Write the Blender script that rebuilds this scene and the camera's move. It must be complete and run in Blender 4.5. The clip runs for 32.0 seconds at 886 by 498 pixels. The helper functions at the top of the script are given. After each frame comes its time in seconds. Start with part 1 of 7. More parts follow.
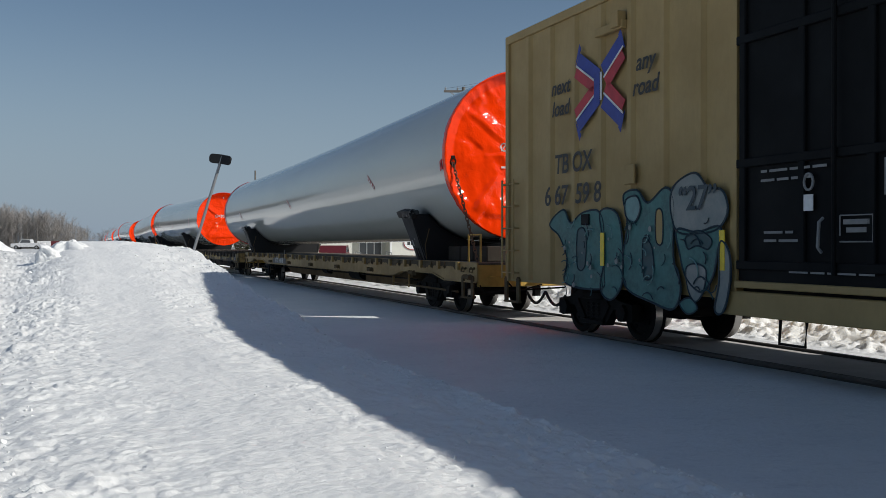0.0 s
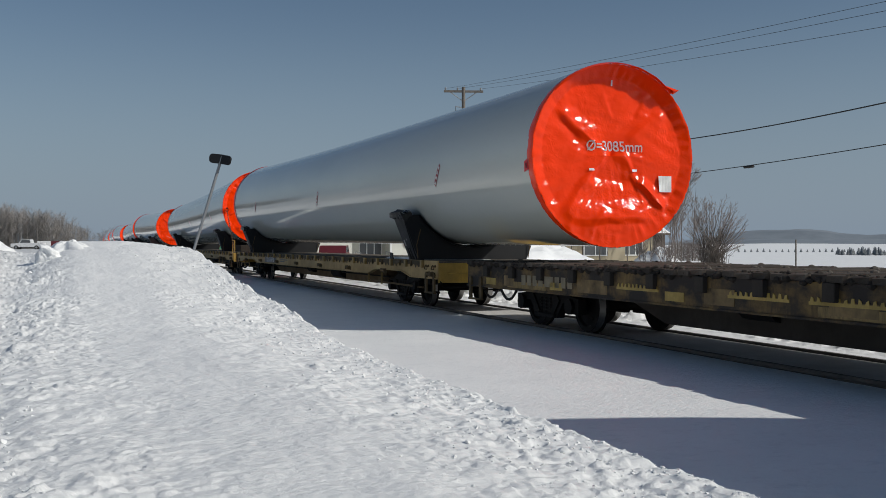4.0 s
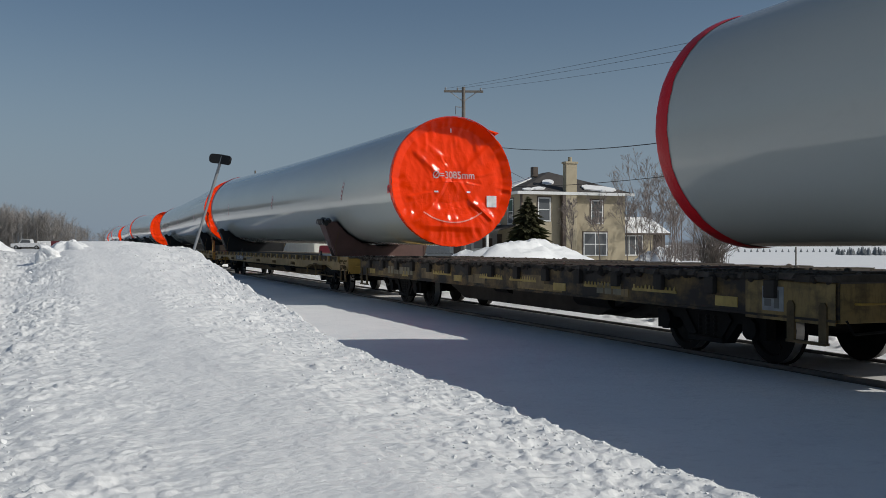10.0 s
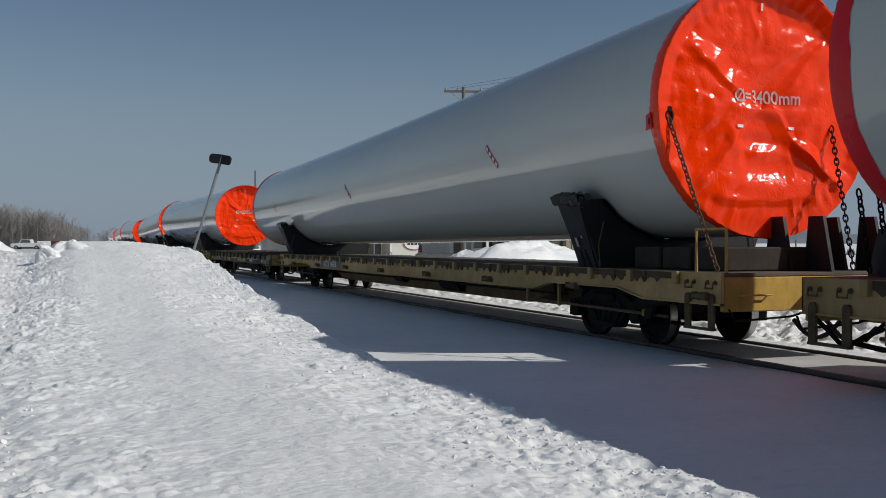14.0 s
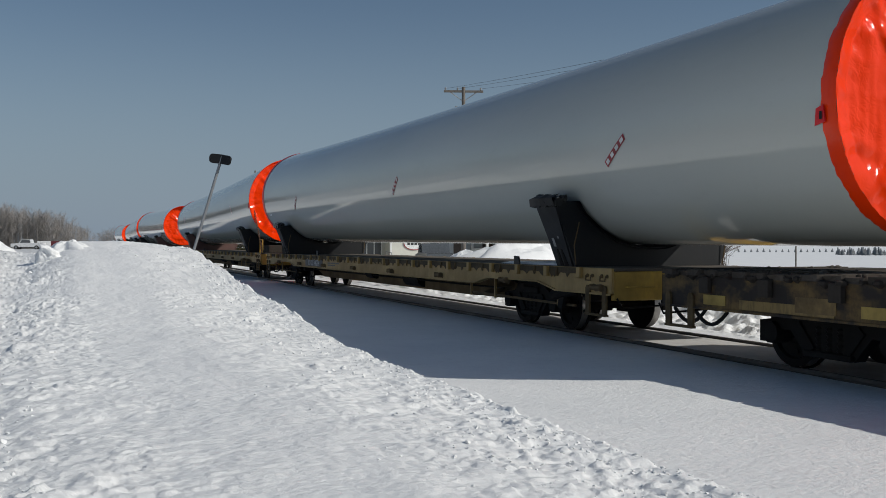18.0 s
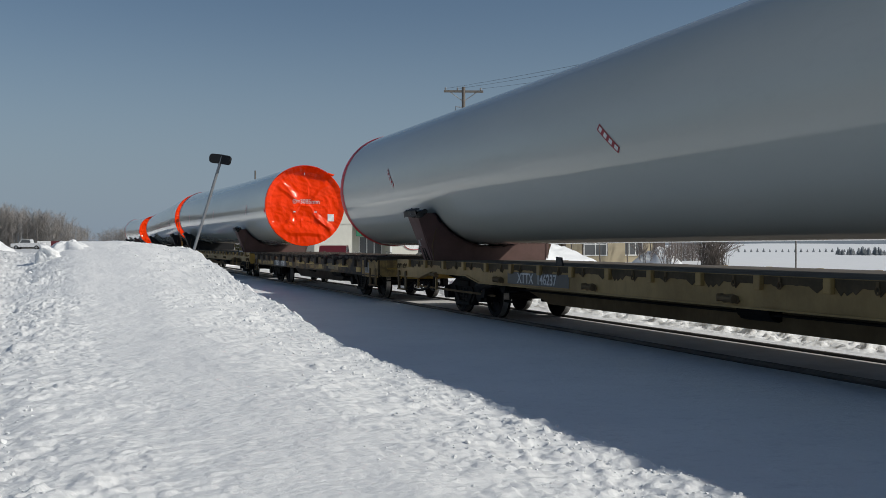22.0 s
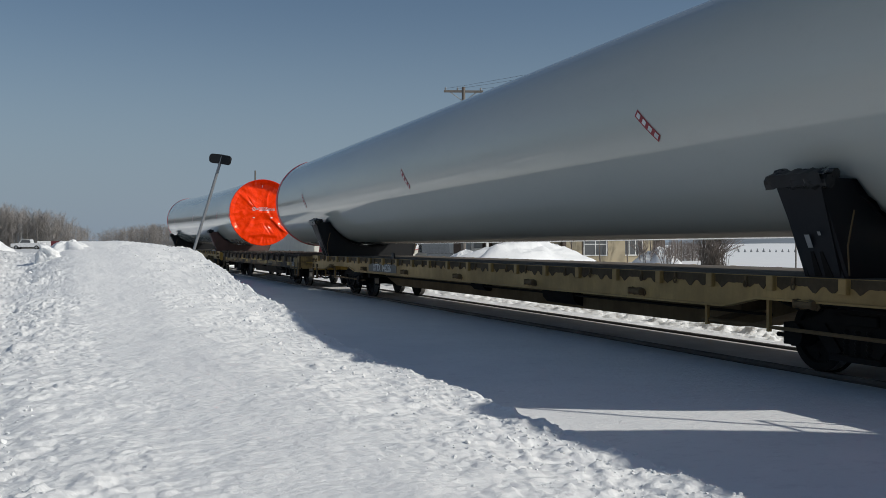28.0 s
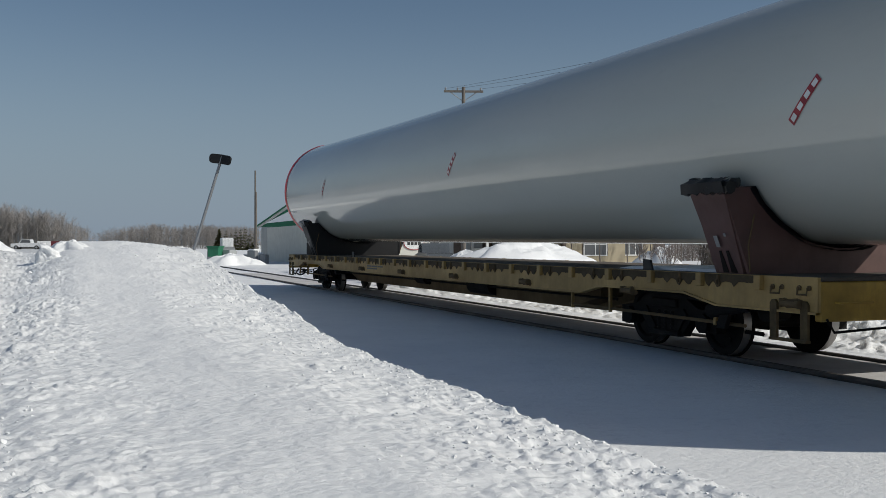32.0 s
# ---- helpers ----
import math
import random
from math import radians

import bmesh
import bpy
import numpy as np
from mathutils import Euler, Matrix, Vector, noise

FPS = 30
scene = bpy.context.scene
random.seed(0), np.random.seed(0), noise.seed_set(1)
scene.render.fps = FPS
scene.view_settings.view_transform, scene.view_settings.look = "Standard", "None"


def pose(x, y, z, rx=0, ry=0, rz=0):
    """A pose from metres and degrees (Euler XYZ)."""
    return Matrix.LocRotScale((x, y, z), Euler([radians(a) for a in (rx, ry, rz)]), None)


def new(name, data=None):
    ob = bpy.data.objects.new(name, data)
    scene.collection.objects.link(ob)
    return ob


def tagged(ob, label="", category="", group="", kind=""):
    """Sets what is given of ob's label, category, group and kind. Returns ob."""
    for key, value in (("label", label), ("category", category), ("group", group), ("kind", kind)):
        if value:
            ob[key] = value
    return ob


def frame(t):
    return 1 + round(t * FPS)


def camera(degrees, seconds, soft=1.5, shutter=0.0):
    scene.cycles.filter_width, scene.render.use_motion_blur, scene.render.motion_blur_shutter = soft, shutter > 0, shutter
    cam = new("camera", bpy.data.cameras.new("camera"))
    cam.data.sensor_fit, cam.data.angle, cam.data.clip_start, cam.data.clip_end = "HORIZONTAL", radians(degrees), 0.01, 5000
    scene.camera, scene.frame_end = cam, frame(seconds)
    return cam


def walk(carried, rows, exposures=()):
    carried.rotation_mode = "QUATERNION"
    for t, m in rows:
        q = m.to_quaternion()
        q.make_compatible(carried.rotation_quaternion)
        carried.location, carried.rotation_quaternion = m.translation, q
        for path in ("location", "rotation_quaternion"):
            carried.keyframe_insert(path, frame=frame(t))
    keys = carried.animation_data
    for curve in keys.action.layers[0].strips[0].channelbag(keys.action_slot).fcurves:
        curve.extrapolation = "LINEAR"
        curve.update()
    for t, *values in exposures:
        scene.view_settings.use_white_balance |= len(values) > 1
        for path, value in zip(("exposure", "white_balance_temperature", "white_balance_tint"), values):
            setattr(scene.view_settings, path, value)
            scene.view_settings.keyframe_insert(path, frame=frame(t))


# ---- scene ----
EYE = (0.0, -8.73, 1.433)
cam = camera(48.73, 32.0, soft=0.85)
VIEW = Matrix.Translation(EYE) @ Euler((radians(90 - 0.267), 0, radians(90 - 21.206))).to_matrix().to_4x4()
walk(cam, [(0, VIEW), (32, VIEW)], exposures=[(0, 0.22), (0.5, 0.18), (1.5, 0.06), (3.0, 0.0), (6, -0.03), (8, -0.10), (10, -0.11), (11, -0.05), (13, -0.08), (14, -0.05), (17, -0.03), (21, 0.0), (32, 0.02)])

# ---- light: low sun behind the train, clear winter sky ----
SUN_X, SUN_Y = 0.90, 1.145          # how far the sun leans to +x and +y for each metre of height
sun_vec = Vector((SUN_X, SUN_Y, 1.0)).normalized()
sun = new("sun", bpy.data.lights.new("sun", "SUN"))
sun.data.energy, sun.data.angle, sun.data.color = 3.08, radians(0.6), (0.975, 0.955, 0.89)
sun.matrix_world = sun_vec.to_track_quat("Z", "Y").to_matrix().to_4x4()
world = bpy.data.worlds.new("sky")
scene.world = world
world.use_nodes = True
wn, wl = world.node_tree.nodes, world.node_tree.links
sky = wn.new("ShaderNodeTexSky")
sky.sky_type, sky.sun_disc = "NISHITA", False
sky.sun_elevation = math.asin(sun_vec.z)
sky.sun_rotation = math.atan2(SUN_X, SUN_Y)
sky.air_density, sky.dust_density, sky.ozone_density, sky.altitude = 1.0, 1.3, 2.0, 400
# pale winter haze low over the horizon
way = wn.new("ShaderNodeTexCoord")
sep = wn.new("ShaderNodeSeparateXYZ")
wl.new(way.outputs["Generated"], sep.inputs[0])
haze = wn.new("ShaderNodeValToRGB")
haze.color_ramp.interpolation = "EASE"
for el, (p, v) in zip(haze.color_ramp.elements, ((0.0, 0.85), (0.26, 0.0))):
    el.position, el.color = p, (v, v, v, 1)
wl.new(sep.outputs["Z"], haze.inputs[0])
blend = wn.new("ShaderNodeMix")
blend.data_type = "RGBA"
wl.new(haze.outputs[0], blend.inputs[0])
wl.new(sky.outputs[0], blend.inputs[6])
blend.inputs[7].default_value = (3.90, 4.92, 6.38, 1)
tint = wn.new("ShaderNodeMix")
tint.data_type, tint.blend_type = "RGBA", "MULTIPLY"
tint.inputs[0].default_value = 1.0
wl.new(blend.outputs[2], tint.inputs[6])
tint.inputs[7].default_value = (0.98, 1.0, 0.99, 1)
wl.new(tint.outputs[2], wn["Background"].inputs[0])
wn["Background"].inputs[1].default_value = 0.0595


# ---- mesh tools ----
class Geo:
    """Vertices and faces of one mesh, in the space of its thing."""

    def __init__(self):
        self.v, self.f, self.smooth = [], [], False

    def add(self, verts, faces):
        n = len(self.v)
        self.v.extend(tuple(p) for p in verts)
        self.f.extend(tuple(i + n for i in f) for f in faces)
        return self

    def box(self, x0, x1, y0, y1, z0, z1, bevel=0.0):
        b = min(bevel, 0.45 * min(x1 - x0, y1 - y0, z1 - z0))
        if b <= 0:
            vs = [(x, y, z) for z in (z0, z1) for y in (y0, y1) for x in (x0, x1)]
            return self.add(vs, [(0, 2, 3, 1), (4, 5, 7, 6), (0, 1, 5, 4), (2, 6, 7, 3), (0, 4, 6, 2), (1, 3, 7, 5)])
        bm = bmesh.new()
        bmesh.ops.create_cube(bm, size=1, matrix=Matrix.Translation(((x0 + x1) / 2, (y0 + y1) / 2, (z0 + z1) / 2)) @ Matrix.Diagonal((x1 - x0, y1 - y0, z1 - z0, 1)))
        bmesh.ops.bevel(bm, geom=bm.edges[:], offset=b, segments=1, affect="EDGES")
        bm.verts.index_update()
        self.add([v.co for v in bm.verts], [[v.index for v in f.verts] for f in bm.faces])
        bm.free()
        return self

    def prism(self, poly, axis, a, b):
        """poly: corners in the plane across the axis (x: y,z; y: x,z; z: x,y)."""
        put = {"x": lambda p, h: (h, p[0], p[1]), "y": lambda p, h: (p[0], h, p[1]), "z": lambda p, h: (p[0], p[1], h)}[axis]
        n = len(poly)
        vs = [put(p, a) for p in poly] + [put(p, b) for p in poly]
        return self.add(vs, [tuple(range(n)), tuple(range(2 * n - 1, n - 1, -1))] + [(i, i + n, (i + 1) % n + n, (i + 1) % n) for i in range(n)])

    def rod(self, p, q, r, n=8, r2=None, caps=True):
        p, q = Vector(p), Vector(q)
        m = (q - p).to_track_quat("Z", "Y").to_matrix()
        r2 = r if r2 is None else r2
        ring = lambda c, s: [c + m @ Vector((s * math.cos(2 * math.pi * i / n), s * math.sin(2 * math.pi * i / n), 0)) for i in range(n)]
        fs = [(i, (i + 1) % n, (i + 1) % n + n, i + n) for i in range(n)]
        if caps:
            fs += [tuple(range(n - 1, -1, -1)), tuple(range(n, 2 * n))]
        return self.add(ring(p, r) + ring(q, r2), fs)

    def pipe(self, pts, r, n=6):
        """One bent rod through the points."""
        ps = [Vector(p) for p in pts]
        k, base = len(ps), len(self.v)
        up = Vector((0.31, 0.17, 0.93))
        for i, p in enumerate(ps):
            d = (ps[min(i + 1, k - 1)] - ps[max(i - 1, 0)])
            if d.length < 1e-6:
                d = ps[min(i + 1, k - 1)] - p
            d.normalize()
            u = d.cross(up)
            if u.length < 0.05:
                u = d.cross(Vector((1, 0, 0)))
            u.normalize()
            w = d.cross(u)
            self.v += [tuple(p + u * (r * math.cos(2 * math.pi * j / n)) + w * (r * math.sin(2 * math.pi * j / n))) for j in range(n)]
        self.f += [(base + i * n + j, base + i * n + (j + 1) % n, base + (i + 1) * n + (j + 1) % n, base + (i + 1) * n + j) for i in range(k - 1) for j in range(n)]
        self.f += [tuple(base + j for j in range(n - 1, -1, -1)), tuple(base + (k - 1) * n + j for j in range(n))]
        return self

    def lathe(self, axis_pts, n=32, axis="x", c=(0, 0)):
        """axis_pts: (along, radius); c: the axis's place in the other two."""
        k = len(axis_pts)
        vs = []
        for s, r in axis_pts:
            for i in range(n):
                a = 2 * math.pi * i / n
                u, w = c[0] + r * math.cos(a), c[1] + r * math.sin(a)
                vs.append({"x": (s, u, w), "y": (u, s, w), "z": (u, w, s)}[axis])
        fs = [(j * n + i, j * n + (i + 1) % n, (j + 1) * n + (i + 1) % n, (j + 1) * n + i) for j in range(k - 1) for i in range(n)]
        if axis_pts[0][1] > 1e-4:
            fs.append(tuple(range(n)))
        if axis_pts[-1][1] > 1e-4:
            fs.append(tuple(range((k - 1) * n, k * n)))
        return self.add(vs, fs)

    def mesh(self, name, smooth=False):
        me = bpy.data.meshes.new(name)
        me.from_pydata(self.v, [], self.f)
        bm = bmesh.new()
        bm.from_mesh(me)
        bmesh.ops.recalc_face_normals(bm, faces=bm.faces)
        bm.to_mesh(me)
        bm.free()
        if smooth:
            for p in me.polygons:
                p.use_smooth = True
            me.set_sharp_from_angle(angle=radians(40))
        return me


def part(name, geo, material, parent=None, label="", smooth=False, at=None, category="", group="", kind=""):
    me = geo.mesh(name, smooth) if isinstance(geo, Geo) else geo
    if material and not me.materials:
        me.materials.append(material)
    ob = new(name, me)
    if parent:
        ob.parent = parent
    if at is not None:
        ob.matrix_basis = at
    return tagged(ob, label, category, group, kind)


def thing(name, m, label, category, group=""):
    ob = new(name)
    ob.empty_display_size = 0.2
    ob.matrix_basis = m
    return tagged(ob, label, category, group)


def lettering(text, size, material, parent, m, name="lettering", stretch=1.0, lean=0.0, align="CENTER"):
    """Flat letters as a mesh, standing in the xz plane of m, facing -y."""
    cu = bpy.data.curves.new(name, "FONT")
    cu.body, cu.size, cu.align_x, cu.align_y, cu.extrude, cu.shear = text, size, align, "CENTER", 0.002, lean
    cu.offset = size * 0.013
    ob = bpy.data.objects.new(name, cu)
    scene.collection.objects.link(ob)
    me = bpy.data.meshes.new_from_object(ob.evaluated_get(bpy.context.evaluated_depsgraph_get()))
    bpy.data.objects.remove(ob)
    me.transform(Matrix.Rotation(radians(90), 4, "X") @ Matrix.Diagonal((stretch, 1, 1, 1)))
    me.materials.clear()
    return part(name, me, material, parent, at=m)


# ---- materials ----
def nodes_of(name):
    mat = bpy.data.materials.new(name)
    mat.use_nodes = True
    nt = mat.node_tree
    return mat, nt, nt.nodes["Principled BSDF"]


def tex(nt, kind, scale, coords="Object", stretch=None, **kw):
    n = nt.nodes.new(kind)
    n.inputs["Scale"].default_value = scale
    for k, v in kw.items():
        n.inputs[k].default_value = v
    co = nt.nodes.new("ShaderNodeTexCoord")
    mp = nt.nodes.new("ShaderNodeMapping")
    if stretch:
        mp.inputs["Scale"].default_value = stretch
    nt.links.new(co.outputs[coords], mp.inputs[0])
    nt.links.new(mp.outputs[0], n.inputs["Vector"])
    return n


def ramp(nt, src, stops):
    r = nt.nodes.new("ShaderNodeValToRGB")
    el = r.color_ramp.elements
    while len(el) < len(stops):
        el.new(0.5)
    for e, (p, c) in zip(el, stops):
        e.position = p
        e.color = (*c, 1) if isinstance(c, tuple) else (c, c, c, 1)
    nt.links.new(src, r.inputs[0])
    return r.outputs[0]


def mixed(nt, fac, a, b, mode="MIX"):
    m = nt.nodes.new("ShaderNodeMix")
    m.data_type, m.blend_type = "RGBA", mode
    if isinstance(fac, (int, float)):
        m.inputs[0].default_value = fac
    else:
        nt.links.new(fac, m.inputs[0])
    for i, s in ((6, a), (7, b)):
        if isinstance(s, tuple):
            m.inputs[i].default_value = (*s, 1)
        else:
            nt.links.new(s, m.inputs[i])
    return m.outputs[2]


def bump(nt, bsdf, src, strength, distance):
    b = nt.nodes.new("ShaderNodeBump")
    b.inputs["Strength"].default_value, b.inputs["Distance"].default_value = strength, distance
    nt.links.new(src, b.inputs["Height"])
    if bsdf.inputs["Normal"].links:
        nt.links.new(bsdf.inputs["Normal"].links[0].from_socket, b.inputs["Normal"])
    nt.links.new(b.outputs[0], bsdf.inputs["Normal"])


def painted(name, base, dirt, rough=0.55, metal=0.0, grime=0.5, scale=1.5, streak=True, fine=18, bumps=0.15, island=0.0, spec=0.5):
    """Paint with grime in two sizes and rain streaks."""
    mat, nt, b = nodes_of(name)
    n1 = tex(nt, "ShaderNodeTexNoise", scale, Detail=6.0, Roughness=0.65)
    n2 = tex(nt, "ShaderNodeTexNoise", fine, Detail=4.0, Roughness=0.6, stretch=(1, 1, 0.25) if streak else None)
    f1 = ramp(nt, n1.outputs[0], [(0.38, 0.0), (0.72, grime)])
    f2 = ramp(nt, n2.outputs[0], [(0.45, 0.0), (0.75, grime)])
    c = mixed(nt, f1, base, dirt)
    c = mixed(nt, f2, c, tuple(0.5 * (x + y) for x, y in zip(base, dirt)))
    if island:
        oi = nt.nodes.new("ShaderNodeObjectInfo")
        c = mixed(nt, ramp(nt, oi.outputs["Random"], [(0, 0.0), (1, island)]), c, dirt)
    nt.links.new(c, b.inputs["Base Color"])
    b.inputs["Metallic"].default_value = metal
    b.inputs["Specular IOR Level"].default_value = spec
    nt.links.new(ramp(nt, n1.outputs[0], [(0.3, rough - 0.1), (0.7, min(1.0, rough + 0.2))]), b.inputs["Roughness"])
    if bumps:
        bump(nt, b, n2.outputs[0], bumps, 0.004)
    return mat


def plain(name, base, rough=0.6, metal=0.0, var=0.15, scale=8):
    mat, nt, b = nodes_of(name)
    n = tex(nt, "ShaderNodeTexNoise", scale, Detail=5.0)
    c = mixed(nt, ramp(nt, n.outputs[0], [(0.35, 0.0), (0.7, 1.0)]), tuple(x * (1 - var) for x in base), tuple(min(1, x * (1 + var)) for x in base))
    nt.links.new(c, b.inputs["Base Color"])
    b.inputs["Roughness"].default_value, b.inputs["Metallic"].default_value = rough, metal
    return mat


def snow_material():
    """Wind-packed crumbly snow, greyer where grit lies in the rubble."""
    mat, nt, b = nodes_of("snow")
    n1 = tex(nt, "ShaderNodeTexNoise", 0.8, Detail=6.0, Roughness=0.6)
    n2 = tex(nt, "ShaderNodeTexNoise", 7.0, Detail=8.0, Roughness=0.68, stretch=(1.5, 0.75, 1))
    n3 = tex(nt, "ShaderNodeTexNoise", 30.0, Detail=6.0, Roughness=0.75, stretch=(1.2, 0.9, 1))
    n4 = tex(nt, "ShaderNodeTexVoronoi", 16.0, stretch=(1.2, 0.9, 1), Randomness=1.0)
    c = mixed(nt, ramp(nt, n1.outputs[0], [(0.35, 0.0), (0.7, 1.0)]), (0.835, 0.837, 0.83), (0.90, 0.898, 0.885))
    c = mixed(nt, ramp(nt, n2.outputs[0], [(0.54, 0.0), (0.70, 0.5)]), c, (0.69, 0.69, 0.695))
    # road grit thrown on the far side of the bank
    where = nt.nodes.new("ShaderNodeTexCoord")
    axes = nt.nodes.new("ShaderNodeSeparateXYZ")
    nt.links.new(where.outputs["Object"], axes.inputs[0])
    side = nt.nodes.new("ShaderNodeMapRange")
    for k, v in (("From Min", -9.35), ("From Max", -10.3), ("To Min", 0.0), ("To Max", 1.0)):
        side.inputs[k].default_value = v
    nt.links.new(axes.outputs["Y"], side.inputs["Value"])
    n5 = tex(nt, "ShaderNodeTexNoise", 5.0, Detail=7.0, Roughness=0.7)
    grit = mixed(nt, ramp(nt, n5.outputs[0], [(0.40, 0.25), (0.62, 0.9)]), (0.0, 0.0, 0.0), side.outputs[0])
    c = mixed(nt, grit, c, (0.42, 0.42, 0.43))
    nt.links.new(c, b.inputs["Base Color"])
    b.inputs["Roughness"].default_value = 0.6
    b.inputs["Specular IOR Level"].default_value = 0.25
    bump(nt, b, n2.outputs[0], 0.40, 0.045)
    bump(nt, b, n3.outputs[0], 0.5, 0.016)
    bump(nt, b, ramp(nt, n4.outputs["Distance"], [(0.10, 1.0), (0.55, 0.0)]), 0.22, 0.012)
    return mat


def tube_paint():
    """Light grey gloss coating of the tower sections, with road film low down the pipe."""
    mat, nt, b = nodes_of("tower_paint")
    n1 = tex(nt, "ShaderNodeTexNoise", 0.7, Detail=5.0, stretch=(0.25, 1, 1))
    n2 = tex(nt, "ShaderNodeTexNoise", 6.0, Detail=6.0, Roughness=0.7, stretch=(0.4, 1, 1))
    c = mixed(nt, ramp(nt, n1.outputs[0], [(0.35, 0.0), (0.7, 1.0)]), (0.50, 0.518, 0.472), (0.55, 0.562, 0.515))
    c = mixed(nt, ramp(nt, n2.outputs[0], [(0.55, 0.0), (0.85, 0.15)]), c, (0.34, 0.34, 0.32))
    nt.links.new(c, b.inputs["Base Color"])
    nt.links.new(ramp(nt, n2.outputs[0], [(0.3, 0.055), (0.7, 0.10)]), b.inputs["Roughness"])
    n3 = tex(nt, "ShaderNodeTexNoise", 0.9, Detail=2.0, stretch=(0.5, 1, 1))
    bump(nt, b, n3.outputs[0], 0.055, 0.05)
    return mat


def tarp_material(name, base, rough):
    """Thin glossy plastic sheet, crumpled into small flat facets between sharp creases."""
    mat, nt, b = nodes_of(name)
    n1 = tex(nt, "ShaderNodeTexNoise", 1.6, Detail=3.0, Roughness=0.5)
    c = mixed(nt, ramp(nt, n1.outputs[0], [(0.35, 0.0), (0.7, 1.0)]), tuple(0.90 * x for x in base), base)
    nt.links.new(c, b.inputs["Base Color"])
    b.inputs["Roughness"].default_value = rough
    b.inputs["Specular IOR Level"].default_value = 0.22
    wave = tex(nt, "ShaderNodeTexNoise", 2.2, Detail=2.0)
    where = nt.nodes.new("ShaderNodeTexCoord")
    bent = mixed(nt, 0.30, where.outputs["Object"], wave.outputs["Color"], "ADD")
    for scale, mask_scale, strength, distance in ((2.3, 0.9, 0.12, 0.05), (6.5, 1.4, 0.36, 0.018), (15.0, 1.6, 0.50, 0.009)):
        v = nt.nodes.new("ShaderNodeTexVoronoi")
        v.feature = "DISTANCE_TO_EDGE"
        v.inputs["Scale"].default_value = scale
        nt.links.new(bent, v.inputs["Vector"])
        m = tex(nt, "ShaderNodeTexNoise", mask_scale, Detail=1.0)
        h = mixed(nt, ramp(nt, m.outputs[0], [(0.40, 0.0), (0.60, 1.0)]), (0.0, 0.0, 0.0), v.outputs["Distance"])
        bump(nt, b, h, strength, distance)
    return mat


def blotched(name, base, dark, cover, scale=0.8):
    """Old paint under thick patchy grime."""
    mat, nt, b = nodes_of(name)
    n1 = tex(nt, "ShaderNodeTexNoise", scale, Detail=7.0, Roughness=0.62, stretch=(1.0, 1.0, 1.6))
    n2 = tex(nt, "ShaderNodeTexNoise", 14.0, Detail=5.0, Roughness=0.7, stretch=(1, 1, 0.25))
    n3 = tex(nt, "ShaderNodeTexNoise", 3.5, Detail=4.0)
    c = mixed(nt, ramp(nt, n3.outputs[0], [(0.3, 0.0), (0.7, 1.0)]), tuple(0.75 * x for x in base), base)
    c = mixed(nt, ramp(nt, n1.outputs[0], [(cover - 0.09, 1.0), (cover + 0.11, 0.0)]), c, dark)
    c = mixed(nt, ramp(nt, n2.outputs[0], [(0.48, 0.0), (0.72, 0.7)]), c, tuple(1.3 * x for x in dark))
    nt.links.new(c, b.inputs["Base Color"])
    b.inputs["Roughness"].default_value = 0.75
    bump(nt, b, n2.outputs[0], 0.25, 0.004)
    return mat


SNOW = snow_material()
TUBE = tube_paint()
TARP = tarp_material("orange_tarp", (1.0, 0.048, 0.002), 0.12)
RIM = tarp_material("red_edge_tarp", (0.72, 0.022, 0.03), 0.30)
WRAP = tarp_material("crumpled_dark_plastic", (0.035, 0.034, 0.032), 0.18)
YELLOW = painted("weathered_yellow_paint", (0.50, 0.325, 0.105), (0.085, 0.052, 0.024), grime=0.62, island=0.30, scale=0.9, fine=11, bumps=0.3)
OLDYELLOW = blotched("grime_caked_yellow_paint", (0.23, 0.14, 0.042), (0.020, 0.013, 0.009), 0.535, 1.5)
FADEDSIDE = blotched("worn_yellow_panel_paint", (0.33, 0.22, 0.075), (0.06, 0.04, 0.02), 0.42, 2.0)
DULLMARK = plain("worn_tan_stencil_paint", (0.24, 0.20, 0.13), 0.8)
TIMBER = painted("dark_old_timber", (0.055, 0.046, 0.038), (0.022, 0.019, 0.016), grime=0.6, rough=0.9, spec=0.2)
BRIGHT = painted("yellow_paint", (0.58, 0.355, 0.055), (0.17, 0.105, 0.035), grime=0.7)
GRIME = painted("dark_grimy_steel", (0.006, 0.0055, 0.005), (0.016, 0.012, 0.009), grime=0.7, rough=0.75, spec=0.2)
BLACK = painted("black_paint", (0.010, 0.011, 0.013), (0.026, 0.024, 0.023), grime=0.5, rough=0.5, spec=0.3)
BROWN = painted("red_brown_primer", (0.13, 0.065, 0.055), (0.06, 0.04, 0.035), grime=0.5, rough=0.6)
BED = painted("packed_dirty_snow", (0.60, 0.585, 0.57), (0.36, 0.335, 0.31), grime=0.7, rough=0.9, streak=False, scale=0.8, fine=9, bumps=0.4)
DECK = painted("worn_deck_planks", (0.12, 0.10, 0.08), (0.05, 0.042, 0.035), grime=0.7, rough=0.85, streak=False)
RECESS = painted("dark_brown_recess", (0.085, 0.056, 0.022), (0.028, 0.019, 0.012), grime=0.8, rough=0.8, scale=3)
DUSTY = painted("dusty_brown_steel", (0.17, 0.118, 0.062), (0.055, 0.038, 0.022), grime=0.7, rough=0.85, spec=0.2)
DIM = plain("dim_white_stencil", (0.27, 0.27, 0.26), 0.7)
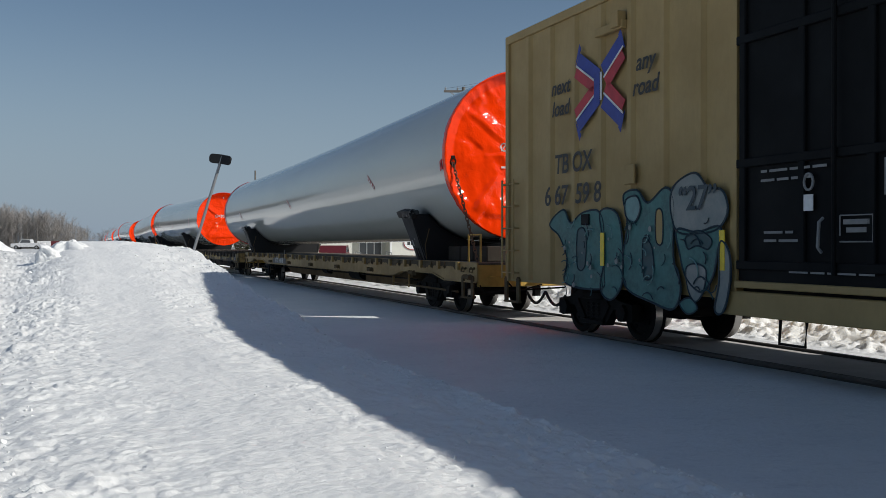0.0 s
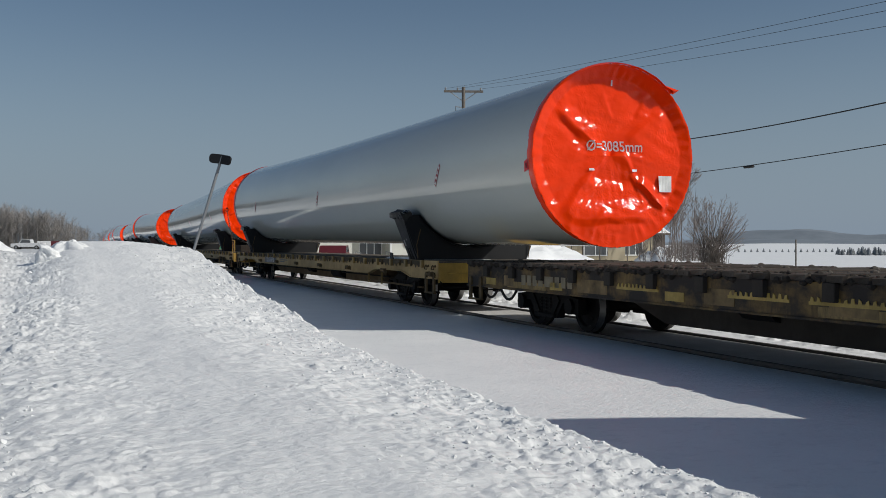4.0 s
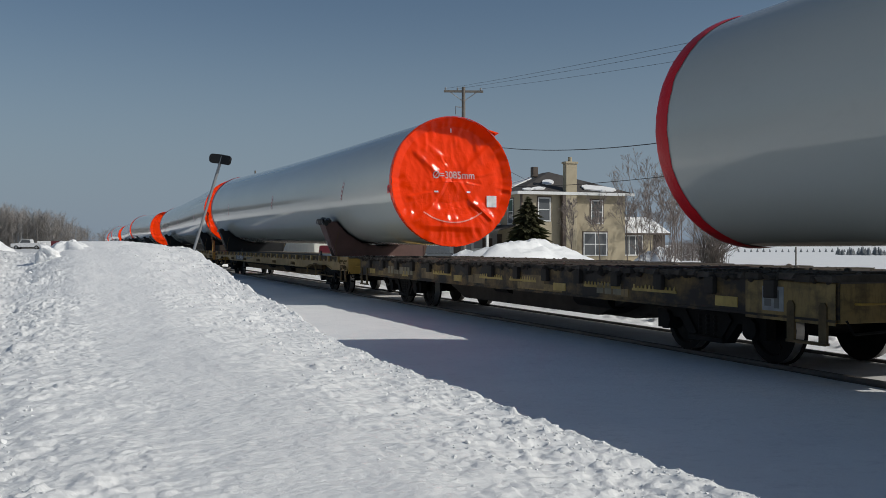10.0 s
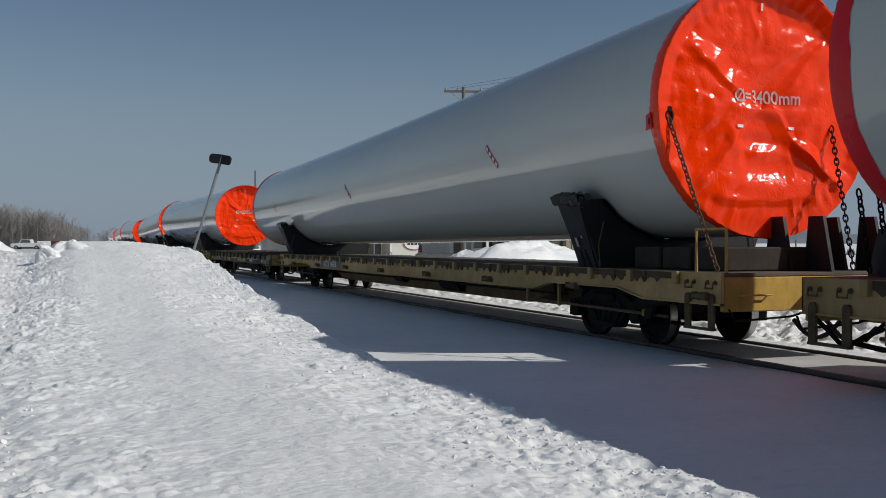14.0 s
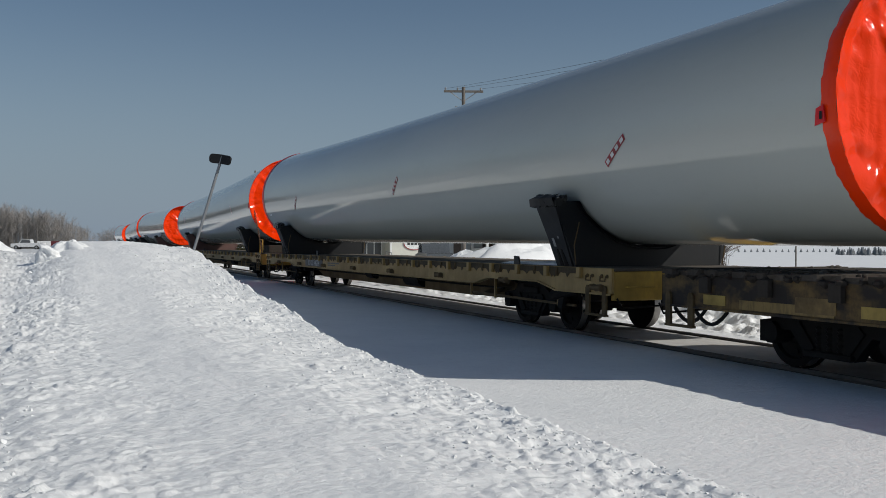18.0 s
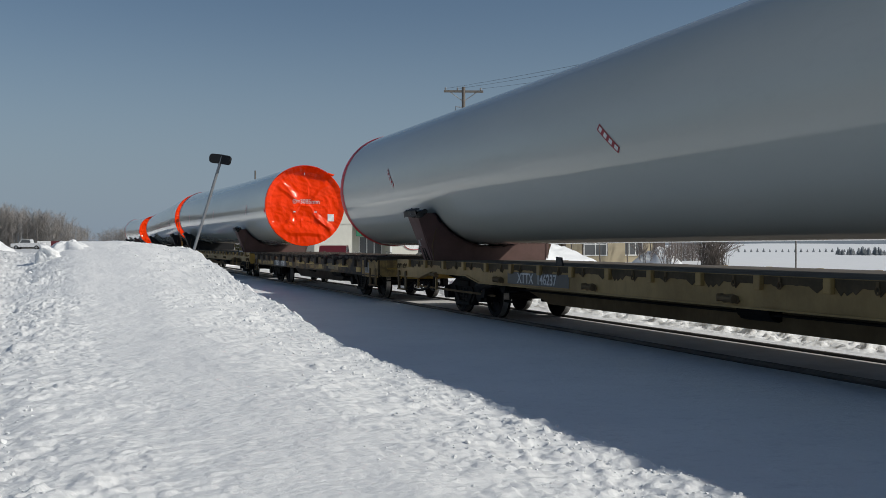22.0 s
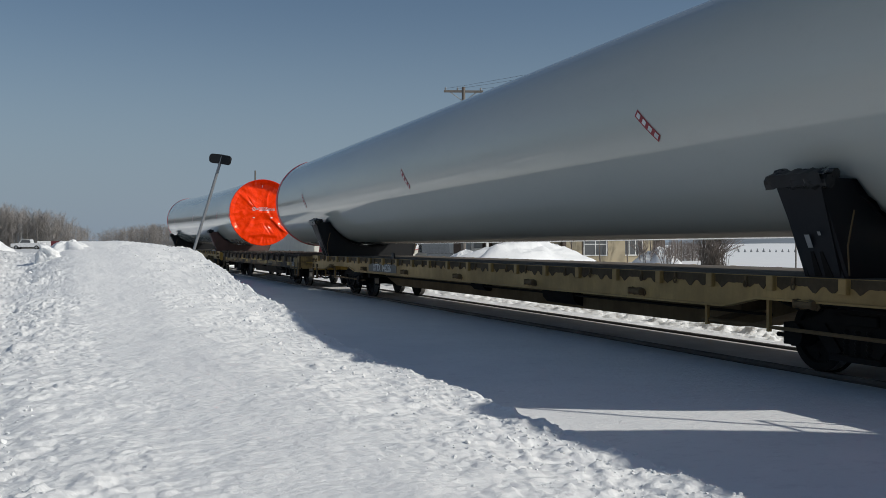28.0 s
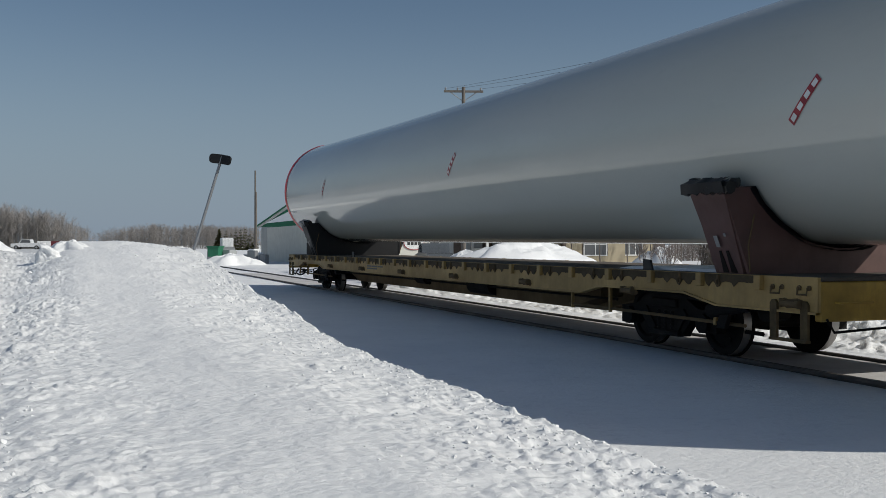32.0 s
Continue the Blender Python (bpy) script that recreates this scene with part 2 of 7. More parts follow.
STEEL = painted("bare_steel", (0.30, 0.29, 0.28), (0.12, 0.08, 0.05), metal=0.8, rough=0.4)
RAILSTEEL = painted("dull_rail_steel", (0.085, 0.075, 0.068), (0.05, 0.035, 0.025), metal=0.3, rough=0.6)
TREAD = painted("polished_wheel_tread", (0.45, 0.44, 0.43), (0.2, 0.17, 0.14), metal=0.9, rough=0.35, grime=0.3)
RUST = painted("rusty_steel", (0.16, 0.085, 0.045), (0.05, 0.035, 0.03), rough=0.8)
PAD = painted("weathered_grey_padding", (0.36, 0.35, 0.33), (0.07, 0.065, 0.06), rough=0.85, grime=0.7, streak=False)
WHITE = plain("white_stencil_paint", (0.74, 0.74, 0.72), 0.6)
INK = plain("black_stencil_paint", (0.03, 0.03, 0.03), 0.6)
STENCIL = plain("worn_white_stencil", (0.55, 0.55, 0.53), 0.6)
PLATE = painted("dark_grey_number_panel", (0.10, 0.10, 0.098), (0.20, 0.165, 0.11), grime=0.5)
MARK = plain("dark_red_tape", (0.32, 0.02, 0.03), 0.5)
# ---- the ground: one sheet of snow from the yard to the horizon ----
def value_noise(x, y, seed):
    xi, yi = np.floor(x).astype(np.int64), np.floor(y).astype(np.int64)
    fx, fy = x - xi, y - yi
    fx, fy = fx * fx * (3 - 2 * fx), fy * fy * (3 - 2 * fy)
    def h(a, b):
        n = (a * 374761393 + b * 668265263 + seed * 974711) & 0xFFFFFFFF
        n = ((n ^ (n >> 13)) * 1274126177) & 0xFFFFFFFF
        return ((n ^ (n >> 16)) & 0xFFFF) / 65535.0
    return (h(xi, yi) * (1 - fx) + h(xi + 1, yi) * fx) * (1 - fy) + (h(xi, yi + 1) * (1 - fx) + h(xi + 1, yi + 1) * fx) * fy


def fractal(x, y, scale, seed, octaves=4, gain=0.5):
    out, amp = 0.0, 1.0
    for o in range(octaves):
        out = out + amp * (value_noise(x / scale + 17.3 * o, y / scale - 9.1 * o, seed + o) - 0.5)
        scale, amp = scale * 0.5, amp * gain
    return out


def smooth(a, b, x):
    t = np.clip((x - a) / (b - a), 0, 1)
    return t * t * (3 - 2 * t)


def bank_bulge(x):
    """How much further the bank's foot reaches out where it rises."""
    return 0.14 * smooth(-8.5, -13.5, x)


def ground_height(x, y):
    """Snow height in metres; the rail heads are at 0."""
    x, y = np.asarray(x, float), np.asarray(y, float)
    flat = -0.06 + 0.018 * fractal(x, y, 1.5, 3)
    # ploughed bank on the camera's side, rising to a heap further along
    edge = -5.63 + 0.13 * fractal(x, y * 0, 2.0, 11, 4, 0.6) + bank_bulge(x)
    heap = smooth(-10.5, -26.0, x) * (1 - 0.9 * smooth(-28.0, -33.0, x) * smooth(-9.5, -6.5, y)) * (1 - 0.75 * smooth(-30.0, -55.0, x))
    top = 0.265 + 0.12 * smooth(-5.8, -7.5, y) + 1.12 * heap + 0.05 * fractal(x, y, 3.5, 21) * (0.5 + heap)
    top = top - 0.26 * smooth(-8.3, -9.6, y) * heap - 0.10 * np.exp(-((y + 9.6) / 0.5) ** 2)
    top = top - 0.07 * smooth(-7.6, -5.3, y) * heap
    lane = np.exp(-((y + 7.75 - 0.02 * (x + 8)) / 0.60) ** 4)          # wind-packed lane along the bank
    ripple = fractal(x + y * 0.35, y * 1.9, 0.75, 31, 4, 0.62)
    mid = fractal(x * 1.25, y * 0.85, 0.30, 37, 4, 0.62)
    # crumbs and small upturned blocks: flat-topped, steep-sided
    crumb = 0.0
    for sc, sd, lo, hi, h in ((0.17, 41, 0.20, 0.32, 0.014), (0.085, 47, 0.14, 0.27, 0.012), (0.050, 49, 0.12, 0.27, 0.007)):
        warp = 0.4 * sc * fractal(x, y, sc * 1.5, sd + 3, 1)
        crumb = crumb + h * smooth(lo, hi, fractal(x + warp, y - warp, sc, sd, 2, 0.45)) * (0.5 + 1.2 * value_noise(x / 0.4, y / 0.4, sd + 9))
    pit = np.maximum(0, fractal(x, y * 0.8, 0.26, 57, 3, 0.6) - 0.16)
    patchy = 0.35 + 0.65 * smooth(-0.15, 0.25, fractal(x, y, 1.1, 59, 2))
    rubble = smooth(-8.5, -10.0, y)
    rough = (crumb * patchy + 0.024 * mid - 0.05 * pit) * (1 - 0.80 * lane) + 0.020 * ripple
    rough = rough * (0.85 + 0.25 * smooth(-7.2, -6.2, y) + 0.9 * rubble) - 0.09 * rubble * pit
    fall = 0.26 + 0.40 * heap
    m = 1 - smooth(0, 1, (y - edge) / fall + 0.5)
    z = flat * (1 - m) + (top + rough) * m
    # lumpy berm beyond the rails
    lump = 1 + 1.1 * fractal(x, y, 0.8, 61, 4, 0.6)
    berm = 0.26 * np.exp(-((y - 3.1 - 0.4 * fractal(x, y * 0, 4.0, 51)) / 0.75) ** 2) * lump + 0.16 * np.maximum(0, fractal(x, y, 0.40, 71, 3, 0.6)) + 0.10 * fractal(x, y, 0.28, 73, 3, 0.65) + 0.05 * smooth(0.12, 0.26, fractal(x, y, 0.13, 75, 2, 0.5))
    z = z + smooth(1.3, 1.9, y) * berm * (1 - smooth(-45, -60, x)) * (1 - smooth(9, 14, y))
    return z


def ground():
    def axis(spans):
        out = []
        for a, b, n in spans:
            out += list(np.linspace(a, b, n, endpoint=False))
        return np.array(out + [spans[-1][1]])
    xs = axis([(-3000, -400, 14), (-400, -70, 34), (-70, -30, 80), (-30, -16, 150), (-16, -9.5, 260), (-9.5, -2.6, 480), (-2.6, -2.5, 1), (-2.5, 6, 170), (6, 20, 50), (20, 60, 16), (60, 3000, 14)])
    ys = axis([(-3000, -300, 12), (-300, -40, 20), (-40, -14, 60), (-14, -10.6, 60), (-10.6, -9.5, 70), (-9.5, -5.2, 330), (-5.2, -2.6, 24), (-2.6, 1.2, 14), (1.2, 5, 110), (5, 6, 4), (6, 20, 20), (20, 120, 24), (120, 3000, 20)])
    X, Y = np.meshgrid(xs, ys)
    Z = ground_height(X, Y)
    n, m = len(xs), len(ys)
    i, j = np.meshgrid(np.arange(n - 1), np.arange(m - 1))
    a = (j * n + i).ravel()
    faces = np.stack([a, a + 1, a + n + 1, a + n], 1)
    me = bpy.data.meshes.new("ground")
    me.from_pydata(np.stack([X.ravel(), Y.ravel(), Z.ravel()], 1).tolist(), [], faces.tolist())
    me.polygons.foreach_set("use_smooth", np.ones(len(me.polygons), bool))
    return part("ground", me, SNOW, label="snow-covered ground with a ploughed bank", kind="structure", category="ground")


ground()
def bend(x):
    """The track's slow curve to the side, far out."""
    return 4.1e-5 * x * x if x < 0 else 0.0


for y in (-0.755, 0.755):
    g = Geo()
    prof = [(-0.036, 0.0), (0.036, 0.0), (0.036, -0.04), (0.01, -0.06), (0.01, -0.16), (0.07, -0.18), (-0.07, -0.18), (-0.01, -0.16), (-0.01, -0.06), (-0.036, -0.04)]
    xs = [60, 20, 0, -20, -40, -70, -100, -150, -200, -300, -400, -500]
    for x in xs:
        g.v += [(x, y + u + bend(x), w) for u, w in prof]
    k = len(prof)
    g.f = [(i * k + j, i * k + (j + 1) % k, (i + 1) * k + (j + 1) % k, (i + 1) * k + j) for i in range(len(xs) - 1) for j in range(k)]
    part("rail", g, RAILSTEEL, label="worn steel rail half buried in snow", category="rail", kind="structure")
part("track_bed", Geo().box(-50, 40, -0.70, 0.70, -0.10, -0.035), BED, label="packed dirty snow between the rails", category="track bed", kind="structure")


def loose_clods():
    """Crumbs of ploughed snow strewn along the bank, one mass."""
    rnd = random.Random(14)
    ico = bmesh.new()
    bmesh.ops.create_icosphere(ico, subdivisions=1, radius=1)
    ico.verts.index_update()
    corners = [v.co.copy() for v in ico.verts]
    fs = [tuple(v.index for v in f.verts) for f in ico.faces]
    ico.free()
    n = 4200
    xs = np.array([-2.6 - 24.0 * rnd.random() ** 1.7 for _ in range(n)])
    ys = np.array([(-5.62 - abs(rnd.gauss(0, 0.60)) if k % 5 < 3 else rnd.uniform(-10.6, -8.8)) for k in range(n)])
    ys = ys + np.where(np.arange(n) % 5 < 3, bank_bulge(xs), 0)
    zs = ground_height(xs, ys)
    g = Geo()
    for k in range(n):
        r = min(0.026, 0.004 + abs(rnd.gauss(0, 0.0055))) * (1 + 0.035 * abs(xs[k] + 3))
        if k % 5 == 0 and k % 175 == 0:
            r = rnd.uniform(0.028, 0.042)
        q = Euler((rnd.uniform(-0.6, 0.6), rnd.uniform(-0.6, 0.6), rnd.uniform(0, 6))).to_matrix()
        sc = (r * rnd.uniform(0.7, 1.4), r * rnd.uniform(0.6, 1.1), r * rnd.uniform(0.45, 0.8))
        c = Vector((xs[k], ys[k], zs[k] + 0.15 * r))
        g.add([c + q @ Vector((v.x * sc[0] * rnd.uniform(0.75, 1.1), v.y * sc[1] * rnd.uniform(0.75, 1.1), v.z * sc[2] * rnd.uniform(0.75, 1.1))) for v in corners], fs)
    part("snow_clods", g, SNOW, None, "loose crumbs of ploughed snow on the bank", kind="stuff", category="snow", smooth=True)


loose_clods()
# ---- materials of the place ----
SIDING = painted("tan_siding", (0.40, 0.34, 0.235), (0.31, 0.26, 0.18), grime=0.4, rough=0.8)
TRIM = painted("white_trim_paint", (0.72, 0.72, 0.70), (0.5, 0.5, 0.48), grime=0.3, rough=0.6)
DARKTRIM = painted("brown_trim_paint", (0.09, 0.065, 0.05), (0.05, 0.04, 0.03), grime=0.4)
SHINGLE = painted("dark_shingles", (0.055, 0.048, 0.045), (0.10, 0.09, 0.08), grime=0.6, rough=0.9, streak=False)
BEIGE = painted("beige_metal_cladding", (0.60, 0.59, 0.52), (0.42, 0.40, 0.36), grime=0.3, rough=0.6)
GREYWALL = painted("grey_metal_cladding", (0.40, 0.42, 0.42), (0.28, 0.28, 0.28), grime=0.4, rough=0.6)
GREEN = painted("green_sheet_roof", (0.02, 0.17, 0.09), (0.03, 0.10, 0.06), grime=0.3)
POLEWOOD = painted("grey_weathered_pole_wood", (0.17, 0.15, 0.13), (0.09, 0.08, 0.07), grime=0.6, rough=0.9)
GALV = painted("galvanised_steel", (0.33, 0.34, 0.35), (0.2, 0.2, 0.2), metal=0.5, rough=0.5, grime=0.4)
BARK = painted("grey_brown_bark", (0.15, 0.125, 0.105), (0.08, 0.065, 0.055), grime=0.6, rough=0.9)
TWIG = painted("bare_twigs", (0.27, 0.225, 0.20), (0.18, 0.15, 0.135), grime=0.5, rough=0.9)
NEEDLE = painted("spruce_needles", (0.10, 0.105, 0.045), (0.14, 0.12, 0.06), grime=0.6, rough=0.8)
# far evergreens, hills and woods: distance haze is put into their base colours
FAREVERGREEN = painted("haze_paled_evergreen", (0.28, 0.295, 0.305), (0.22, 0.23, 0.235), grime=0.5, rough=0.95, spec=0.1)
HILL = painted("haze_tinted_wooded_hill", (0.165, 0.195, 0.225), (0.27, 0.30, 0.33), grime=0.7, rough=1.0, scale=0.01, fine=0.03, bumps=0, streak=False)
WOODBELT = painted("haze_paled_bare_woods", (0.31, 0.285, 0.265), (0.22, 0.205, 0.19), grime=0.6, rough=0.95, scale=0.2, fine=1.0, bumps=0)
REDPAINT = plain("red_paint", (0.40, 0.03, 0.03), 0.5)
CARWHITE = plain("white_car_paint", (0.70, 0.70, 0.70), 0.3)
CARGREY = plain("grey_car_paint", (0.10, 0.11, 0.12), 0.3)
CARRED = plain("maroon_car_paint", (0.11, 0.018, 0.022), 0.3)
RUBBER = plain("black_rubber", (0.02, 0.02, 0.02), 0.8)


def glass_material():
    mat, nt, b = nodes_of("window_glass")
    b.inputs["Base Color"].default_value = (0.10, 0.105, 0.11, 1)
    b.inputs["Roughness"].default_value = 0.06
    n = tex(nt, "ShaderNodeTexNoise", 3.0)
    bump(nt, b, n.outputs[0], 0.05, 0.02)
    return mat


GLASS = glass_material()


def window(parent, m, w, h, cols=1, rows=2, trim=None):
    """A framed window in the xz plane of m, facing -y; the wall's face is at y = 0."""
    f = part("window", Geo().box(-w / 2, w / 2, -0.02, 0.03, -h / 2, h / 2), GLASS, parent, at=m)
    fr = Geo()
    t = 0.09
    fr.box(-w / 2 - t, w / 2 + t, -0.06, 0.0, h / 2, h / 2 + t).box(-w / 2 - t, w / 2 + t, -0.08, 0.0, -h / 2 - t, -h / 2)
    fr.box(-w / 2 - t, -w / 2, -0.06, 0.0, -h / 2, h / 2).box(w / 2, w / 2 + t, -0.06, 0.0, -h / 2, h / 2)
    for i in range(1, cols):
        x = -w / 2 + w * i / cols
        fr.box(x - 0.035, x + 0.035, -0.045, 0.0, -h / 2, h / 2)
    for i in range(1, rows):
        z = -h / 2 + h * i / rows
        fr.box(-w / 2, w / 2, -0.04, 0.0, z - 0.03, z + 0.03)
    part("window_frame", fr, TRIM, f, "white window frame")
    if trim:
        o = Geo()
        a, b = w / 2 + t, h / 2 + t
        o.box(-a - 0.08, -a, -0.045, 0.0, -b, b).box(a, a + 0.08, -0.045, 0.0, -b, b).box(-a - 0.08, a + 0.08, -0.045, 0.0, b, b + 0.1)
        part("window_surround", o, trim, f)
    return f


FACE_X = Matrix.Rotation(radians(90), 4, "Z")     # turns a face that looks to -y so that it looks to +x


def wall_slab(x0, x1, y0, y1, z0, z1):
    return Geo().box(x0, x1, y0, y1, z0, z1)


def snow_heap(name, x, y, rx, ry, h, seed, turn=0.0, label="heap of ploughed snow", base=-0.15):
    g = Geo()
    n, m = 84, 44
    for j in range(m + 1):
        for i in range(n):
            a = 2 * math.pi * i / n
            r = j / m
            u, w = r * math.cos(a), r * math.sin(a)
            k = 0.75 + 0.35 * noise.noise(Vector((math.cos(a) * 1.4 + seed, math.sin(a) * 1.4, 0)))
            z = h * (1 - r * r) ** 1.0
            z *= 1 + 0.35 * noise.noise(Vector((u * 2.2 + seed, w * 2.2, 1.0)))
            z += h * (0.16 * noise.noise(Vector((u * 6 + seed, w * 6, 2.0))) + 0.09 * noise.noise(Vector((u * 15 + seed, w * 15, 4.0))) + 0.03 * noise.noise(Vector((u * 34 + seed, w * 34, 6.0)))) * (1 - r)
            g.v.append((u * rx * (k if r > 0.2 else lerp0(1, k, r / 0.2)), w * ry * (k if r > 0.2 else lerp0(1, k, r / 0.2)), base + z))
    g.f = [(j * n + i, j * n + (i + 1) % n, (j + 1) * n + (i + 1) % n, (j + 1) * n + i) for j in range(m) for i in range(n)]
    return part(name, g, SNOW, None, label, smooth=True, at=Matrix.Translation((x, y, 0)) @ Matrix.Rotation(radians(turn), 4, "Z"), category="snow heap")


def lerp0(a, b, f):
    return a + (b - a) * f


def house():
    """Two-storey tan house; its near corner is at (-70.5, 25.3)."""
    hs = thing("house", Matrix.Translation((-70.5, 25.3, -0.1)), "two-storey tan house with dark hipped roof and chimney", "house")
    W, L, H = 10.2, 9.6, 5.75      # along -x, along +y, to the eaves
    g = Geo()
    g.box(-W, 0, 0, 0.2, 0, H).box(-W, 0, L - 0.2, L, 0, H).box(-0.2, 0, 0.2, L - 0.2, 0, H).box(-W, -W + 0.2, 0.2, L - 0.2, 0, H)
    part("wall", g, SIDING, hs, "tan clad walls")
    e = 0.55
    apex_a, apex_b = (-W / 2 - 0.6, L / 2, H + 2.0), (-W / 2 + 0.6, L / 2, H + 2.0)
    r = Geo()
    c = [(-W - e, -e, H), (e, -e, H), (e, L + e, H), (-W - e, L + e, H)]
    lo = [(x, y, z - 0.16) for x, y, z in c]
    r.add(c + lo + [apex_a, apex_b], [(0, 1, 9, 8), (1, 2, 9), (2, 3, 8, 9), (3, 0, 8), (4, 7, 6, 5), (0, 4, 5, 1), (1, 5, 6, 2), (2, 6, 7, 3), (3, 7, 4, 0)])
    roof = part("roof", r, SHINGLE, hs, "dark shingled hipped roof with snow patches")
    fas = Geo().box(-W - e - 0.02, e + 0.02, -e - 0.04, -e, H - 0.22, H + 0.02).box(e, e + 0.04, -e, L + e, H - 0.22, H + 0.02)
    part("fascia", fas, TRIM, roof, "white fascia")
    def on_roof(u, v):   # a point of the +x slope: u along y, v up the slope
        a, b = Vector((e, -e + u * (L + 2 * e), H)), Vector(apex_b)
        return a.lerp(b, v)
    rnd = random.Random(4)
    for (u0, u1, v0, v1) in ((0.16, 0.34, 0.30, 0.55), (0.10, 0.22, 0.06, 0.16), (0.60, 0.95, 0.05, 0.30), (0.02, 0.12, 0.02, 0.10)):
        s = Geo()
        ring = []
        for k in range(14):
            a = 2 * math.pi * k / 14
            q = 0.8 + 0.35 * rnd.random()
            ring.append(on_roof((u0 + u1) / 2 + (u1 - u0) / 2 * q * math.cos(a), (v0 + v1) / 2 + (v1 - v0) / 2 * q * math.sin(a)) + Vector((0.02, 0, 0.03)))
        top = [p + Vector((0.03, 0, 0.10)) for p in ring]
        s.add(ring + top, [tuple(range(13, -1, -1)), tuple(range(14, 28))] + [(k, (k + 1) % 14, (k + 1) % 14 + 14, k + 14) for k in range(14)])
        part("snow_patch", s, SNOW, roof)
    s = Geo()
    s.add([(-W + 1.5, -0.2, H + 0.20), (-2.5, -0.2, H + 0.20), (-4.2, 3.2, H + 1.42), (-5.6, 3.2, H + 1.42), (-W + 1.5, -0.2, H + 0.30), (-2.5, -0.2, H + 0.30), (-4.2, 3.2, H + 1.52), (-5.6, 3.2, H + 1.52)], [(0, 1, 2, 3), (4, 5, 6, 7), (0, 1, 5, 4), (1, 2, 6, 5), (2, 3, 7, 6), (3, 0, 4, 7)])
    part("snow_patch", s, SNOW, roof)
    ch = Geo().box(0.0, 0.55, 3.75, 4.75, 0, H + 2.3, 0.03).box(-0.08, 0.63, 3.67, 4.83, H + 2.3, H + 2.48, 0.02).rod((0.28, 4.25, H + 2.48), (0.28, 4.25, H + 2.85), 0.16, 10)
    part("chimney", ch, SIDING, hs, "tan chimney stack with dark strip")
    part("chimney_strip", Geo().box(0.2, 0.56, 3.45, 3.74, 0, H - 0.1), DARKTRIM, hs)
    part("roof_vent", Geo().box(-4.4, -3.9, 3.0, 3.5, H + 1.5, H + 2.35, 0.04), DARKTRIM, roof)
    # +x face: two upper windows, one pair below
    for y, z, w, h, c in ((2.05, 4.35, 0.95, 1.75, 1), (6.9, 4.2, 0.95, 1.75, 1), (6.75, 1.55, 2.05, 1.75, 2)):
        window(hs, Matrix.Translation((0.0, y, z)) @ FACE_X, w, h, c, 2, DARKTRIM)
    # -y face: two narrow windows and an oval one, above the porch
    for x in (-8.2, -1.9):
        window(hs, Matrix.Translation((x, 0, 4.2)), 0.9, 1.9, 1, 2, DARKTRIM)
    ov = Geo()
    k = 20
    pts = [(-5.1 + 0.55 * math.cos(2 * math.pi * i / k), 4.35 + 0.85 * math.sin(2 * math.pi * i / k)) for i in range(k)]
    ov.prism(pts, "y", -0.05, 0.02)
    o = part("oval_window", ov, GLASS, hs)
    ring = Geo().pipe([(x, -0.05, z) for x, z in pts + pts[:1]], 0.07, 6)
    part("window_frame", ring, TRIM, o)
    part("corner_board", Geo().box(-0.12, 0.03, -0.03, 0.12, 0, H - 0.15), DARKTRIM, hs)
    # porch
    pr = Geo()
    pr.add([(-W, 0, 3.15), (-1.0, 0, 3.15), (-1.0, -2.6, 2.55), (-W, -2.6, 2.55), (-W, 0, 3.0), (-1.0, 0, 3.0), (-1.0, -2.6, 2.38), (-W, -2.6, 2.38)], [(0, 1, 2, 3), (7, 6, 5, 4), (0, 4, 5, 1), (1, 5, 6, 2), (2, 6, 7, 3), (3, 7, 4, 0)])
    porch = part("porch_roof", pr, SHINGLE, hs, "dark porch roof with snow")
    sn = Geo()
    sn.add([(-W + 0.1, -0.1, 3.17), (-3.6, -0.1, 3.17), (-3.2, -2.6, 2.58), (-W + 0.1, -2.6, 2.58), (-W + 0.1, -0.1, 3.27), (-3.6, -0.1, 3.27), (-3.2, -2.6, 2.70), (-W + 0.1, -2.6, 2.70)], [(0, 1, 2, 3), (4, 5, 6, 7), (0, 1, 5, 4), (1, 2, 6, 5), (2, 3, 7, 6), (3, 0, 4, 7)])
    part("snow_layer", sn, SNOW, porch)
    for x in (-W + 0.3, -7.2, -4.2, -1.2):
        part("porch_post", Geo().box(x - 0.09, x + 0.09, -2.5, -2.32, 0, 2.4), TRIM, hs)
    part("porch_floor", Geo().box(-W, -1.0, -2.6, -0.02, 0, 0.35), TRIM, hs)
    rail = Geo()
    for i in range(36):
        x = -W + 0.4 + i * 0.24
        rail.box(x, x + 0.05, -2.44, -2.39, 0.35, 1.15)
    rail.box(-W + 0.3, -1.2, -2.46, -2.37, 1.15, 1.22)
    part("porch_railing", rail, TRIM, hs, "white porch railing")
    part("door", Geo().box(-4.6, -3.6, -0.05, 0.05, 0.35, 2.4), DARKTRIM, hs)
    # low wing with snow on its roof
    wing = Geo().box(-7.0, -1.0, L, L + 3.4, 0, 2.55)
    part("wing_wall", wing, SIDING, hs)
    window(hs, Matrix.Translation((-1.0, L + 1.3, 1.45)) @ FACE_X, 1.9, 1.55, 3, 1, DARKTRIM)
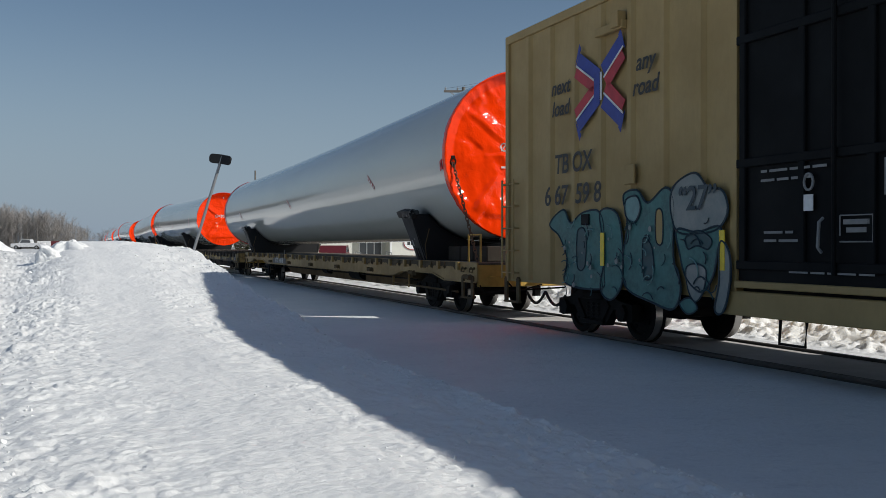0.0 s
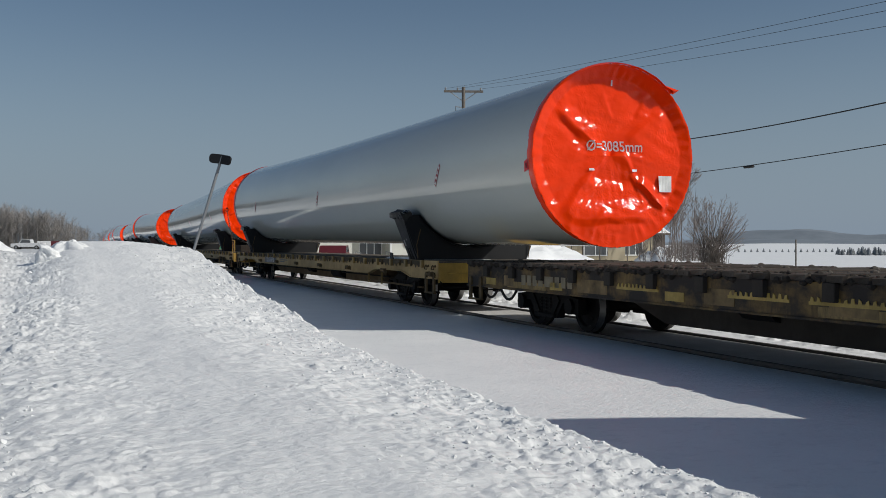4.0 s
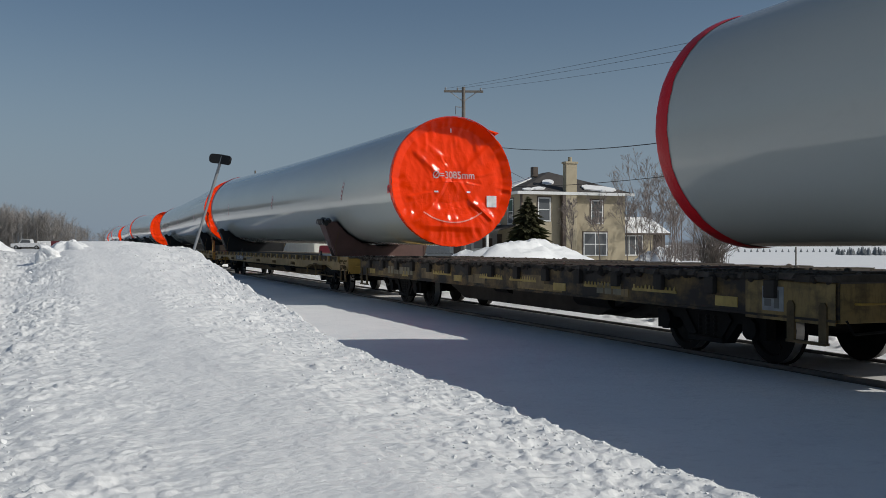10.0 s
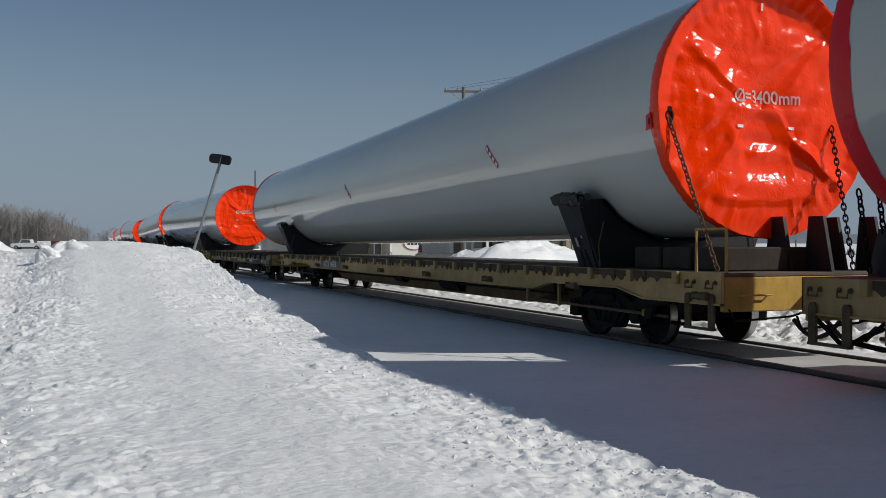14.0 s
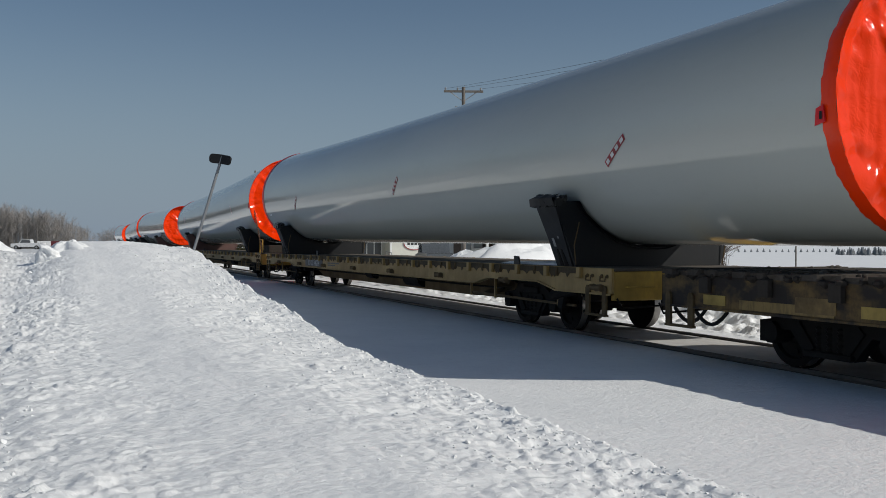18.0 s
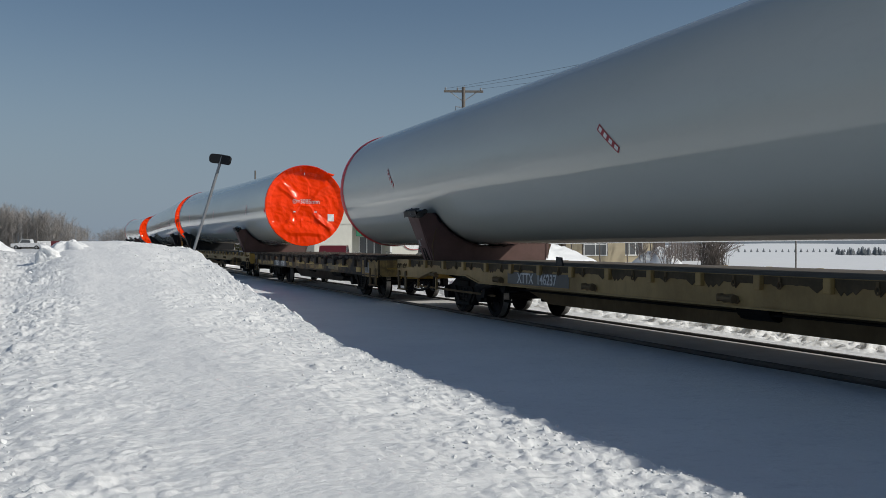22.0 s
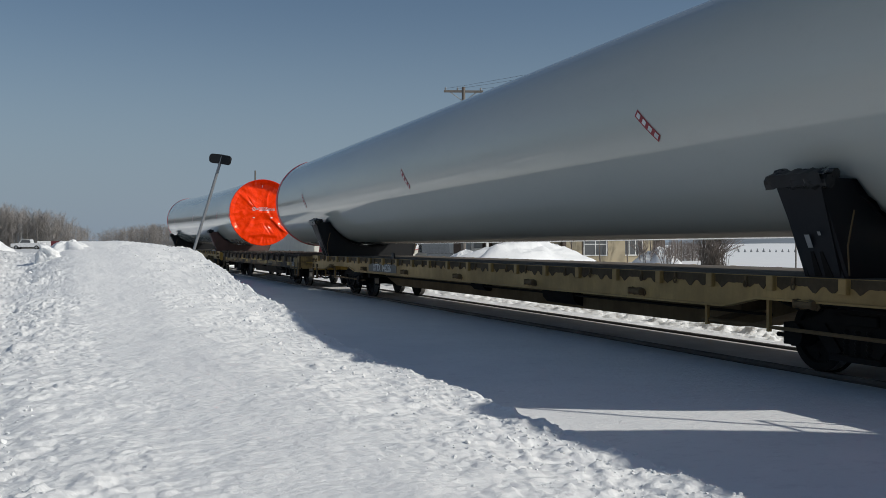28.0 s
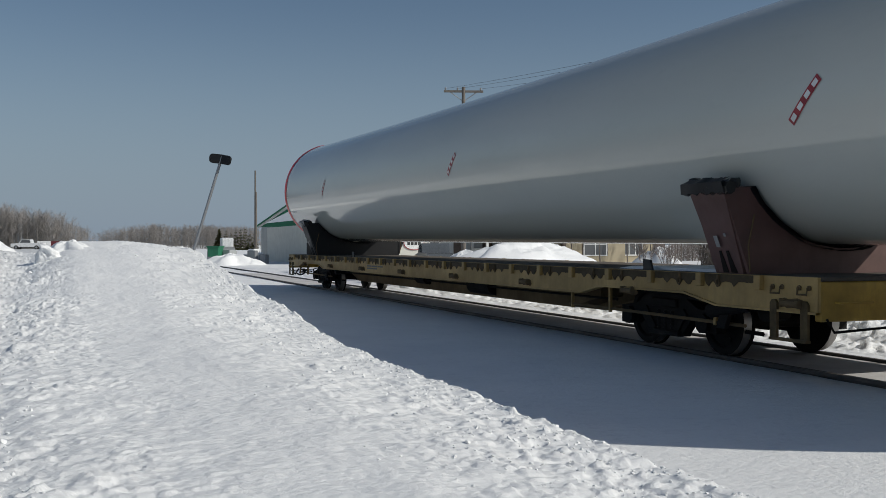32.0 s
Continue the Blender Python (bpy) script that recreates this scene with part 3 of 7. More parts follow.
    wr = Geo().add([(-0.6, L + 0.1, 2.5), (-0.6, L + 4.9, 2.5), (-2.2, L + 3.8, 3.9), (-2.2, L + 0.1, 3.9), (-7.4, L + 0.1, 2.5), (-7.4, L + 4.9, 2.5)], [(0, 1, 2, 3), (1, 5, 2), (5, 4, 3, 2), (0, 3, 4), (0, 4, 5, 1)])
    part("wing_roof", wr, SNOW, hs, "snow-covered wing roof")
    part("wing_eaves", Geo().box(-7.3, -0.55, L + 0.1, L + 4.9, 2.35, 2.49), DARKTRIM, hs)
    # closed box; its dark colour stands in for shade inside the open carport
    part("carport", Geo().box(-6.8, -1.6, L + 3.5, L + 5.0, 0, 2.34), DARKTRIM, hs, "solid dark box for the carport's shaded open side")


def coop_store():
    """Farm store: gable towards +x, with a porch cut into its middle."""
    X, Y0, Y1, H, P = -71.0, 8.6, 17.55, 3.05, 5.95
    st = thing("store_building", Matrix.Translation((X, 0, -0.1)), "beige farm store with gabled front and oval sign", "store")
    ym = (Y0 + Y1) / 2
    q0, q1 = Y0 + 2.9, Y1 - 2.95
    g = Geo()
    g.box(-18, 0, Y0, q0, 0, H).box(-18, 0, q1, Y1, 0, H).box(-18, -1.6, q0, q1, 0, H)
    part("wall", g, BEIGE, st, "beige metal wall")
    gb = Geo().prism([(Y0 - 0.3, H), (Y1 + 0.3, H), (Y1 + 0.3, H + 0.55), (Y1 - 1.0, H + 1.1), (Y1 - 1.0, H + 1.5), (ym, P), (Y0 + 1.0, H + 1.5), (Y0 + 1.0, H + 1.1), (Y0 - 0.3, H + 0.55)], "x", -0.3, 0.05)
    part("gable", gb, BEIGE, st, "beige stepped gable")
    rk = Geo()
    for s in (0, 1):
        ya, yb = (Y1 - 0.95, ym) if s else (Y0 + 0.95, ym)
        rk.add([(0.10, ya, H + 1.5), (0.10, yb, P), (0.10, yb, P + 0.18), (0.10, ya, H + 1.68), (-0.3, ya, H + 1.5), (-0.3, yb, P), (-0.3, yb, P + 0.18), (-0.3, ya, H + 1.68)], [(0, 1, 2, 3), (7, 6, 5, 4), (3, 2, 6, 7), (0, 4, 5, 1)])
    part("rake_trim", rk, TRIM, st, "white rake boards")
    rf = Geo().prism([(Y0 - 0.2, H + 0.4), (ym, P - 0.1), (Y1 + 0.2, H + 0.4), (ym, P - 0.3)], "x", -18, -0.3)
    part("roof", rf, SNOW, st, "snow-covered roof")
    part("soffit_band", Geo().box(0.05, 0.10, q1, Y1 + 0.2, H - 0.10, H - 0.02), DARKTRIM, st)
    part("post", Geo().box(-0.1, 0.06, q1 - 0.12, q1 + 0.02, 0, H), TRIM, st)
    part("porch_door", Geo().box(-1.62, -1.57, q0 + 1.0, q1 - 0.3, 0, 2.1), GLASS, st, "dark glass doors")
    fr = Geo()
    for y in np.linspace(q0 + 1.0, q1 - 0.3, 4):
        fr.box(-1.57, -1.53, y - 0.04, y + 0.04, 0, 2.1)
    part("door_frame", fr, TRIM, st)
    sg = part("green_sign", Geo().box(-0.02, 0.06, q0 + 0.3, q1 - 0.2, 2.15, H - 0.05, 0.01), GREEN, st, "green sign board with white shapes")
    lg = Geo()
    for i in range(6):
        y = q0 + 0.6 + i * 0.4
        lg.box(0.06, 0.075, y, y + 0.28, 2.32, 2.78)
    part("sign_bars", lg, WHITE, sg)
    k = 28
    yc, zc = Y1 - 1.15, 1.62
    ell = lambda a, b: [(yc + a * math.cos(2 * math.pi * i / k), zc + b * math.sin(2 * math.pi * i / k)) for i in range(k)]
    rim = part("oval_sign", Geo().prism(ell(0.84, 0.52), "x", 0.03, 0.07), REDPAINT, st, "white oval sign with red rim")
    part("sign_face", Geo().prism(ell(0.79, 0.47), "x", 0.07, 0.085), WHITE, rim)
    b = Geo()
    for i in range(4):
        b.box(0.085, 0.095, yc - 0.55 + i * 0.29, yc - 0.33 + i * 0.29, zc - 0.13, zc + 0.13)
    part("sign_bars", b, INK, rim)
    t = Geo()
    for i, w in enumerate((0.2, 0.34, 0.62)):
        y = yc - 0.72 + (0, 0.27, 0.68)[i]
        t.box(0.06, 0.075, y, y + w, H + 0.42, H + 0.58)
    part("sign_bars", t, INK, st)
    part("stair_rail", Geo().pipe([(0.2, q1 - 0.5, 0.1), (0.2, q1 - 0.5, 1.0), (1.6, q1 - 0.5, 0.9), (1.6, q1 - 0.5, 0.0)], 0.04), GALV, st)
    hr = Geo().pipe([(0.2, q0 + 0.2, 0.1), (0.2, q0 + 0.2, 1.0), (1.6, q0 + 0.2, 0.9), (1.6, q0 + 0.2, 0.0)], 0.04)
    part("stair_rail", hr, GALV, st)
    # lower wing between the store and the house
    wg = thing("low_building", Matrix.Translation((-75, 17.7, -0.1)), "low grey annex with snow on its roof", "building")
    part("wall", Geo().box(-10, 0, 0, 9.5, 0, 2.75), GREYWALL, wg)
    part("roof", Geo().add([(0.4, -0.1, 2.75), (0.4, 9.6, 2.75), (-5, 9.6, 4.3), (-5, -0.1, 4.3), (-10.4, -0.1, 2.75), (-10.4, 9.6, 2.75)], [(0, 1, 2, 3), (3, 2, 5, 4), (0, 3, 4), (1, 5, 2), (0, 4, 5, 1)]), SNOW, wg, "snow-covered low roof")
    part("ridge_cap", Geo().box(-5.15, -4.85, -0.15, 9.65, 4.27, 4.40), DARKTRIM, wg)
    window(wg, Matrix.Translation((0, 1.9, 1.6)) @ FACE_X, 0.8, 1.0, 1, 1)
    part("door", Geo().box(-0.05, 0.04, 3.6, 4.5, 0, 2.05), DARKTRIM, wg, "dark door")
    part("door", Geo().box(-0.05, 0.04, 6.2, 7.1, 0, 2.05), DARKTRIM, wg, "dark door")


def barn():
    """Grey shed with a green gable, turned towards the yard; seen past the train's end."""
    m = Matrix.Translation((-99.3, 10.0, -0.1)) @ Matrix.Rotation(radians(50), 4, "Z")
    bn = thing("shed", m, "grey metal shed with green gable and white rake", "shed")
    W, H, P = 9.0, 3.3, 6.0
    part("wall", Geo().box(0, W, 0, 14, 0, H), GREYWALL, bn, "grey metal wall")
    part("gable", Geo().prism([(0, H), (W, H), (W / 2, P)], "y", -0.01, 13.9), GREEN, bn, "green gable")
    rk = Geo()
    for xa, xb in ((-0.35, W / 2), (W + 0.35, W / 2)):
        za = H - 0.15
        rk.add([(xa, -0.1, za), (xb, -0.1, P), (xb, -0.1, P + 0.28), (xa, -0.1, za + 0.28), (xa, 0.1, za), (xb, 0.1, P), (xb, 0.1, P + 0.28), (xa, 0.1, za + 0.28)], [(0, 1, 2, 3), (7, 6, 5, 4), (0, 4, 5, 1), (3, 2, 6, 7)])
    part("rake_trim", rk, TRIM, bn, "white rake board")
    rf = Geo()
    for xa, xb in ((-0.4, W / 2), (W + 0.4, W / 2)):
        rf.add([(xa, -0.3, H + 0.15), (xb, -0.3, P + 0.45), (xb, 14.2, P + 0.45), (xa, 14.2, H + 0.15), (xa, -0.3, H + 0.02), (xb, -0.3, P + 0.30), (xb, 14.2, P + 0.30), (xa, 14.2, H + 0.02)], [(0, 1, 2, 3), (7, 6, 5, 4), (0, 4, 5, 1), (3, 2, 6, 7)])
    part("roof", rf, GREEN, bn, "green sheet roof")
    window(bn, Matrix.Translation((2.9, 0, 2.25)), 1.5, 0.55, 1, 1)


def pickup(m, paint, label, bed=True):
    """A parked pickup; it points along its own +x."""
    c = thing("pickup_truck" if bed else "car", m, label, "pickup truck" if bed else "car")
    L = 5.4
    side = [(-2.7, 0.45), (2.6, 0.45), (2.68, 0.75), (2.60, 1.02), (1.35, 1.12), (0.85, 1.72), (-0.55, 1.76), (-0.75, 1.14), (-2.68, 1.12)] if bed else [(-2.2, 0.42), (2.15, 0.42), (2.2, 0.75), (1.2, 0.95), (0.55, 1.42), (-1.0, 1.46), (-1.9, 1.0), (-2.2, 0.9)]
    b = part("body", Geo().prism(side, "y", -0.9, 0.9), paint, c)
    gl = [(1.15, 1.16), (0.80, 1.66), (-0.48, 1.69), (-0.60, 1.16)] if bed else [(1.0, 0.99), (0.5, 1.36), (-0.95, 1.40), (-1.6, 1.03)]
    part("side_windows", Geo().prism(gl, "y", -0.91, 0.91), GLASS, b)
    part("windscreen", Geo().prism([(gl[0][0] + 0.13, gl[0][1] + 0.0), (gl[1][0] + 0.09, gl[1][1]), (gl[1][0] + 0.05, gl[1][1]), (gl[0][0] + 0.06, gl[0][1])], "y", -0.78, 0.78), GLASS, b)
    part("bumper", Geo().box(2.6 if bed else 2.12, 2.76 if bed else 2.28, -0.88, 0.88, 0.42, 0.62, 0.03), GALV, c)
    for x in ((-1.65, 1.75) if bed else (-1.35, 1.35)):
        for y in (-0.86, 0.86):
            w = part("wheel", Geo().lathe([(y - 0.12, 0.20), (y - 0.12, 0.36), (y + 0.12, 0.36), (y + 0.12, 0.20)], 16, "y", (x, 0.36)), RUBBER, c, smooth=True)
            part("rim", Geo().lathe([(y - 0.125, 0.05), (y - 0.125, 0.20), (y + 0.125, 0.20), (y + 0.125, 0.05)], 12, "y", (x, 0.36)), GALV, w)
    for y in (-0.7, 0.7):
        part("headlight", Geo().box(2.58 if bed else 2.1, 2.70 if bed else 2.22, y - 0.18, y + 0.18, 0.72, 0.92, 0.02), WHITE, c)
    if bed:
        part("cargo_bed", Geo().box(-2.6, -0.85, -0.78, 0.78, 1.10, 1.14), RUBBER, c)


def branch(g, p, d, length, r, depth, rnd, spread=0.55, n=4):
    """Limbs that fork; the last ones are thin twigs."""
    q = p + d * length
    g.rod(p, q, max(r, 0.0075), n, max(0.005, r * 0.55), caps=False)
    if depth == 0:
        return
    for k in range(rnd.choice((3, 4)) if depth > 1 else rnd.choice((3, 4, 5))):
        f = rnd.uniform(0.35, 1.0)
        dd = (d + Vector((rnd.uniform(-1, 1), rnd.uniform(-1, 1), rnd.uniform(-0.25, 0.75))) * spread).normalized()
        branch(g, p + d * length * f, dd, length * rnd.uniform(0.45, 0.72), r * (0.60 if f < 0.9 else 0.55), depth - 1, rnd, spread, 3)


def bare_tree(name, x, y, h, seed, label, stems=1, depth=4, spread=0.55, r=None, z=-0.15):
    rnd = random.Random(seed)
    t = thing(name, Matrix.Translation((x, y, z)), label, "tree" if stems == 1 else "shrub")
    trunk, crown = Geo(), Geo()
    for s in range(stems):
        lean = Vector((rnd.uniform(-1, 1), rnd.uniform(-1, 1), 0)) * (0.10 if stems == 1 else 0.62 * (s / stems) ** 0.5)
        d = (Vector((0, 0, 1)) + lean).normalized()
        p = Vector((rnd.uniform(-1, 1), rnd.uniform(-1, 1), 0)) * (0 if stems == 1 else 0.3)
        rr = r or h * 0.016
        L = h * (0.42 if stems == 1 else rnd.uniform(0.40, 0.55) * (1 - 0.25 * s / stems))
        trunk.rod(p, p + d * L, rr, 7, rr * 0.6, caps=False)
        if stems == 1:
            trunk.rod(p + d * L, p + d * h * 0.92, rr * 0.6, 6, 0.01, caps=False)
        for k in range(7 if stems == 1 else 4):
            f = rnd.uniform(0.45, 2.0) if stems == 1 else rnd.uniform(0.35, 1.0)
            q = p + d * min(L * f, h * 0.9)
            dd = (d + Vector((rnd.uniform(-1, 1), rnd.uniform(-1, 1), rnd.uniform(0.0, 0.6))) * spread * 1.2).normalized()
            branch(crown, q, dd, h * rnd.uniform(0.20, 0.30) * (1 if stems == 1 else 1.25), rr * 0.42, depth - 1, rnd, spread)
    part("trunk", trunk, BARK, t, smooth=True)
    part("crown", crown, TWIG, t, "leafless crown of thin twigs")
    return t


def domed_shrub(x, y, w, h, seed, label, stems=240):
    """A dense rounded shrub: kinked stems from one foot out to a dome, with short twigs."""
    rnd = random.Random(seed)
    t = thing("bare_shrub", Matrix.Translation((x, y, -0.15)), label, "shrub")
    stem, twig = Geo(), Geo()
    for k in range(stems):
        while True:
            q = Vector((rnd.uniform(-1, 1), rnd.uniform(-1, 1), rnd.uniform(-0.75, 1)))
            if 0.35 < q.length < 1:
                break
        tip = Vector((q.x * w / 2, q.y * w / 2, h * 0.52 + q.z * h * 0.48))
        p = Vector((rnd.gauss(0, 0.40), rnd.gauss(0, 0.40), 0))
        a = p.lerp(tip, 0.4) + Vector((-q.x * 0.05 * w, -q.y * 0.05 * w, 0.05 * h))
        b = p.lerp(tip, 0.72) + Vector((rnd.uniform(-0.1, 0.1), rnd.uniform(-0.1, 0.1), 0.05 * h))
        r = rnd.uniform(0.010, 0.022)
        stem.rod(p, a, r, 4, r * 0.8, caps=False).rod(a, b, r * 0.8, 4, r * 0.6, caps=False)
        twig.rod(b, tip, r * 0.6, 3, 0.006, caps=False)
        for j in range(7):
            f = rnd.uniform(0.1, 1.0)
            s = b.lerp(tip, f)
            d = ((tip - b).normalized() + Vector((rnd.uniform(-1, 1), rnd.uniform(-1, 1), rnd.uniform(-0.5, 0.9))) * 0.8).normalized()
            twig.rod(s, s + d * rnd.uniform(0.12, 0.34), 0.0075, 3, 0.005, caps=False)
    part("stem_mass", stem, BARK, t)
    part("crown", twig, TWIG, t, "dense leafless crown of thin twigs")
    return t


def spruce(x, y, h, seed, z=-0.15, label="dark green spruce", rows=46, wide=0.30):
    rnd = random.Random(seed)
    t = thing("spruce_tree", Matrix.Translation((x, y, z)), label, "tree")
    part("trunk", Geo().rod((0, 0, 0), (0, 0, h * 0.97), h * 0.018, 7, 0.01), BARK, t)
    g = Geo()
    for j in range(rows):
        f = j / rows
        zz = h * (0.06 + 0.93 * f)
        R = h * wide * (1 - f) ** 0.75 * rnd.uniform(0.65, 1.15) + 0.05
        k = int(8 + 16 * (1 - f))
        for i in range(k):
            a = rnd.uniform(0, 6.283)
            r = R * rnd.uniform(0.65, 1.12)
            tip = Vector((r * math.cos(a), r * math.sin(a), zz - 0.28 * r + rnd.uniform(-0.1, 0.1)))
            base = Vector((0, 0, zz + 0.05))
            side = Vector((-math.sin(a), math.cos(a), 0)) * (0.06 + 0.12 * r)
            mid = base.lerp(tip, 0.55) + Vector((0, 0, 0.06 * r))
            g.add([base, mid + side, tip, mid - side, mid + Vector((0, 0, -0.12 * r - 0.03))], [(0, 1, 2, 3), (0, 4, 2, 1), (0, 3, 2, 4)])
    part("foliage", g, NEEDLE, t, "drooping needled boughs")
    return t


def woods(name, label, x0, y0, x1, y1, count, h0, h1, seed, depth=18, mat=None):
    """A far belt of bare trees as one mass of trunks and twigs."""
    rnd = random.Random(seed)
    g = Geo()
    side = Vector((y1 - y0, x0 - x1, 0)).normalized()
    for i in range(count):
        f = rnd.random()
        p = Vector((x0, y0, -0.3)).lerp(Vector((x1, y1, -0.3)), f) + side * rnd.uniform(0, depth)
        h = rnd.uniform(h0, h1) * (0.9 + 0.16 * noise.noise(Vector((f * 7, seed, 0))))
        h *= 1 - 0.45 * max(0.0, (f - 0.75) / 0.25) ** 2
        g.rod(p, p + Vector((rnd.uniform(-0.6, 0.6), rnd.uniform(-0.6, 0.6), h)), h * 0.006, 3, 0.01, caps=False)
        for k in range(46):
            q = p + Vector((0, 0, h * (0.05 + 0.9 * rnd.random() ** 0.8)))
            d = Vector((rnd.uniform(-1, 1), rnd.uniform(-1, 1), rnd.uniform(0.1, 1.5))).normalized()
            e = q + d * h * rnd.uniform(0.10, 0.28)
            w = h * 0.0032
            s = Vector((rnd.uniform(-1, 1), rnd.uniform(-1, 1), 0)).normalized() * w
            g.add([q - s, q + s, e], [(0, 1, 2)])
            for m in range(3):
                e2 = q.lerp(e, 0.6) + Vector((rnd.uniform(-1, 1), rnd.uniform(-1, 1), rnd.uniform(-0.2, 1.0))).normalized() * h * 0.11
                b = q.lerp(e, 0.5)
                g.add([b - s * 0.8, b + s * 0.8, e2], [(0, 1, 2)])
    return part(name, g, mat or TWIG, None, label, category="woods", kind="stuff")


def utility_pole(x, y, h, arm=True, r=0.15, label="weathered wooden utility pole with crossarm and transformer"):
    p = thing("utility_pole", Matrix.Translation((x, y, -0.3)), label, "utility pole")
    part("pole", Geo().rod((0, 0, 0), (0, 0, h), r, 12, r * 0.68), POLEWOOD, p, smooth=True)
    if arm:
        d = Vector((0.30, 0.95, 0)).normalized()
        a = Geo()
        q = Matrix.Rotation(math.atan2(d.y, d.x), 3, "Z")
        for v in Geo().box(-1.15, 1.15, -0.06, 0.06, h - 0.32, h - 0.20).v:
            a.v.append(tuple(q @ Vector(v)))
        a.f = list(Geo().box(0, 1, 0, 1, 0, 1).f)
        part("crossarm", a, POLEWOOD, p)
        part("arm_brace", Geo().pipe([tuple(d * 0.75 + Vector((0, 0, h - 0.32))), (0, 0, h - 0.85), tuple(-d * 0.75 + Vector((0, 0, h - 0.32)))], 0.03), GALV, p)
        for s in (-1.05, -0.35, 1.0):
            part("insulator", Geo().lathe([(h - 0.20, 0.02), (h - 0.17, 0.05), (h - 0.08, 0.06), (h - 0.03, 0.03)], 8, "z", tuple((d * s)[:2])), GALV, p)
        part("transformer", Geo().lathe([(h - 3.05, 0.15), (h - 3.0, 0.18), (h - 2.35, 0.18), (h - 2.27, 0.13)], 14, "z", (-0.05, -0.30)), POLEWOOD, p, "grey cylindrical transformer", smooth=True)
        part("cutout", Geo().pipe([(0, -0.1, h - 1.2), (-0.1, -0.45, h - 1.15), (-0.1, -0.45, h - 1.6)], 0.04), GALV, p)
    return p


def wire(a, b, sag, r, name="overhead_wire", label="black overhead wire hung from the pole", n=24):
    a, b = Vector(a), Vector(b)
    pts = [a.lerp(b, i / n) - Vector((0, 0, 4 * sag * (i / n) * (1 - i / n))) for i in range(n + 1)]
    return part(name, Geo().pipe(pts, r, 5), RUBBER, None, label, category="cable")


def leaning_marker():
    """Leaning steel post with a folded oblong plate at its head, in the snow heap."""
    s = thing("leaning_sign_post", Matrix.Translation((-24.62, -5.86, 0)), "leaning grey steel post with dark folded plate", "sign post")
    top = Vector((0.30, 0.76, 3.60))
    z0 = 0.9
    part("post", Geo().rod((0, 0, z0), top, 0.035, 10), GALV, s, "grey steel post", smooth=True)
    part("foot", Geo().rod((0.0, 0.0, 1.12), (-0.12, -0.52, 1.11), 0.03, 8), GALV, s)
    up = (top - Vector((0, 0, z0))).normalized()
    for k in (-1, 1):
        g = Geo()
        W, H = 0.29, 0.115
        outline = [(0, -H), (W - 0.08, -H)] + [(W - 0.08 + 0.08 * math.cos(a), -H + 0.08 + 0.08 * math.sin(a)) for a in np.linspace(-1.57, 0, 4)] + [(W - 0.08 + 0.08 * math.cos(a), H - 0.08 + 0.08 * math.sin(a)) for a in np.linspace(0, 1.57, 4)] + [(0, H)]
        g.prism([(float(a), float(b)) for a, b in outline], "y", -0.03, 0.03)
        m = Matrix.Translation(top - up * 0.08) @ Matrix.Rotation(radians(68.8 + 180 * (k < 0)), 4, "Z") @ Matrix.Rotation(radians(12 if k > 0 else -6), 4, "Y")
        if k > 0:
            m = m @ Matrix.Rotation(radians(-25), 4, "Z")
        part("plate", g, BLACK, s, "dark grey rounded plate", at=m)
    return s


# ---- the yard, the buildings and the distance ----
house()
coop_store()
barn()
snow_heap("snow_mound", -49.6, 15.6, 3.2, 6.2, 1.85, 1.7, label="large white heap of ploughed snow")
snow_heap("snow_mound", -51.6, 12.6, 2.6, 2.6, 1.05, 5.1, label="small white heap of ploughed snow")
snow_heap("snow_mound", -52.9, 26.4, 1.8, 2.4, 1.25, 8.3)
snow_heap("snow_mound", -33.0, -11.2, 1.9, 1.9, 0.62, 3.3, label="white snow heap beside the yard", base=0.93)
snow_heap("snow_mound", -88.0, 1.0, 9.0, 3.0, 0.9, 12.3)
def snow_block(x, y, z, seed):
    bm = bmesh.new()
    bmesh.ops.create_icosphere(bm, subdivisions=4, radius=1)
    for v in bm.verts:
        c = v.co.copy()
        k = 0.80 / max(abs(c.x), abs(c.y), abs(c.z)) * 0.8 + 0.2
        v.co = Vector((c.x * 0.25, c.y * 0.17, c.z * 0.25 * (0.35 + 0.5 * (1 - c.x)))) * k * (1 + 0.40 * noise.noise(c * 1.3 + Vector((seed, 0, 0))) + 0.20 * noise.noise(c * 3.5 + Vector((0, seed, 0))) + 0.12 * noise.noise(c * 8 + Vector((0, 0, seed))))
    me = bpy.data.meshes.new("snow_block")
    bm.to_mesh(me)
    bm.free()
    for p in me.polygons:
        p.use_smooth = True
    part("snow_block", me, SNOW, None, "upturned block of packed snow", at=pose(x, y, z, 8, 6, 80), category="snow block")


snow_block(-21.6, -9.02, float(ground_height(-21.6, -9.02)) + 0.07, 2.0)
snow_heap("snow_mound", -23.2, -8.6, 1.2, 0.9, 0.32, 4.4, base=float(ground_height(-23.2, -8.6)) - 0.18)

snow_heap("snow_mound", -71.5, 2.6, 2.6, 3.2, 0.85, 7.7, label="snow heap in front of the scrap")
spruce(-61.3, 21.4, 5.0, 3, label="dark green spruce in front of the house", rows=64, wide=0.52)
spruce(-111.7, 7.6, 3.4, 9, label="small dark spruce behind the scrap")
pickup(Matrix.Translation((-59.9, 13.9, -0.25)) @ Matrix.Rotation(radians(168), 4, "Z"), CARGREY, "dark grey pickup parked by the store")
pickup(Matrix.Translation((-64.3, 8.3, -0.08)) @ Matrix.Rotation(radians(-20), 4, "Z"), CARRED, "maroon car parked by the store", bed=False)
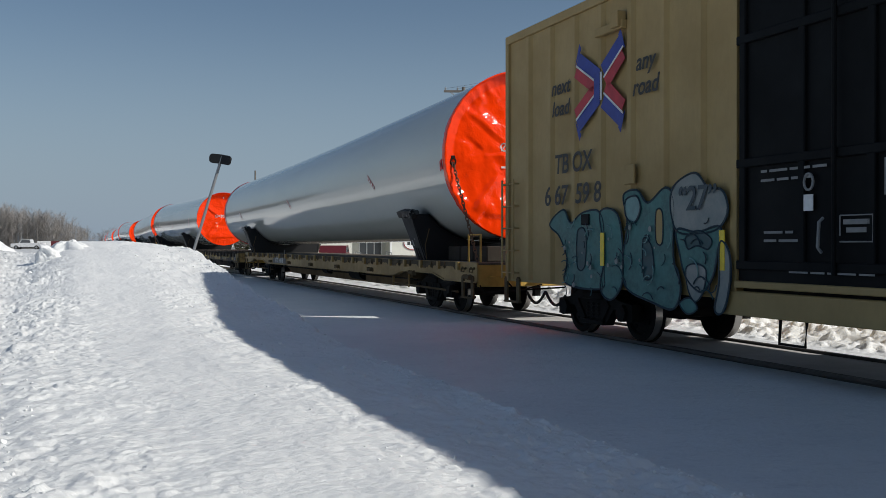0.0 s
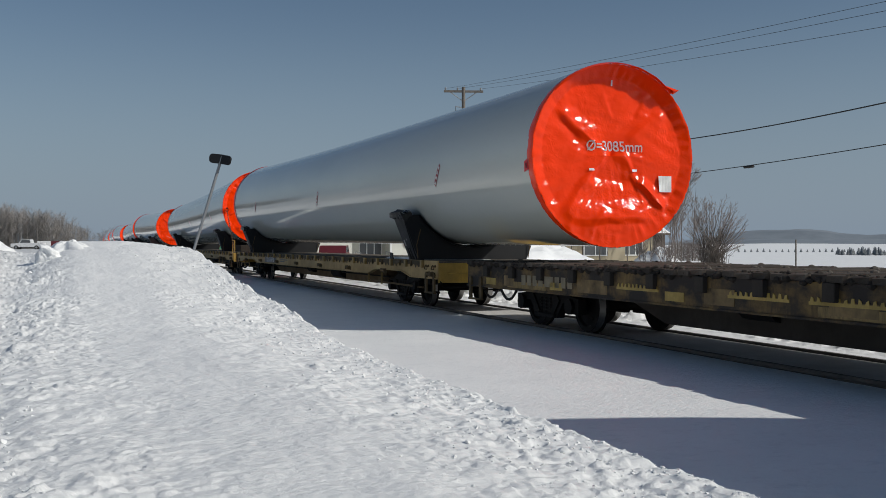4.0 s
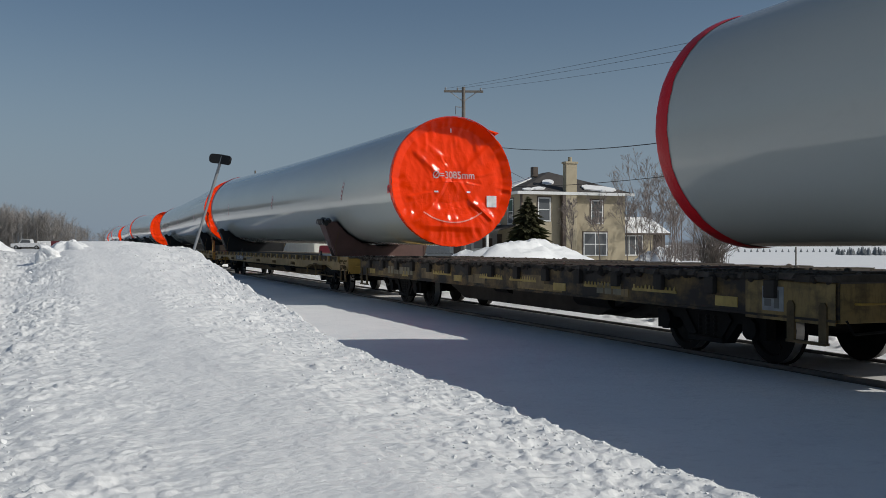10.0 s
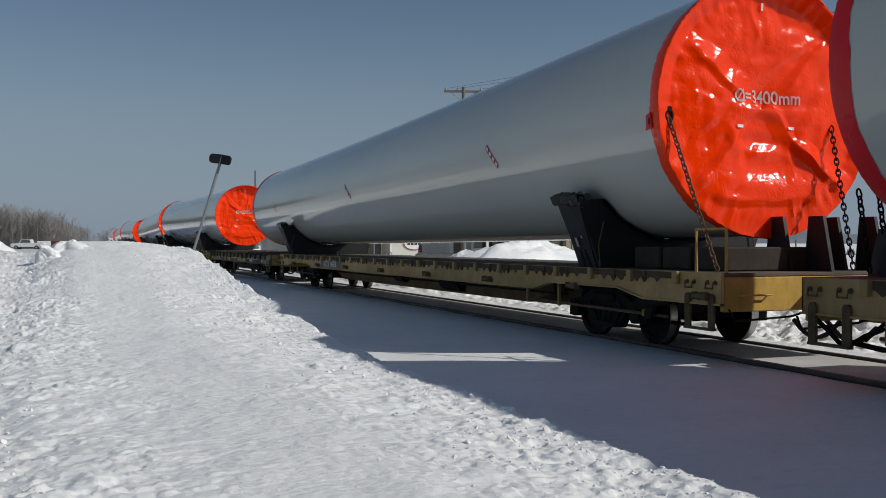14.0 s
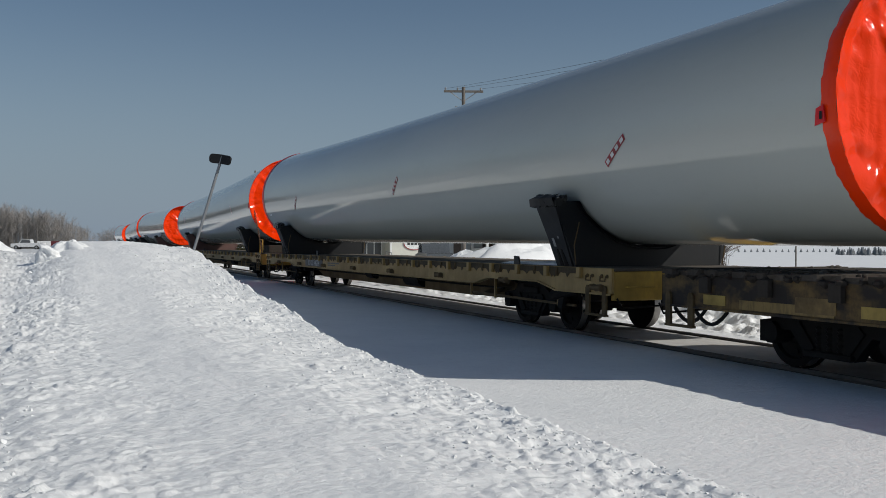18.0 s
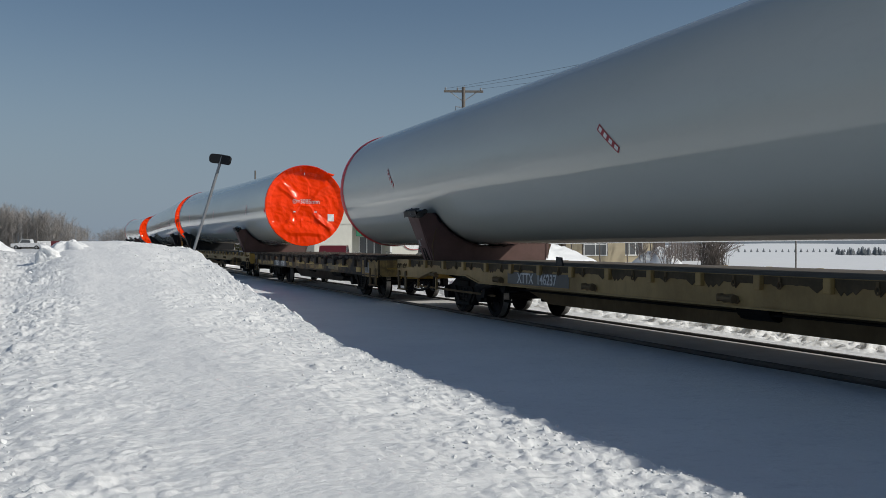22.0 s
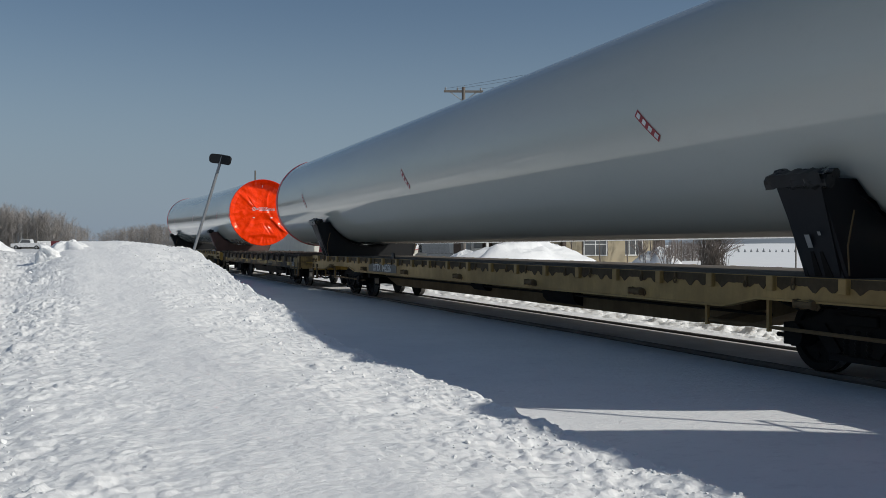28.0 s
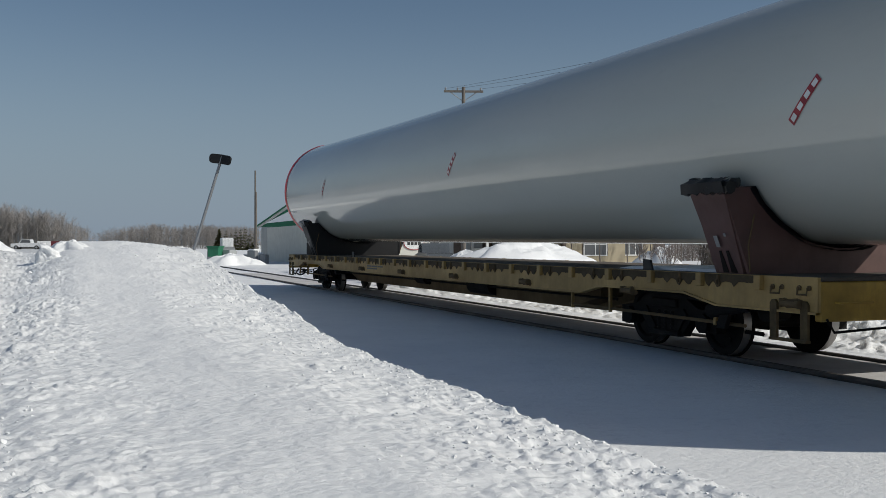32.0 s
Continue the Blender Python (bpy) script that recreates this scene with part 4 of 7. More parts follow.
pickup(Matrix.Translation((-185.0, -14.45, 0.55)) @ Matrix.Rotation(radians(255), 4, "Z"), CARWHITE, "white pickup parked far across the yard")
for px, py, mat, lab in ((-188.0, -11.95, CARWHITE, "white box trailer far across the yard"), (-188.0, -9.71, CARRED, "maroon box trailer far across the yard")):
    tr = thing("box_trailer", Matrix.Translation((px, py, -0.3)), lab, "trailer")
    part("body", Geo().box(-2.0, 2.0, -1.15, 1.15, 0.55, 2.3, 0.08), mat, tr)
    part("chassis", Geo().box(-2.0, 2.0, -1.0, 1.0, 0.35, 0.55), RUBBER, tr)
    for x in (-0.6, 0.6):
        part("wheel", Geo().lathe([(-1.16, 0.1), (-1.16, 0.35), (-0.95, 0.35), (-0.95, 0.1)], 12, "y", (x, 0.35)), RUBBER, tr)
jb = thing("green_skip", Matrix.Translation((-76.2, 2.2, -0.1)) @ Matrix.Rotation(radians(65), 4, "Z"), "green steel skip half under snow", "skip")
part("body", Geo().prism([(-0.38, 0.6), (0.36, 0.6), (0.44, 1.35), (-0.44, 1.35)], "y", -0.9, 0.9), GREEN, jb)
part("rim", Geo().box(-0.48, 0.48, -0.95, 0.95, 1.35, 1.41), GREEN, jb)
part("base", Geo().box(-0.38, 0.36, -0.9, 0.9, 0.0, 0.6), GALV, jb)
jc = thing("white_tank", Matrix.Translation((-77.0, 3.1, -0.1)), "white plastic tank on a frame", "tank")
part("tank", Geo().box(-0.5, 0.5, -0.45, 0.45, 1.3, 2.05, 0.06), CARWHITE, jc)
part("frame", Geo().box(-0.6, 0.6, -0.55, 0.55, 0.0, 1.3, 0.02), GALV, jc)
rs = random.Random(6)
for i in range(16):
    x, y = -77 + rs.uniform(-3, 2), 1.6 + 4.2 * rs.random()
    part("scrap_piece", Geo().box(-rs.uniform(0.2, 0.7), rs.uniform(0.2, 0.7), -0.3, rs.uniform(0.1, 0.5), 0, rs.uniform(0.5, 1.35), 0.04), (GALV, GREYWALL, GALV, SNOW)[i % 4], None, "snow-covered grey scrap piece in the yard", at=pose(x, y, -0.1, 0, 0, rs.uniform(0, 90)), category="scrap", group="scrap in the yard")
utility_pole(-52.7, 13.0, 10.9)
utility_pole(-100.4, 9.6, 9.3, False, 0.12, "tall bare wooden pole beside the shed")
utility_pole(-98.2, 9.25, 7.0, False, 0.15, "short bare wooden pole beside the shed")
PT = Vector((-52.7, 13.0, 10.2))
for s in (-1.05, -0.35, 1.0):
    wire(PT + Vector((0.30 * s, 0.95 * s, 0.3)), (-16.93, 8.53, {-1.05: 6.90, -0.35: 6.69, 1.0: 6.34}[s]), 0.10, 0.006)
wire((-52.6, 13.15, 7.4), (-16.9, 8.5, 4.62), 0.75, 0.017)
wire((-52.6, 13.15, 4.9), (-16.9, 8.5, 3.68), 0.42, 0.012)
wire((-52.7, 12.9, 7.3), (-70.0, 9.0, 5.3), 0.3, 0.02)
wire((-52.7, 13.0, 7.3), (-64, 24.6, 5.4), 0.2, 0.014)
part("cable_splice", Geo().rod((-22.75, 9.26, 3.62), (-22.3, 9.20, 3.61), 0.04, 8), RUBBER, None, "black splice case on the overhead wire", category="cable box")
for i, (x, y, h) in enumerate(((-67.4, 33.2, 6.6), (-70.4, 36.4, 7.0), (-73.4, 39.8, 7.6), (-74.7, 42.1, 8.0), (-70.9, 40.7, 6.6), (-73.9, 44.0, 7.2), (-62.0, 25.1, 4.6), (-61.2, 27.1, 4.2), (-66.0, 35.5, 5.6), (-64.6, 33.6, 5.2), (-68.5, 38.0, 6.4), (-66.8, 37.6, 5.4), (-63.6, 35.2, 4.6))):
    bare_tree("bare_tree", x, y, h, 30 + i, "leafless grey young tree beside the house", depth=5, spread=0.60, r=0.05)
domed_shrub(-49.9, 28.4, 4.3, 4.8, 77, "leafless many-stemmed grey-brown shrub in the snow")
bare_tree("bare_shrub", -49.3, 24.6, 2.0, 78, "small leafless shrub in the snow", stems=9, depth=3, spread=0.5, r=0.018)
bare_tree("bare_shrub", -52.5, 25.2, 2.3, 79, "small leafless shrub in the snow", stems=7, depth=3, spread=0.5, r=0.018)
woods("far_woods", "belt of leafless grey-brown trees across the yard", -222, -42, -213.5, -3.0, 620, 6.6, 9.4, 5, 14, WOODBELT)
woods("far_woods", "distant belt of leafless grey trees", -350, 58, -369, 9, 720, 7.2, 8.8, 8, -30, WOODBELT)
for i in range(7):
    spruce(-263 + 0.4 * i, 31.5 + i * 1.2, rs.uniform(4.4, 6.2), 50 + i, label="distant dark green spruce tree", rows=14)
CONE = Geo()
for k in range(7):
    CONE.lathe([(0.10 + 0.125 * k, 0.40 - 0.052 * k), (0.14 + 0.125 * k, 0.36 - 0.052 * k), (0.27 + 0.125 * k, 0.16 - 0.02 * k)], 7, "z", (0.02 * math.sin(k * 2.1), 0.02 * math.cos(k * 1.7)))
CONE = CONE.mesh("crown")
STEM = Geo().rod((0, 0, 0), (0, 0, 0.3), 0.04, 5).mesh("trunk")
for i in range(18):
    f = i / 17
    h = rs.uniform(0.60, 0.85)
    sp = thing("field_tree", Matrix.Translation((-154.9 + 7.4 * f, 112.4 + 19.0 * f, -0.1)) @ Matrix.Diagonal((h, h, h, 1)), "small dark evergreen in a planted row", "tree", "row of field trees")
    part("trunk", STEM, BARK, sp)
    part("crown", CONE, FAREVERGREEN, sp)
for i in range(90):
    f = rs.uniform(0.30, 1.7)
    h = rs.uniform(0.7, 1.25)
    sp = thing("field_tree", Matrix.Translation((-104.0 + 2.5 * f + rs.uniform(-5, 0), 90.2 + 8.5 * f, -0.1)) @ Matrix.Diagonal((h, h, h, 1)), "dark evergreen in a small field plantation", "tree", "plantation at the field's edge")
    part("trunk", STEM, BARK, sp)
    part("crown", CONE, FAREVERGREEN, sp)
woods("hedge", "grey leafless thicket behind the house", -77.4, 43.9, -76.2, 46.9, 110, 1.7, 2.2, 33, 2.5, TWIG)
part("field_post", Geo().rod((-36.1, 22.7, -0.3), (-36.1, 22.7, 1.66), 0.035, 8), POLEWOOD, None, "thin grey post in the snow field", category="post")


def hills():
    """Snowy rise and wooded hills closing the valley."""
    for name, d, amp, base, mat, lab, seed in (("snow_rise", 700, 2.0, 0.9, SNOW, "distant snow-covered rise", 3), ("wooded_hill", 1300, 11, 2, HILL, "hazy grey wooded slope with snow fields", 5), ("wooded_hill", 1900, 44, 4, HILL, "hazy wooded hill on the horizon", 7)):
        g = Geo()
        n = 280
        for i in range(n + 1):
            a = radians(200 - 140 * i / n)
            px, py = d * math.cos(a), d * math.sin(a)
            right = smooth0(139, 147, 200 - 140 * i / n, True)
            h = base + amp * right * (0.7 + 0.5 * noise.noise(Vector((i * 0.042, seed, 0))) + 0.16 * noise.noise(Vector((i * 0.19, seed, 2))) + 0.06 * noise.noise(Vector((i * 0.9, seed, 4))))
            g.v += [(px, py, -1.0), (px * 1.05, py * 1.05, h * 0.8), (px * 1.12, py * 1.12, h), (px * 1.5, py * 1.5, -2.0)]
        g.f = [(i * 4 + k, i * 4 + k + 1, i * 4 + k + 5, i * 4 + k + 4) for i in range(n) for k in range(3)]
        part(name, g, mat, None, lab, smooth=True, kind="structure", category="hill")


def smooth0(a, b, x, down=False):
    t = min(1, max(0, (x - a) / (b - a)))
    t = t * t * (3 - 2 * t)
    return 1 - t if down else t


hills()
leaning_marker()
# ---- the train ----
SPEED, SLOW = 10.8716, -0.0014156
UNITS = (190.3, 117.1, 43.6, -29.55, -102.45, -175.7)   # front of each 3085 mm section, along the train


def run(t):
    """How far the train has gone at t seconds; 0 at 16 s."""
    return SPEED * ((t - 16) + SLOW * (t - 16) ** 2 / 2)


ROLLING = []      # (thing, its place along the train)
SPINNING = []     # (wheelset, its place along the train, its pose on the truck)
WHEEL_R = 0.42


def wheelset_mesh():
    g = Geo()
    for s in (-1, 1):
        y = s * 0.70
        g.lathe([(y - 0.068, 0.14), (y - 0.05, 0.16), (y - 0.03, 0.31), (y - 0.068, 0.33), (y - 0.068, 0.405), (y - 0.06, WHEEL_R), (y + 0.06, WHEEL_R), (y + 0.068, 0.405), (y + 0.068, 0.33), (y + 0.03, 0.31), (y + 0.05, 0.16), (y + 0.068, 0.14)], 28, "y")
        g.lathe([(y - s * 0.068, 0.43), (y - s * 0.095, 0.445), (y - s * 0.10, 0.40)], 28, "y")
        for i in range(4):
            a = i * math.pi / 2
            g.rod((0.24 * math.cos(a), y - 0.055, 0.24 * math.sin(a)), (0.24 * math.cos(a), y + 0.055, 0.24 * math.sin(a)), 0.035, 6)
    g.rod((0, -1.02, 0), (0, 1.02, 0), 0.085, 12)
    return g.mesh("wheelset", True)


def side_frame_mesh():
    g = Geo()
    outer = [(-1.12, 0.30), (-1.12, 0.55), (-0.72, 0.60), (-0.42, 0.74), (0.42, 0.74), (0.72, 0.60), (1.12, 0.55), (1.12, 0.30), (0.98, 0.30), (0.92, 0.46), (0.60, 0.46), (0.36, 0.20), (-0.36, 0.20), (-0.60, 0.46), (-0.92, 0.46), (-0.98, 0.30)]
    g.prism(outer, "y", -0.07, 0.07)
    for s in (-1, 1):
        g.rod((s * 0.88, -0.13, 0.42), (s * 0.88, 0.10, 0.42), 0.13, 10)
        g.prism([(s * 0.30, 0.24), (s * 0.52, 0.50), (s * 0.44, 0.58), (s * 0.20, 0.30)], "y", -0.10, -0.06)
    for x in (-0.16, 0.0, 0.16):
        for k in range(5):
            g.lathe([(0.27 + k * 0.055, 0.05), (0.295 + k * 0.055, 0.065), (0.32 + k * 0.055, 0.05)], 8, "z", (x, -0.03))
    g.box(-0.36, 0.36, -0.12, 0.10, 0.20, 0.27, 0.01)
    g.box(-0.30, 0.30, -0.11, 0.10, 0.58, 0.70, 0.015)
    return g.mesh("side_frame", True)


WHEELSET, SIDE_FRAME = wheelset_mesh(), side_frame_mesh()
BOLSTER = Geo().box(-0.22, 0.22, -0.95, 0.95, 0.42, 0.72, 0.03).box(-0.9, 0.9, -0.06, 0.06, 0.30, 0.40, 0.02).mesh("bolster")


def truck(car, x, train_x):
    t = part("truck", BOLSTER, GRIME, car, "dark greasy two-axle truck", at=Matrix.Translation((x, 0, 0)))
    for s in (-1, 1):
        part("side_frame", SIDE_FRAME, GRIME, t, at=Matrix.Translation((0, s * 0.98, 0)) @ Matrix.Rotation(0 if s < 0 else math.pi, 4, "Z"))
    for s in (-1, 1):
        w = part("wheelset", WHEELSET, GRIME, t, at=Matrix.Translation((s * 0.877, 0, WHEEL_R)))
        if len(WHEELSET.materials) < 2:
            WHEELSET.materials.append(TREAD)
            for p in WHEELSET.polygons:
                c = p.center
                if abs(math.hypot(c.x, c.z) - WHEEL_R) < 0.006 and abs(abs(c.y) - 0.70) < 0.07:
                    p.material_index = 1
        SPINNING.append((w, train_x + x, s * 0.877))


def coupler_geo(s):
    """Knuckle coupler with its shank and the glad hand's hose, pointing along s."""
    g = Geo()
    g.box(min(0, s * 0.42), max(0, s * 0.42), -0.09, 0.09, 0.74, 0.92, 0.02)
    g.prism([(s * 0.40, -0.16), (s * 0.66, -0.20), (s * 0.70, -0.06), (s * 0.56, 0.00), (s * 0.66, 0.10), (s * 0.60, 0.17), (s * 0.40, 0.14)], "z", 0.70, 0.98)
    return g


def hose_geo(s, y=-0.35):
    g = Geo()
    pts = [(s * (0.02 + 0.11 * i), y, 0.62 - 0.30 * math.sin(math.pi * (0.12 + 0.80 * i / 7))) for i in range(8)]
    return g.pipe(pts, 0.028, 6)


HOSES = {s: hose_geo(s).mesh("air_hose", True) for s in (-1, 1)}
COUPLERS = {s: coupler_geo(s).mesh("coupler", True) for s in (-1, 1)}
POCKET = Geo().box(-0.055, 0.055, -0.06, 0.0, 0.925, 1.09, 0.008).mesh("stake_pocket")
POCKET_OLD = Geo().box(-0.09, 0.09, -0.07, 0.0, 0.84, 1.04, 0.008).mesh("stake_pocket")
WINCH = Geo().prism([(-0.17, 0.80), (-0.10, 0.77), (0.06, 0.785), (0.15, 0.765), (0.19, 0.80), (0.16, 0.86), (0.05, 0.885), (-0.08, 0.87), (-0.15, 0.885)], "y", -0.012, 0.0).rod((-0.13, -0.05, 0.83), (0.09, -0.05, 0.825), 0.034, 8).box(-0.15, -0.125, -0.085, 0.0, 0.785, 0.88, 0.008).box(0.085, 0.11, -0.08, 0.0, 0.785, 0.87, 0.008).rod((0.11, -0.05, 0.825), (0.15, -0.05, 0.825), 0.05, 8).mesh("tie_down_winch")
def plank_mesh(seed):
    """A deck plank with chipped ends, lying across the car."""
    rp = random.Random(seed)
    g = Geo()
    ys = [-1.44, -1.40, -1.0, 1.0, 1.40, 1.44]
    for k, yy in enumerate(ys):
        e = k in (0, 5)
        for dx, dz in ((-0.14, 1.045), (0.14, 1.045), (0.138, 1.115), (-0.138, 1.115)):
            g.v.append((dx * (rp.uniform(0.75, 0.95) if e else 1), yy + (rp.uniform(-0.02, 0.02) if e else 0), dz + (rp.uniform(-0.022, 0.002) if e and dz > 1.1 else 0)))
    g.f = [(0, 3, 2, 1), (20, 21, 22, 23)] + [(4 * k + a, 4 * k + (a + 1) % 4, 4 * k + 4 + (a + 1) % 4, 4 * k + 4 + a) for k in range(5) for a in range(4)]
    return g.mesh("plank")


PLANKWOOD = painted("weathered_deck_plank", (0.115, 0.095, 0.078), (0.035, 0.028, 0.022), grime=0.8, rough=0.9, streak=False, scale=5, fine=30, island=0.8, spec=0.2)
PLANK = [plank_mesh(k) for k in range(3)]
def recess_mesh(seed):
    """Flat dark brown panel between two stake pockets, run down in pointed drips, with a hook ring."""
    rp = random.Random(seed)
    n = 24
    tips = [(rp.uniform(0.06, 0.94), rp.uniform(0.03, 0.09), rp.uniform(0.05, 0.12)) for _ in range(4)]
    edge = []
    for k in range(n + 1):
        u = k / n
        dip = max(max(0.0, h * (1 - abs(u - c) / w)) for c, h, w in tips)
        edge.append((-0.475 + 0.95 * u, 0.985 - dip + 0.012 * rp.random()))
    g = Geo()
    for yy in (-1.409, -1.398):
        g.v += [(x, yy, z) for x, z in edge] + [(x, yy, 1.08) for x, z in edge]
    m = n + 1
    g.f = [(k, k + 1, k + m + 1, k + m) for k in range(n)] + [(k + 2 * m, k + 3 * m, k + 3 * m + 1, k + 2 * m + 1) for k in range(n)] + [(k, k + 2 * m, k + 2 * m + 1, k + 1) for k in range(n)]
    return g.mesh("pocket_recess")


RING = Geo().pipe([(0.028 * math.cos(q), -1.425, 0.985 + 0.040 * math.sin(q)) for q in np.linspace(0, 6.28, 11)], 0.010, 5).box(-0.018, 0.018, -1.43, -1.40, 1.02, 1.07).mesh("hook_ring")
RECESS_MESH = [recess_mesh(k) for k in range(6)]
HANGER = Geo().box(-0.022, 0.022, -1.25, -1.21, 0.44, 0.86).mesh("hanger")
GRAB = Geo().pipe([(-0.22, 0, 0), (-0.22, -0.07, 0.0), (0.22, -0.07, 0.0), (0.22, 0, 0)], 0.013, 6).mesh("grab_iron")
STEPPAINT = painted("grimy_step_paint", (0.16, 0.105, 0.04), (0.03, 0.022, 0.014), grime=0.9, rough=0.8, scale=3)
STEP = Geo()
for _s in (-0.24, 0.24):
    STEP.prism([(_s - 0.055, 0.40), (_s + 0.055, 0.40), (_s + 0.055, 0.79), (_s + 0.025, 0.83), (_s - 0.025, 0.83), (_s - 0.055, 0.79)], "y", -0.032, 0.0)
STEP = STEP.box(-0.29, 0.29, -0.05, 0.02, 0.385, 0.415).mesh("stirrup_step")
BAIL = Geo().pipe([(-0.075, -0.005, 0.075), (-0.075, -0.035, 0.07), (-0.07, -0.045, 0.0), (0.07, -0.045, 0.0), (0.075, -0.035, 0.07), (0.075, -0.005, 0.075)], 0.012).rod((-0.075, -0.02, 0.07), (-0.075, 0.0, 0.07), 0.028, 8).rod((0.075, -0.02, 0.07), (0.075, 0.0, 0.07), 0.028, 8).mesh("lifting_bail")


def end_rigging(car, h):
    """Brake pipes and hoses hung below the rear end of a long car, on the yard side."""
    part("brake_hose", Geo().pipe([(-h + 0.10, -1.30, 0.64), (-h + 0.28, -1.32, 0.55), (-h + 0.46, -1.33, 0.43), (-h + 0.62, -1.32, 0.42), (-h + 0.78, -1.30, 0.52), (-h + 0.98, -1.28, 0.60)], 0.026, 7), GRIME, car, "black sagging brake hose", smooth=True)
    part("brake_hose", Geo().pipe([(-h + 0.60, -1.25, 0.43), (-h + 0.95, -1.25, 0.40), (-h + 1.35, -1.25, 0.42), (-h + 1.68, -1.25, 0.48), (-h + 1.82, -1.24, 0.58)], 0.028, 7), GRIME, car, smooth=True)
    part("brake_pipe", Geo().pipe([(-h + 0.85, -1.20, 0.60), (-h + 1.5, -1.20, 0.57), (-h + 2.5, -1.20, 0.55)], 0.022, 6).box(-h + 1.30, -h + 1.42, -1.24, -1.16, 0.50, 0.62, 0.01).box(-h + 1.95, -h + 2.02, -1.23, -1.17, 0.44, 0.72), GRIME, car)
    part("brake_rod", Geo().pipe([(-h + 0.66, -1.18, 0.46), (-h + 0.92, -1.18, 0.66)], 0.02, 6), GRIME, car)


def saddle(car, x, r, zc, material, slant):
    """Cradle under a tower section: two leaning outer posts joined by a curved beam, with padding on top. x: its middle, in the car's space."""
    half, top = 0.31, 2.10
    n = 20
    g = Geo()
    yo = 1.72
    a0 = math.asin((top - zc) / (r + 0.035))
    arc = []
    for i in range(n + 1):
        a = -math.pi - a0 + (2 * a0 + math.pi) * i / n
        arc.append(((r + 0.035) * math.cos(a), zc + (r + 0.035) * math.sin(a)))
    poly = [(-1.34, 1.09), (-yo, top)] + [p for p in arc if abs(p[0]) < yo - 0.02] + [(yo, top), (1.34, 1.09)]
    for xa, xb in ((-half, -half + 0.05), (half - 0.05, half)):
        g.prism(poly, "x", xa, xb)
    body = part("saddle", g, material, car, slant, at=Matrix.Translation((x, 0, 0)))
    for s in (-1, 1):
        q = Geo()
        q.add([(-half * 0.72, s * 1.36, 1.09), (half * 0.72, s * 1.36, 1.09), (half + 0.02, s * (yo + 0.02), top), (-half - 0.02, s * (yo + 0.02), top),
               (-half * 0.72, s * 1.28, 1.09), (half * 0.72, s * 1.28, 1.09), (half + 0.02, s * (yo - 0.05), top), (-half - 0.02, s * (yo - 0.05), top)],
              [(0, 1, 2, 3), (7, 6, 5, 4), (0, 4, 5, 1), (1, 5, 6, 2), (2, 6, 7, 3), (3, 7, 4, 0)])
        part("outer_post", q, material, body)
        for quad in ([(-0.07, s * 1.512, 1.40), (0.0, s * 1.512, 1.40), (-0.01, s * 1.56, 1.535), (-0.08, s * 1.56, 1.535)], [(0.12, s * 1.556, 1.525), (0.16, s * 1.556, 1.525), (0.16, s * 1.572, 1.565), (0.12, s * 1.572, 1.565)]):
            w = Geo().add(quad + [(p[0], p[1] + s * 0.004, p[2]) for p in quad], [(3, 2, 1, 0), (4, 5, 6, 7), (0, 1, 5, 4), (1, 2, 6, 5), (2, 3, 7, 6), (3, 0, 4, 7)])
            part("paper_tag", w, DIM, body)
        # dark patches laid on the uncut post stand in for its shaded cutouts
        out = lambda z: s * (1.368 + 0.378 * (z - 1.09))
        for xa, xb, xt in ((-0.13, -0.03, -0.07), (0.02, 0.13, 0.06)):
            tri = [(xa, out(1.10), 1.10), (xb, out(1.10), 1.10), (xt + 0.02, out(1.36), 1.36), (xt - 0.02, out(1.36), 1.36)]
            part("dark_notch_patch", Geo().add(tri + [(p[0], p[1] - s * 0.02, p[2]) for p in tri], [(0, 1, 2, 3), (7, 6, 5, 4), (0, 4, 5, 1), (1, 5, 6, 2), (2, 6, 7, 3), (3, 7, 4, 0)]), GRIME, body)
    web = Geo()
    web.box(-half + 0.06, half - 0.06, -1.25, 1.25, 1.09, 1.20)
    part("floor_plate", web, material, body)
    pad = Geo()
    random.seed(int(abs(x) * 10) + 3)
    k = 26
    vs = []
    for i in range(k + 1):
        a = -math.pi - a0 + (2 * a0 + math.pi) * i / k
        for j in range(5):
            xx = -half - 0.07 + (2 * half + 0.14) * j / 4
            rr = r + 0.004 + 0.02 * random.random() if j in (1, 2, 3) else r + 0.02 + 0.03 * random.random()
            vs.append((xx + 0.015 * random.uniform(-1, 1), rr * math.cos(a), zc + rr * math.sin(a)))
    fs = [(i * 5 + j, i * 5 + j + 1, i * 5 + j + 6, i * 5 + j + 5) for i in range(k) for j in range(4)]
    pad.add(vs, fs)
    pad.add([(p[0], p[1] * (1 + 0.035 / max(0.3, math.hypot(p[1], p[2] - zc))), zc + (p[2] - zc) * (1 + 0.035 / max(0.3, math.hypot(p[1], p[2] - zc)))) for p in vs], fs)
    part("rubber_pad", pad, BLACK, body)
    for s in (-1, 1):
        roll = Geo()
        for lay in range(2):
            pts = []
            for j in range(15):
                u = j / 14
                pts.append((-half - 0.13 + (2 * half + 0.24) * u, s * (yo - 0.02 - 0.10 * lay) + 0.022 * random.uniform(-1, 1), top + 0.01 + 0.06 * lay - 0.05 * u + 0.022 * random.uniform(-1, 1)))
            roll.pipe(pts, 0.075 - 0.015 * lay, 7)
        part("padding", roll, WRAP, body, "rolled crumpled padding", smooth=True)
        rag = Geo()
